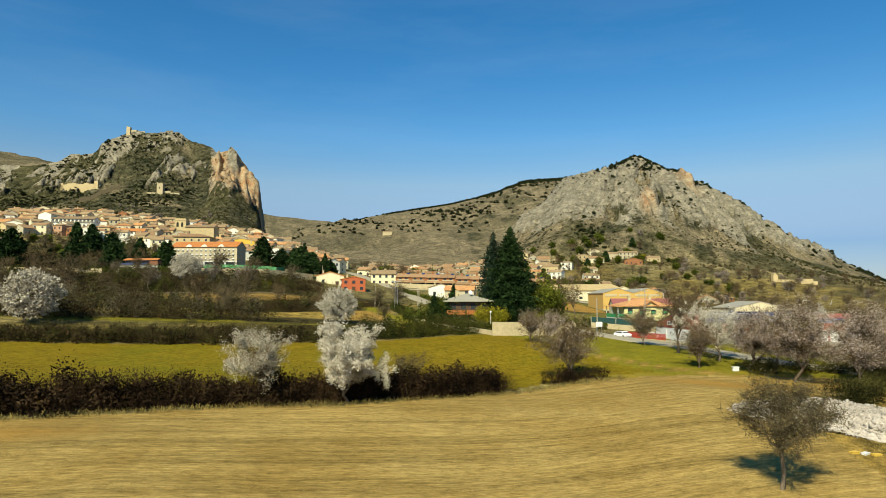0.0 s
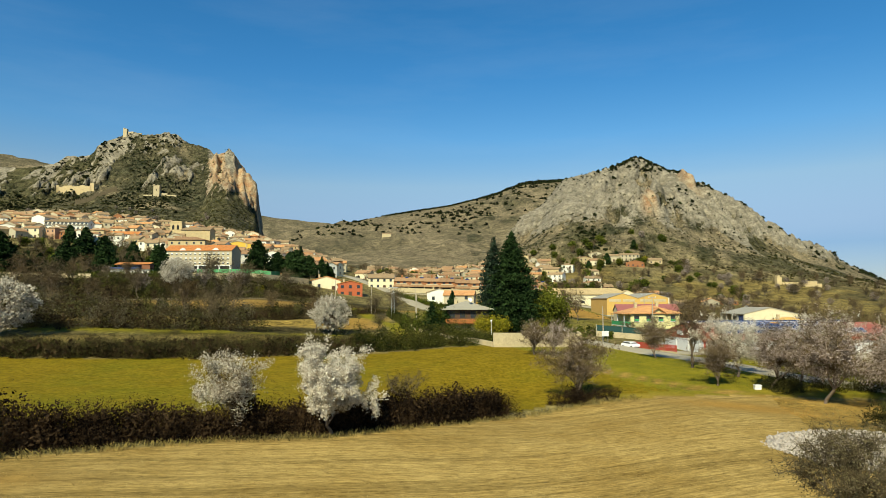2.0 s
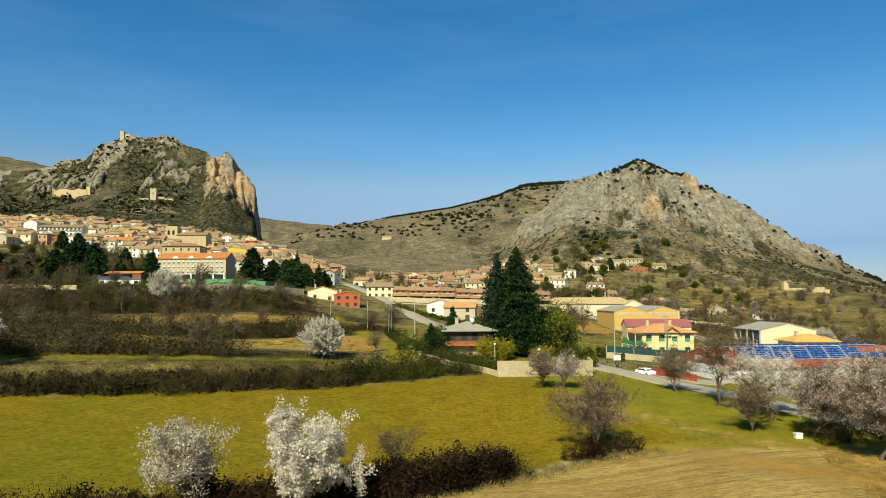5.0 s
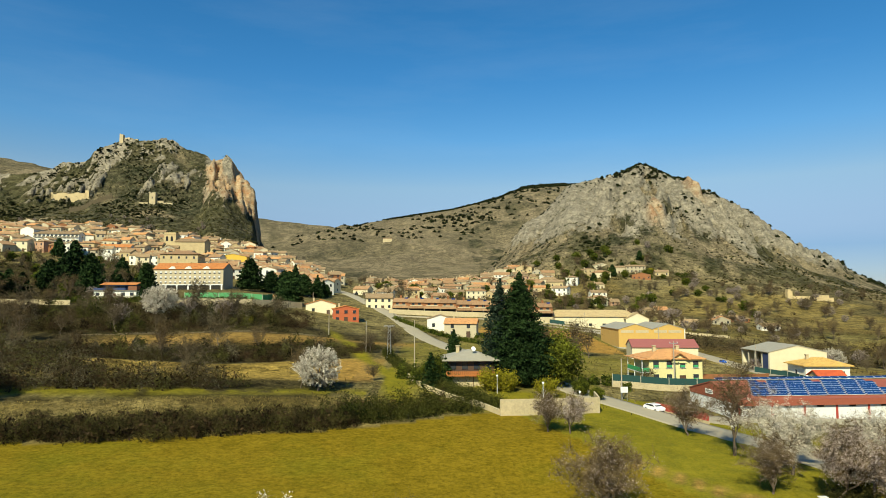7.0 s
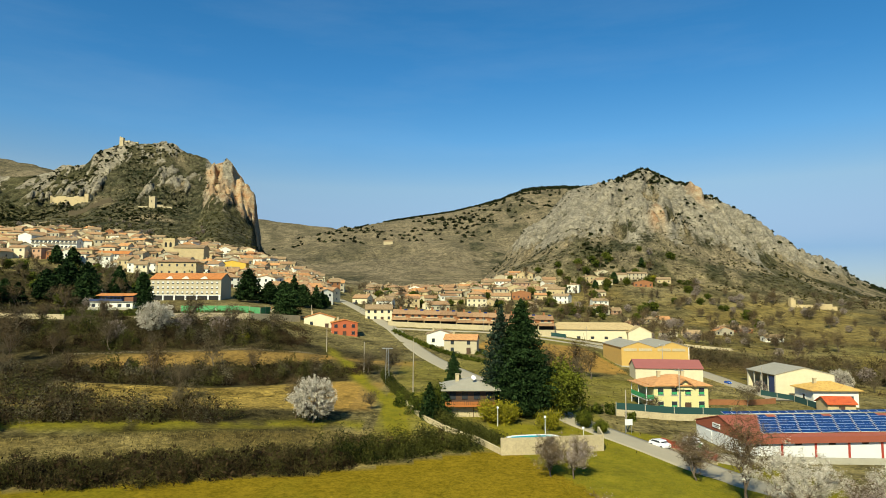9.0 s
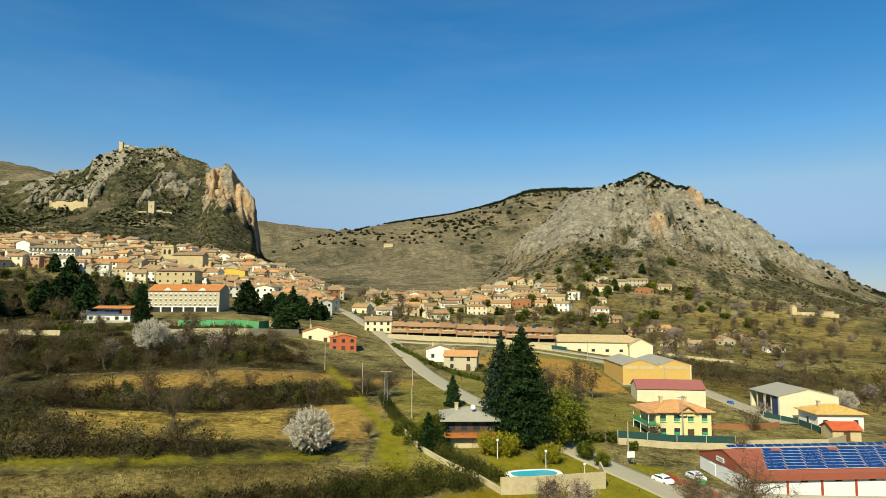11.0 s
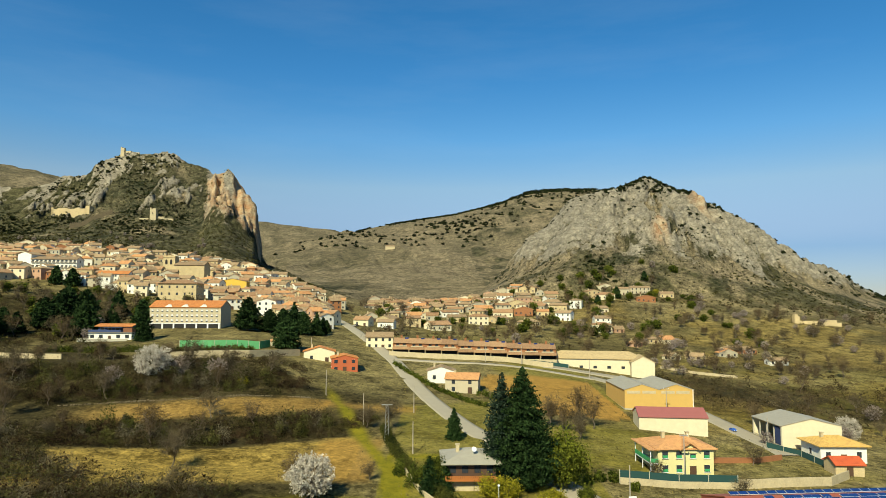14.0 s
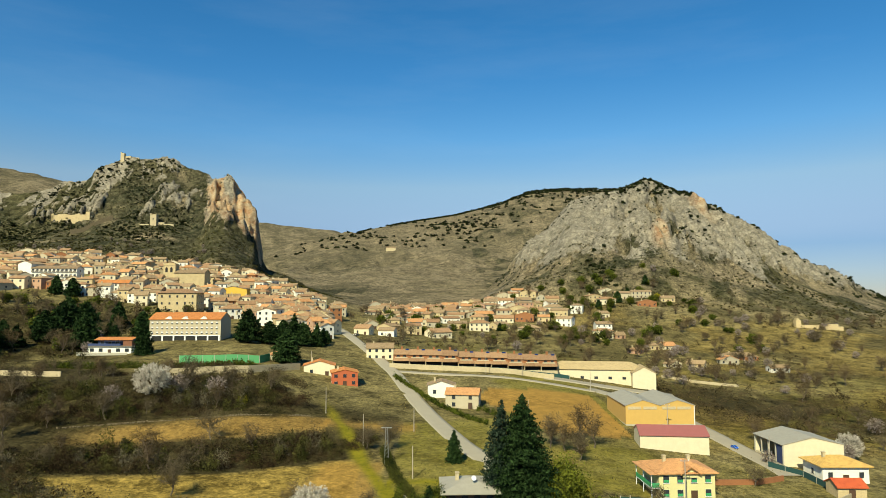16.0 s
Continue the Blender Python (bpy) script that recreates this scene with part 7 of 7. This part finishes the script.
cedar = conifer("conifer", "dark spreading cedar near the villa", 203, 15, 6.5, "needle", levels=36, size=0.5, lowest=0.1, taper=0.6, droop=0.1)
stand(cedar, -166, 330)
spire = conifer("conifer", "pointed dark conifer beside the residence", 204, 15, 4.2, "needle", levels=40, size=0.42)
stand(spire, -129, 309)
pine = conifer("conifer", "dark conifer among the village gardens", 205, 13, 4.6, "needle", levels=15, size=0.95, lowest=0.08, taper=0.75, droop=0.15)
stand(pine, -150, 352)
for x, y, k, m in ((-93, 338, 1.0, cedar), (-84, 342, 0.8, cedar), (-78, 345, 0.85, cedar), (-70, 352, 0.8, cedar), (-64, 356, 0.8, spire), (-62, 362, 0.6, spire), (-65, 299, 0.95, cedar), (-74, 350, 1.0, spire),
                   (-250, 446, 0.9, pine), (-238, 444, 1.0, pine), (-200, 380, 0.8, pine), (-215, 400, 0.7, pine), (-190, 352, 0.9, pine), (3, 190, 0.5, spire), (-2, 152.5, 0.5, spire), (0.8, 153, 0.42, spire),
                   (-62, 372, 0.5, pine), (150, 605, 0.8, pine), (165, 628, 0.7, pine), (130, 590, 0.6, pine), (185, 640, 0.7, pine), (40, 520, 0.5, pine), (22, 560, 0.5, pine)):
    again(m, x, y, (x * 29 + y * 13) % 360, k)

for x, y, k in ((-184, 344, 1.35), (-177, 350, 1.15), (-199, 302, 1.3), (-191, 340, 1.0), (-205, 310, 1.1)):
    again(cedar, x, y, x * 31 % 360, k)
for _ in range(24):
    x, y = rng_p.uniform(-215, -145), rng_p.uniform(290, 395)
    if y < 325 and x > -184:
        continue
    again(pine, x, y, rng_p.uniform(0, 360), rng_p.uniform(0.5, 0.95))
shrub_g = tree("evergreen_tree", "rounded yellowish green tree in the chalet garden", 120, 6.5, 6.0, 0.18, "lime_leaf", 150, 0.16, levels=2, rise=0.4, bole=0.08, fuzz=0.7)
stand(shrub_g, 24.8, 158, 0, 1.5)
shrub_far = tree("evergreen_tree", "small rounded evergreen tree among the houses", 122, 6.0, 5.6, 0.18, "evergreen", 5, 0.62, levels=2, rise=0.4, bole=0.08, fuzz=0.7, thick=0.05, sides=3)
stand(shrub_far, 150, 606)
shrub_y = tree("garden_shrub", "yellow green shrub in the chalet garden", 121, 4.2, 4.4, 0.1, "yellow_leaf", 26, 0.17, levels=2, rise=0.5, bole=0.06, category="shrub", fuzz=0.5)
stand(shrub_y, 9.5, 149.5)
for x, y, k, m in ((27.5, 150, 0.45, shrub_g), (-1, 154, 0.9, shrub_g), (29.5, 146, 0.35, shrub_g), (19.6, 146, 0.8, shrub_y), (12.5, 149, 0.9, shrub_y), (-62, 232, 0.6, shrub_y), (190, 620, 1.2, shrub_y),
                   *[(rng_p.uniform(-60, 225), rng_p.uniform(470, 665), rng_p.uniform(0.6, 1.2), shrub_far) for _ in range(110)], *[(rng_p.uniform(-330, -150), rng_p.uniform(300, 430), rng_p.uniform(0.5, 1.0), shrub_far) for _ in range(60)],
                   (140, 590, 1.2, shrub_g), (120, 600, 1.2, shrub_g), (160, 600, 1.0, shrub_g), (180, 600, 1.2, shrub_g)):
    again(m, x, y, (x * 41 + y * 7) % 360, k)

# ---- straw and grass ----
def blades(name, label, n, box_, keep, material, seed, tall, kind="stuff", wide=0.1):
    rng = np.random.default_rng(seed)
    x, y = rng.uniform(box_[0], box_[1], n), rng.uniform(box_[2], box_[3], n)
    ok = keep(x, y)
    x, y = x[ok], y[ok]
    z = ground(x, y)[0]
    a = rng.uniform(0, 6.283, len(x))
    h = tall * rng.uniform(0.5, 1.4, len(x))
    w = h * wide + 0.006
    dx, dy = np.cos(a) * w, np.sin(a) * w
    lean = rng.normal(size=(2, len(x))) * h * 0.4
    v = np.stack([np.stack([x - dx, y - dy, z - 0.03], 1), np.stack([x + dx, y + dy, z - 0.03], 1), np.stack([x + dx * 0.6 + lean[0], y + dy * 0.6 + lean[1], z + h], 1), np.stack([x - dx * 0.8 + lean[0], y - dy * 0.8 + lean[1], z + h * 0.8], 1)], 1)
    me = grid_mesh(name, v.reshape(-1, 3), np.arange(4 * len(x)).reshape(-1, 4), M[material])
    return tagged(new(name, me), label, "grass", kind=kind)


def in_stubble(x, y):
    rows_ = np.sin((y * 0.965 - 0.26 * x + 1.2 * np.sin(x * 0.05)) * 2.6)
    return (y < line_y(HEDGE, x) - 2) * (x < 30) * (np.abs(x) < 0.75 * y + 4) * (rows_ + 0.9 * (fractal(x, y, 3, 2, 81) - 0.5) > 0.1) > 0


blades("stubble", "short straw stubble in sown rows", 150000, (-55, 30, 24, 88), in_stubble, "straw", 61, 0.07)
blades("verge_grass", "tall yellow dry grass beside the stubble field", 40000, (26, 46, 26, 84), lambda x, y: x > np.interp(y, [20, 50, 84], [27, 29, 39]), "dry_grass", 66, 0.12, wide=0.06)
blades("verge_grass", "tall dry grass along the hedge foot", 110000, (-70, 24, 36, 92), lambda x, y: np.abs(y - line_y(HEDGE, x) + 1.3) < 1.1, "tussock", 62, 0.34, wide=0.05)
blades("meadow_grass", "rough brown meadow grass behind the hedge", 30000, (-110, -6, 92, 140), lambda x, y: (y > line_y(HEDGE_FAR, x) + 3) * (y < line_y(HEDGE_FAR, x) + 24), "tussock", 63, 0.3)
blades("verge_grass", "fresh green grass beside the road", 26000, (16, 62, 78, 150), lambda x, y: (y > line_y(HEDGE, np.minimum(x, 24)) + 2) * (np.abs(x - np.interp(y, [63, 85, 104, 120, 135, 153], [95, 66, 50, 42, 36, 27.5])) > 4.5) > 0, "wet_grass", 64, 0.13)


def rough_ground(x, y):
    v = terrace_v(x, y)
    strip_ = ((y > strip_foot(x)) & (v < 176) & (x < -19)) | ((v > 206) & (v < 223) & (x < -34))
    road_ = np.abs(x - np.interp(y, [135, 153, 179, 208, 263, 311, 352, 400], [36, 27.5, 16, 5, -9, -21, -34, -52])) < 4
    field_ = (x > 14) & (x < 54) & (y > 222) & (y < 296)
    return (np.abs(x) < 0.72 * y) & ~strip_ & ~road_ & ~field_ & (fractal(x, y, 12, 3, 83) > np.where(x < -25, 0.56, 0.44))


blades("tussock", "brown and yellow tussocks of rough grass", 40000, (-200, 260, 132, 420), rough_ground, "tussock", 65, 0.26, wide=0.4)

# ---- car, poles, signs, rubble ----
def car(x, y, turn, paint, label, size=1.0):
    ob = thing("car", label, "car", x, y, gz(x, y) + 0.1, turn)
    ob.scale = (size, size, size)
    bm = bmesh.new()
    side = [(-2.05, 0.35), (-2.1, 0.75), (-1.9, 0.98), (-1.25, 1.05), (-0.65, 1.42), (0.9, 1.46), (1.6, 1.12), (2.0, 1.0), (2.08, 0.5), (2.0, 0.3)]
    extrude(bm, side, "y", -0.85, 0.85)
    bmesh.ops.bevel(bm, geom=list(bm.edges), offset=0.07, segments=2, affect="EDGES")
    part("body", finish("body", bm, M[paint], smooth_faces=False), ob)
    bm = bmesh.new()
    extrude(bm, [(-1.12, 1.04), (-0.62, 1.36), (0.86, 1.38), (1.42, 1.08)], "y", -0.865, 0.865)
    part("side_window", finish("side_window", bm, M["glass"]), ob)
    part("windscreen", boxes("windscreen", [(-1.22, -0.75, -0.68, 0.68, 1.06, 1.28)], M["glass"]), ob)
    part("rear_window", boxes("rear_window", [(1.3, 1.62, -0.66, 0.66, 1.1, 1.32)], M["glass"]), ob)
    for u in (-1.3, 1.3):
        for v in (-0.8, 0.8):
            wheel = new("wheel")
            wheel.parent = ob
            wheel.matrix_basis = pose(u, v, 0.3, 90, 0, 0)
            bm = bmesh.new()
            cylinder(bm, 0, 0, -0.11, 0.11, 0.32, sides=18)
            part("tyre", finish("tyre", bm, M["tyre"]), wheel)
            bm = bmesh.new()
            cylinder(bm, 0, 0, -0.12, 0.12, 0.19, sides=12)
            part("rim", finish("rim", bm, M["steel"]), wheel)
    for v in (-0.6, 0.6):
        part("headlight", boxes("headlight", [(-2.12, -2.0, v - 0.2, v + 0.2, 0.68, 0.84)], M["lamp"]), ob)
        part("tail_light", boxes("tail_light", [(2.0, 2.1, v - 0.15, v + 0.15, 0.8, 0.98)], M["red_paint"]), ob)


car(37.6, 138.6, 113, "car_white", "white hatchback parked on the road verge", 0.95)
car(44.6, 142.5, 100, "car_white", "white car parked behind the red fence")
car(85, 222, 100, "car_blue", "small blue vehicle parked on the lane", 0.6)
car(-53, 418, 70, "sheet_dark", "dark car on the village street")


def pole(x, y, high, lean=0.0, label="weathered wooden utility pole", arm=False):
    ob = thing("utility_pole", label, "pole", x, y, gz(x, y), 0, "utility poles")
    bm = bmesh.new()
    cylinder(bm, 0, 0, -0.5, high, 0.14, 0.09)
    part("shaft", finish("shaft", bm, M["pole"]), ob)
    if arm:
        part("crossarm", boxes("crossarm", [(-0.9, 0.9, -0.06, 0.06, high - 0.5, high - 0.35)], M["steel"]), ob)
        for u in (-0.8, 0, 0.8):
            part("insulator", boxes("insulator", [(u - 0.05, u + 0.05, -0.05, 0.05, high - 0.35, high - 0.1)], M["white_paint"]), ob)


for x, y, high in ((-21, 203.5, 8.2), (-37, 236, 8.0), (-6.5, 178, 7.2), (51.5, 168, 10.5), (60, 300, 8), (35, 150, 7.8), (-55, 300, 7), (108, 170, 8), (-8.5, 222, 8), (70, 235, 9.0), (88, 207, 7.5), (18, 316, 8), (34, 318, 8), (28, 245, 6)):
    pole(x, y, high, arm=high > 8.5)


def pylon():
    ob = thing("pylon", "small steel lattice pylon beside the track", "pylon", -13.4, 188.5, gz(-13.4, 188.5))
    rows = []
    for a in (-1, 1):
        for b in (-1, 1):
            rows.append([0.5 * a, 0.5 * b, -0.3, 0.22 * a, 0.22 * b, 8.6, 0.05, 0.04])
    for k in range(9):
        z0, z1 = k * 0.95, (k + 1) * 0.95
        w0, w1 = 0.5 - 0.032 * z0, 0.5 - 0.032 * z1
        for a in (-1, 1):
            rows += [[w0 * a, -w0, z0, w1 * a, w1, z1, 0.025, 0.025], [-w0, w0 * a, z0, w1, w1 * a, z1, 0.025, 0.025]]
    part("lattice", grid_mesh("lattice", *limbs(rows), M["steel"]), ob)
    part("crossarm", boxes("crossarm", [(-1.3, 1.3, -0.1, 0.1, 8.4, 8.6)], M["steel"]), ob)


pylon()


def sign_board(x, y):
    ob = thing("sign_board", "blank white roadside sign board on two posts", "sign", x, y, gz(x, y), 10)
    part("board", boxes("board", [(-0.75, 0.75, -0.05, 0.05, 1.5, 2.6)], M["white_paint"]), ob)
    for u in (-0.6, 0.6):
        part("post", boxes("post", [(u - 0.04, u + 0.04, 0.05, 0.12, -0.3, 2.5)], M["steel"]), ob)


sign_board(35.2, 149)
for x, y, w, d, h, mat, label in ((40.5, 92, 0.8, 0.5, 0.5, "white_paint", "white plastic crate under the almond trees"), (44, 138.4, 1.0, 0.9, 1.2, "green_paint", "green waste container beside the fence")):
    ob = thing("container", label, "container", x, y, gz(x, y))
    part("body", boxes("body", [(-w / 2, w / 2, -d / 2, d / 2, 0, h)], M[mat]), ob)
    part("lid", boxes("lid", [(-w / 2 - 0.05, w / 2 + 0.05, -d / 2 - 0.05, d / 2 + 0.05, h, h + 0.1)], M[mat]), ob)


def boards():
    for x, y, turn, mat, label in ((29.4, 47.9, 20, "plaster_gold", "yellow painted hive box lying in dry grass"), (30.05, 47.7, 35, "white_paint", "white painted hive box lying in dry grass"), (30.7, 47.5, 10, "plaster_gold", "yellow painted hive box lying in dry grass")):
        ob = thing("crate", label, "crate", x, y, gz(x, y), turn, "boxes in the grass")
        part("body", boxes("body", [(-0.32, 0.32, -0.16, 0.16, -0.05, 0.1)], M[mat]), ob)
        part("lid", boxes("lid", [(-0.35, 0.35, -0.19, 0.19, 0.1, 0.14)], M[mat]), ob)


boards()


def rubble():
    rng = np.random.default_rng(77)
    n = 26
    gx, gy = np.meshgrid(np.linspace(-1, 1, n), np.linspace(-1, 1, n), indexing="ij")
    x, y = 33.9 + gx * 8.6 * 0.76 + gy * 4.6 * 0.65, 56.6 - gx * 8.6 * 0.65 + gy * 4.6 * 0.76
    hgt = np.clip(1.15 - gx**2 - gy**2, 0, 1) ** 0.8 * 1.5 * (0.7 + 0.6 * fractal(x, y, 2.2, 3, 71))
    z = ground(x.ravel(), y.ravel())[0] + hgt.ravel() - 0.12
    i = np.arange(n * n).reshape(n, n)
    f = np.stack([i[:-1, :-1], i[1:, :-1], i[1:, 1:], i[:-1, 1:]], -1).reshape(-1, 4)
    bedding = grid_mesh("rubble_heap", np.stack([x.ravel(), y.ravel(), z], 1), f, M["rubble"])
    k = rng.integers(0, n * n, 9000)
    c = np.stack([x.ravel()[k], y.ravel()[k], z[k]], 1)[hgt.ravel()[k] > 0.05]
    c = c + rng.normal(size=c.shape) * np.array([0.2, 0.2, 0.05])
    ob = thing("rubble_heap", "heap of pale broken rubble at the field edge", "rubble", kind="stuff")
    part("heap", bedding, ob)
    cube = np.array([(a, b, e) for a in (-1, 1) for b in (-1, 1) for e in (-1, 1)], float)
    s = rng.uniform(0.02, 0.06, (len(c), 1, 1)) * np.where(rng.uniform(size=(len(c), 1, 1)) > 0.93, 2.2, 1)
    v = c[:, None] + (cube[None] + rng.normal(size=(len(c), 8, 3)) * 0.35) * s
    quad = np.array([(0, 1, 3, 2), (4, 6, 7, 5), (0, 4, 5, 1), (2, 3, 7, 6), (0, 2, 6, 4), (1, 5, 7, 3)])
    f = (np.arange(len(c))[:, None, None] * 8 + quad[None]).reshape(-1, 4)
    part("stones", grid_mesh("stones", v.reshape(-1, 3), f, M["rubble"]), ob)


rubble()
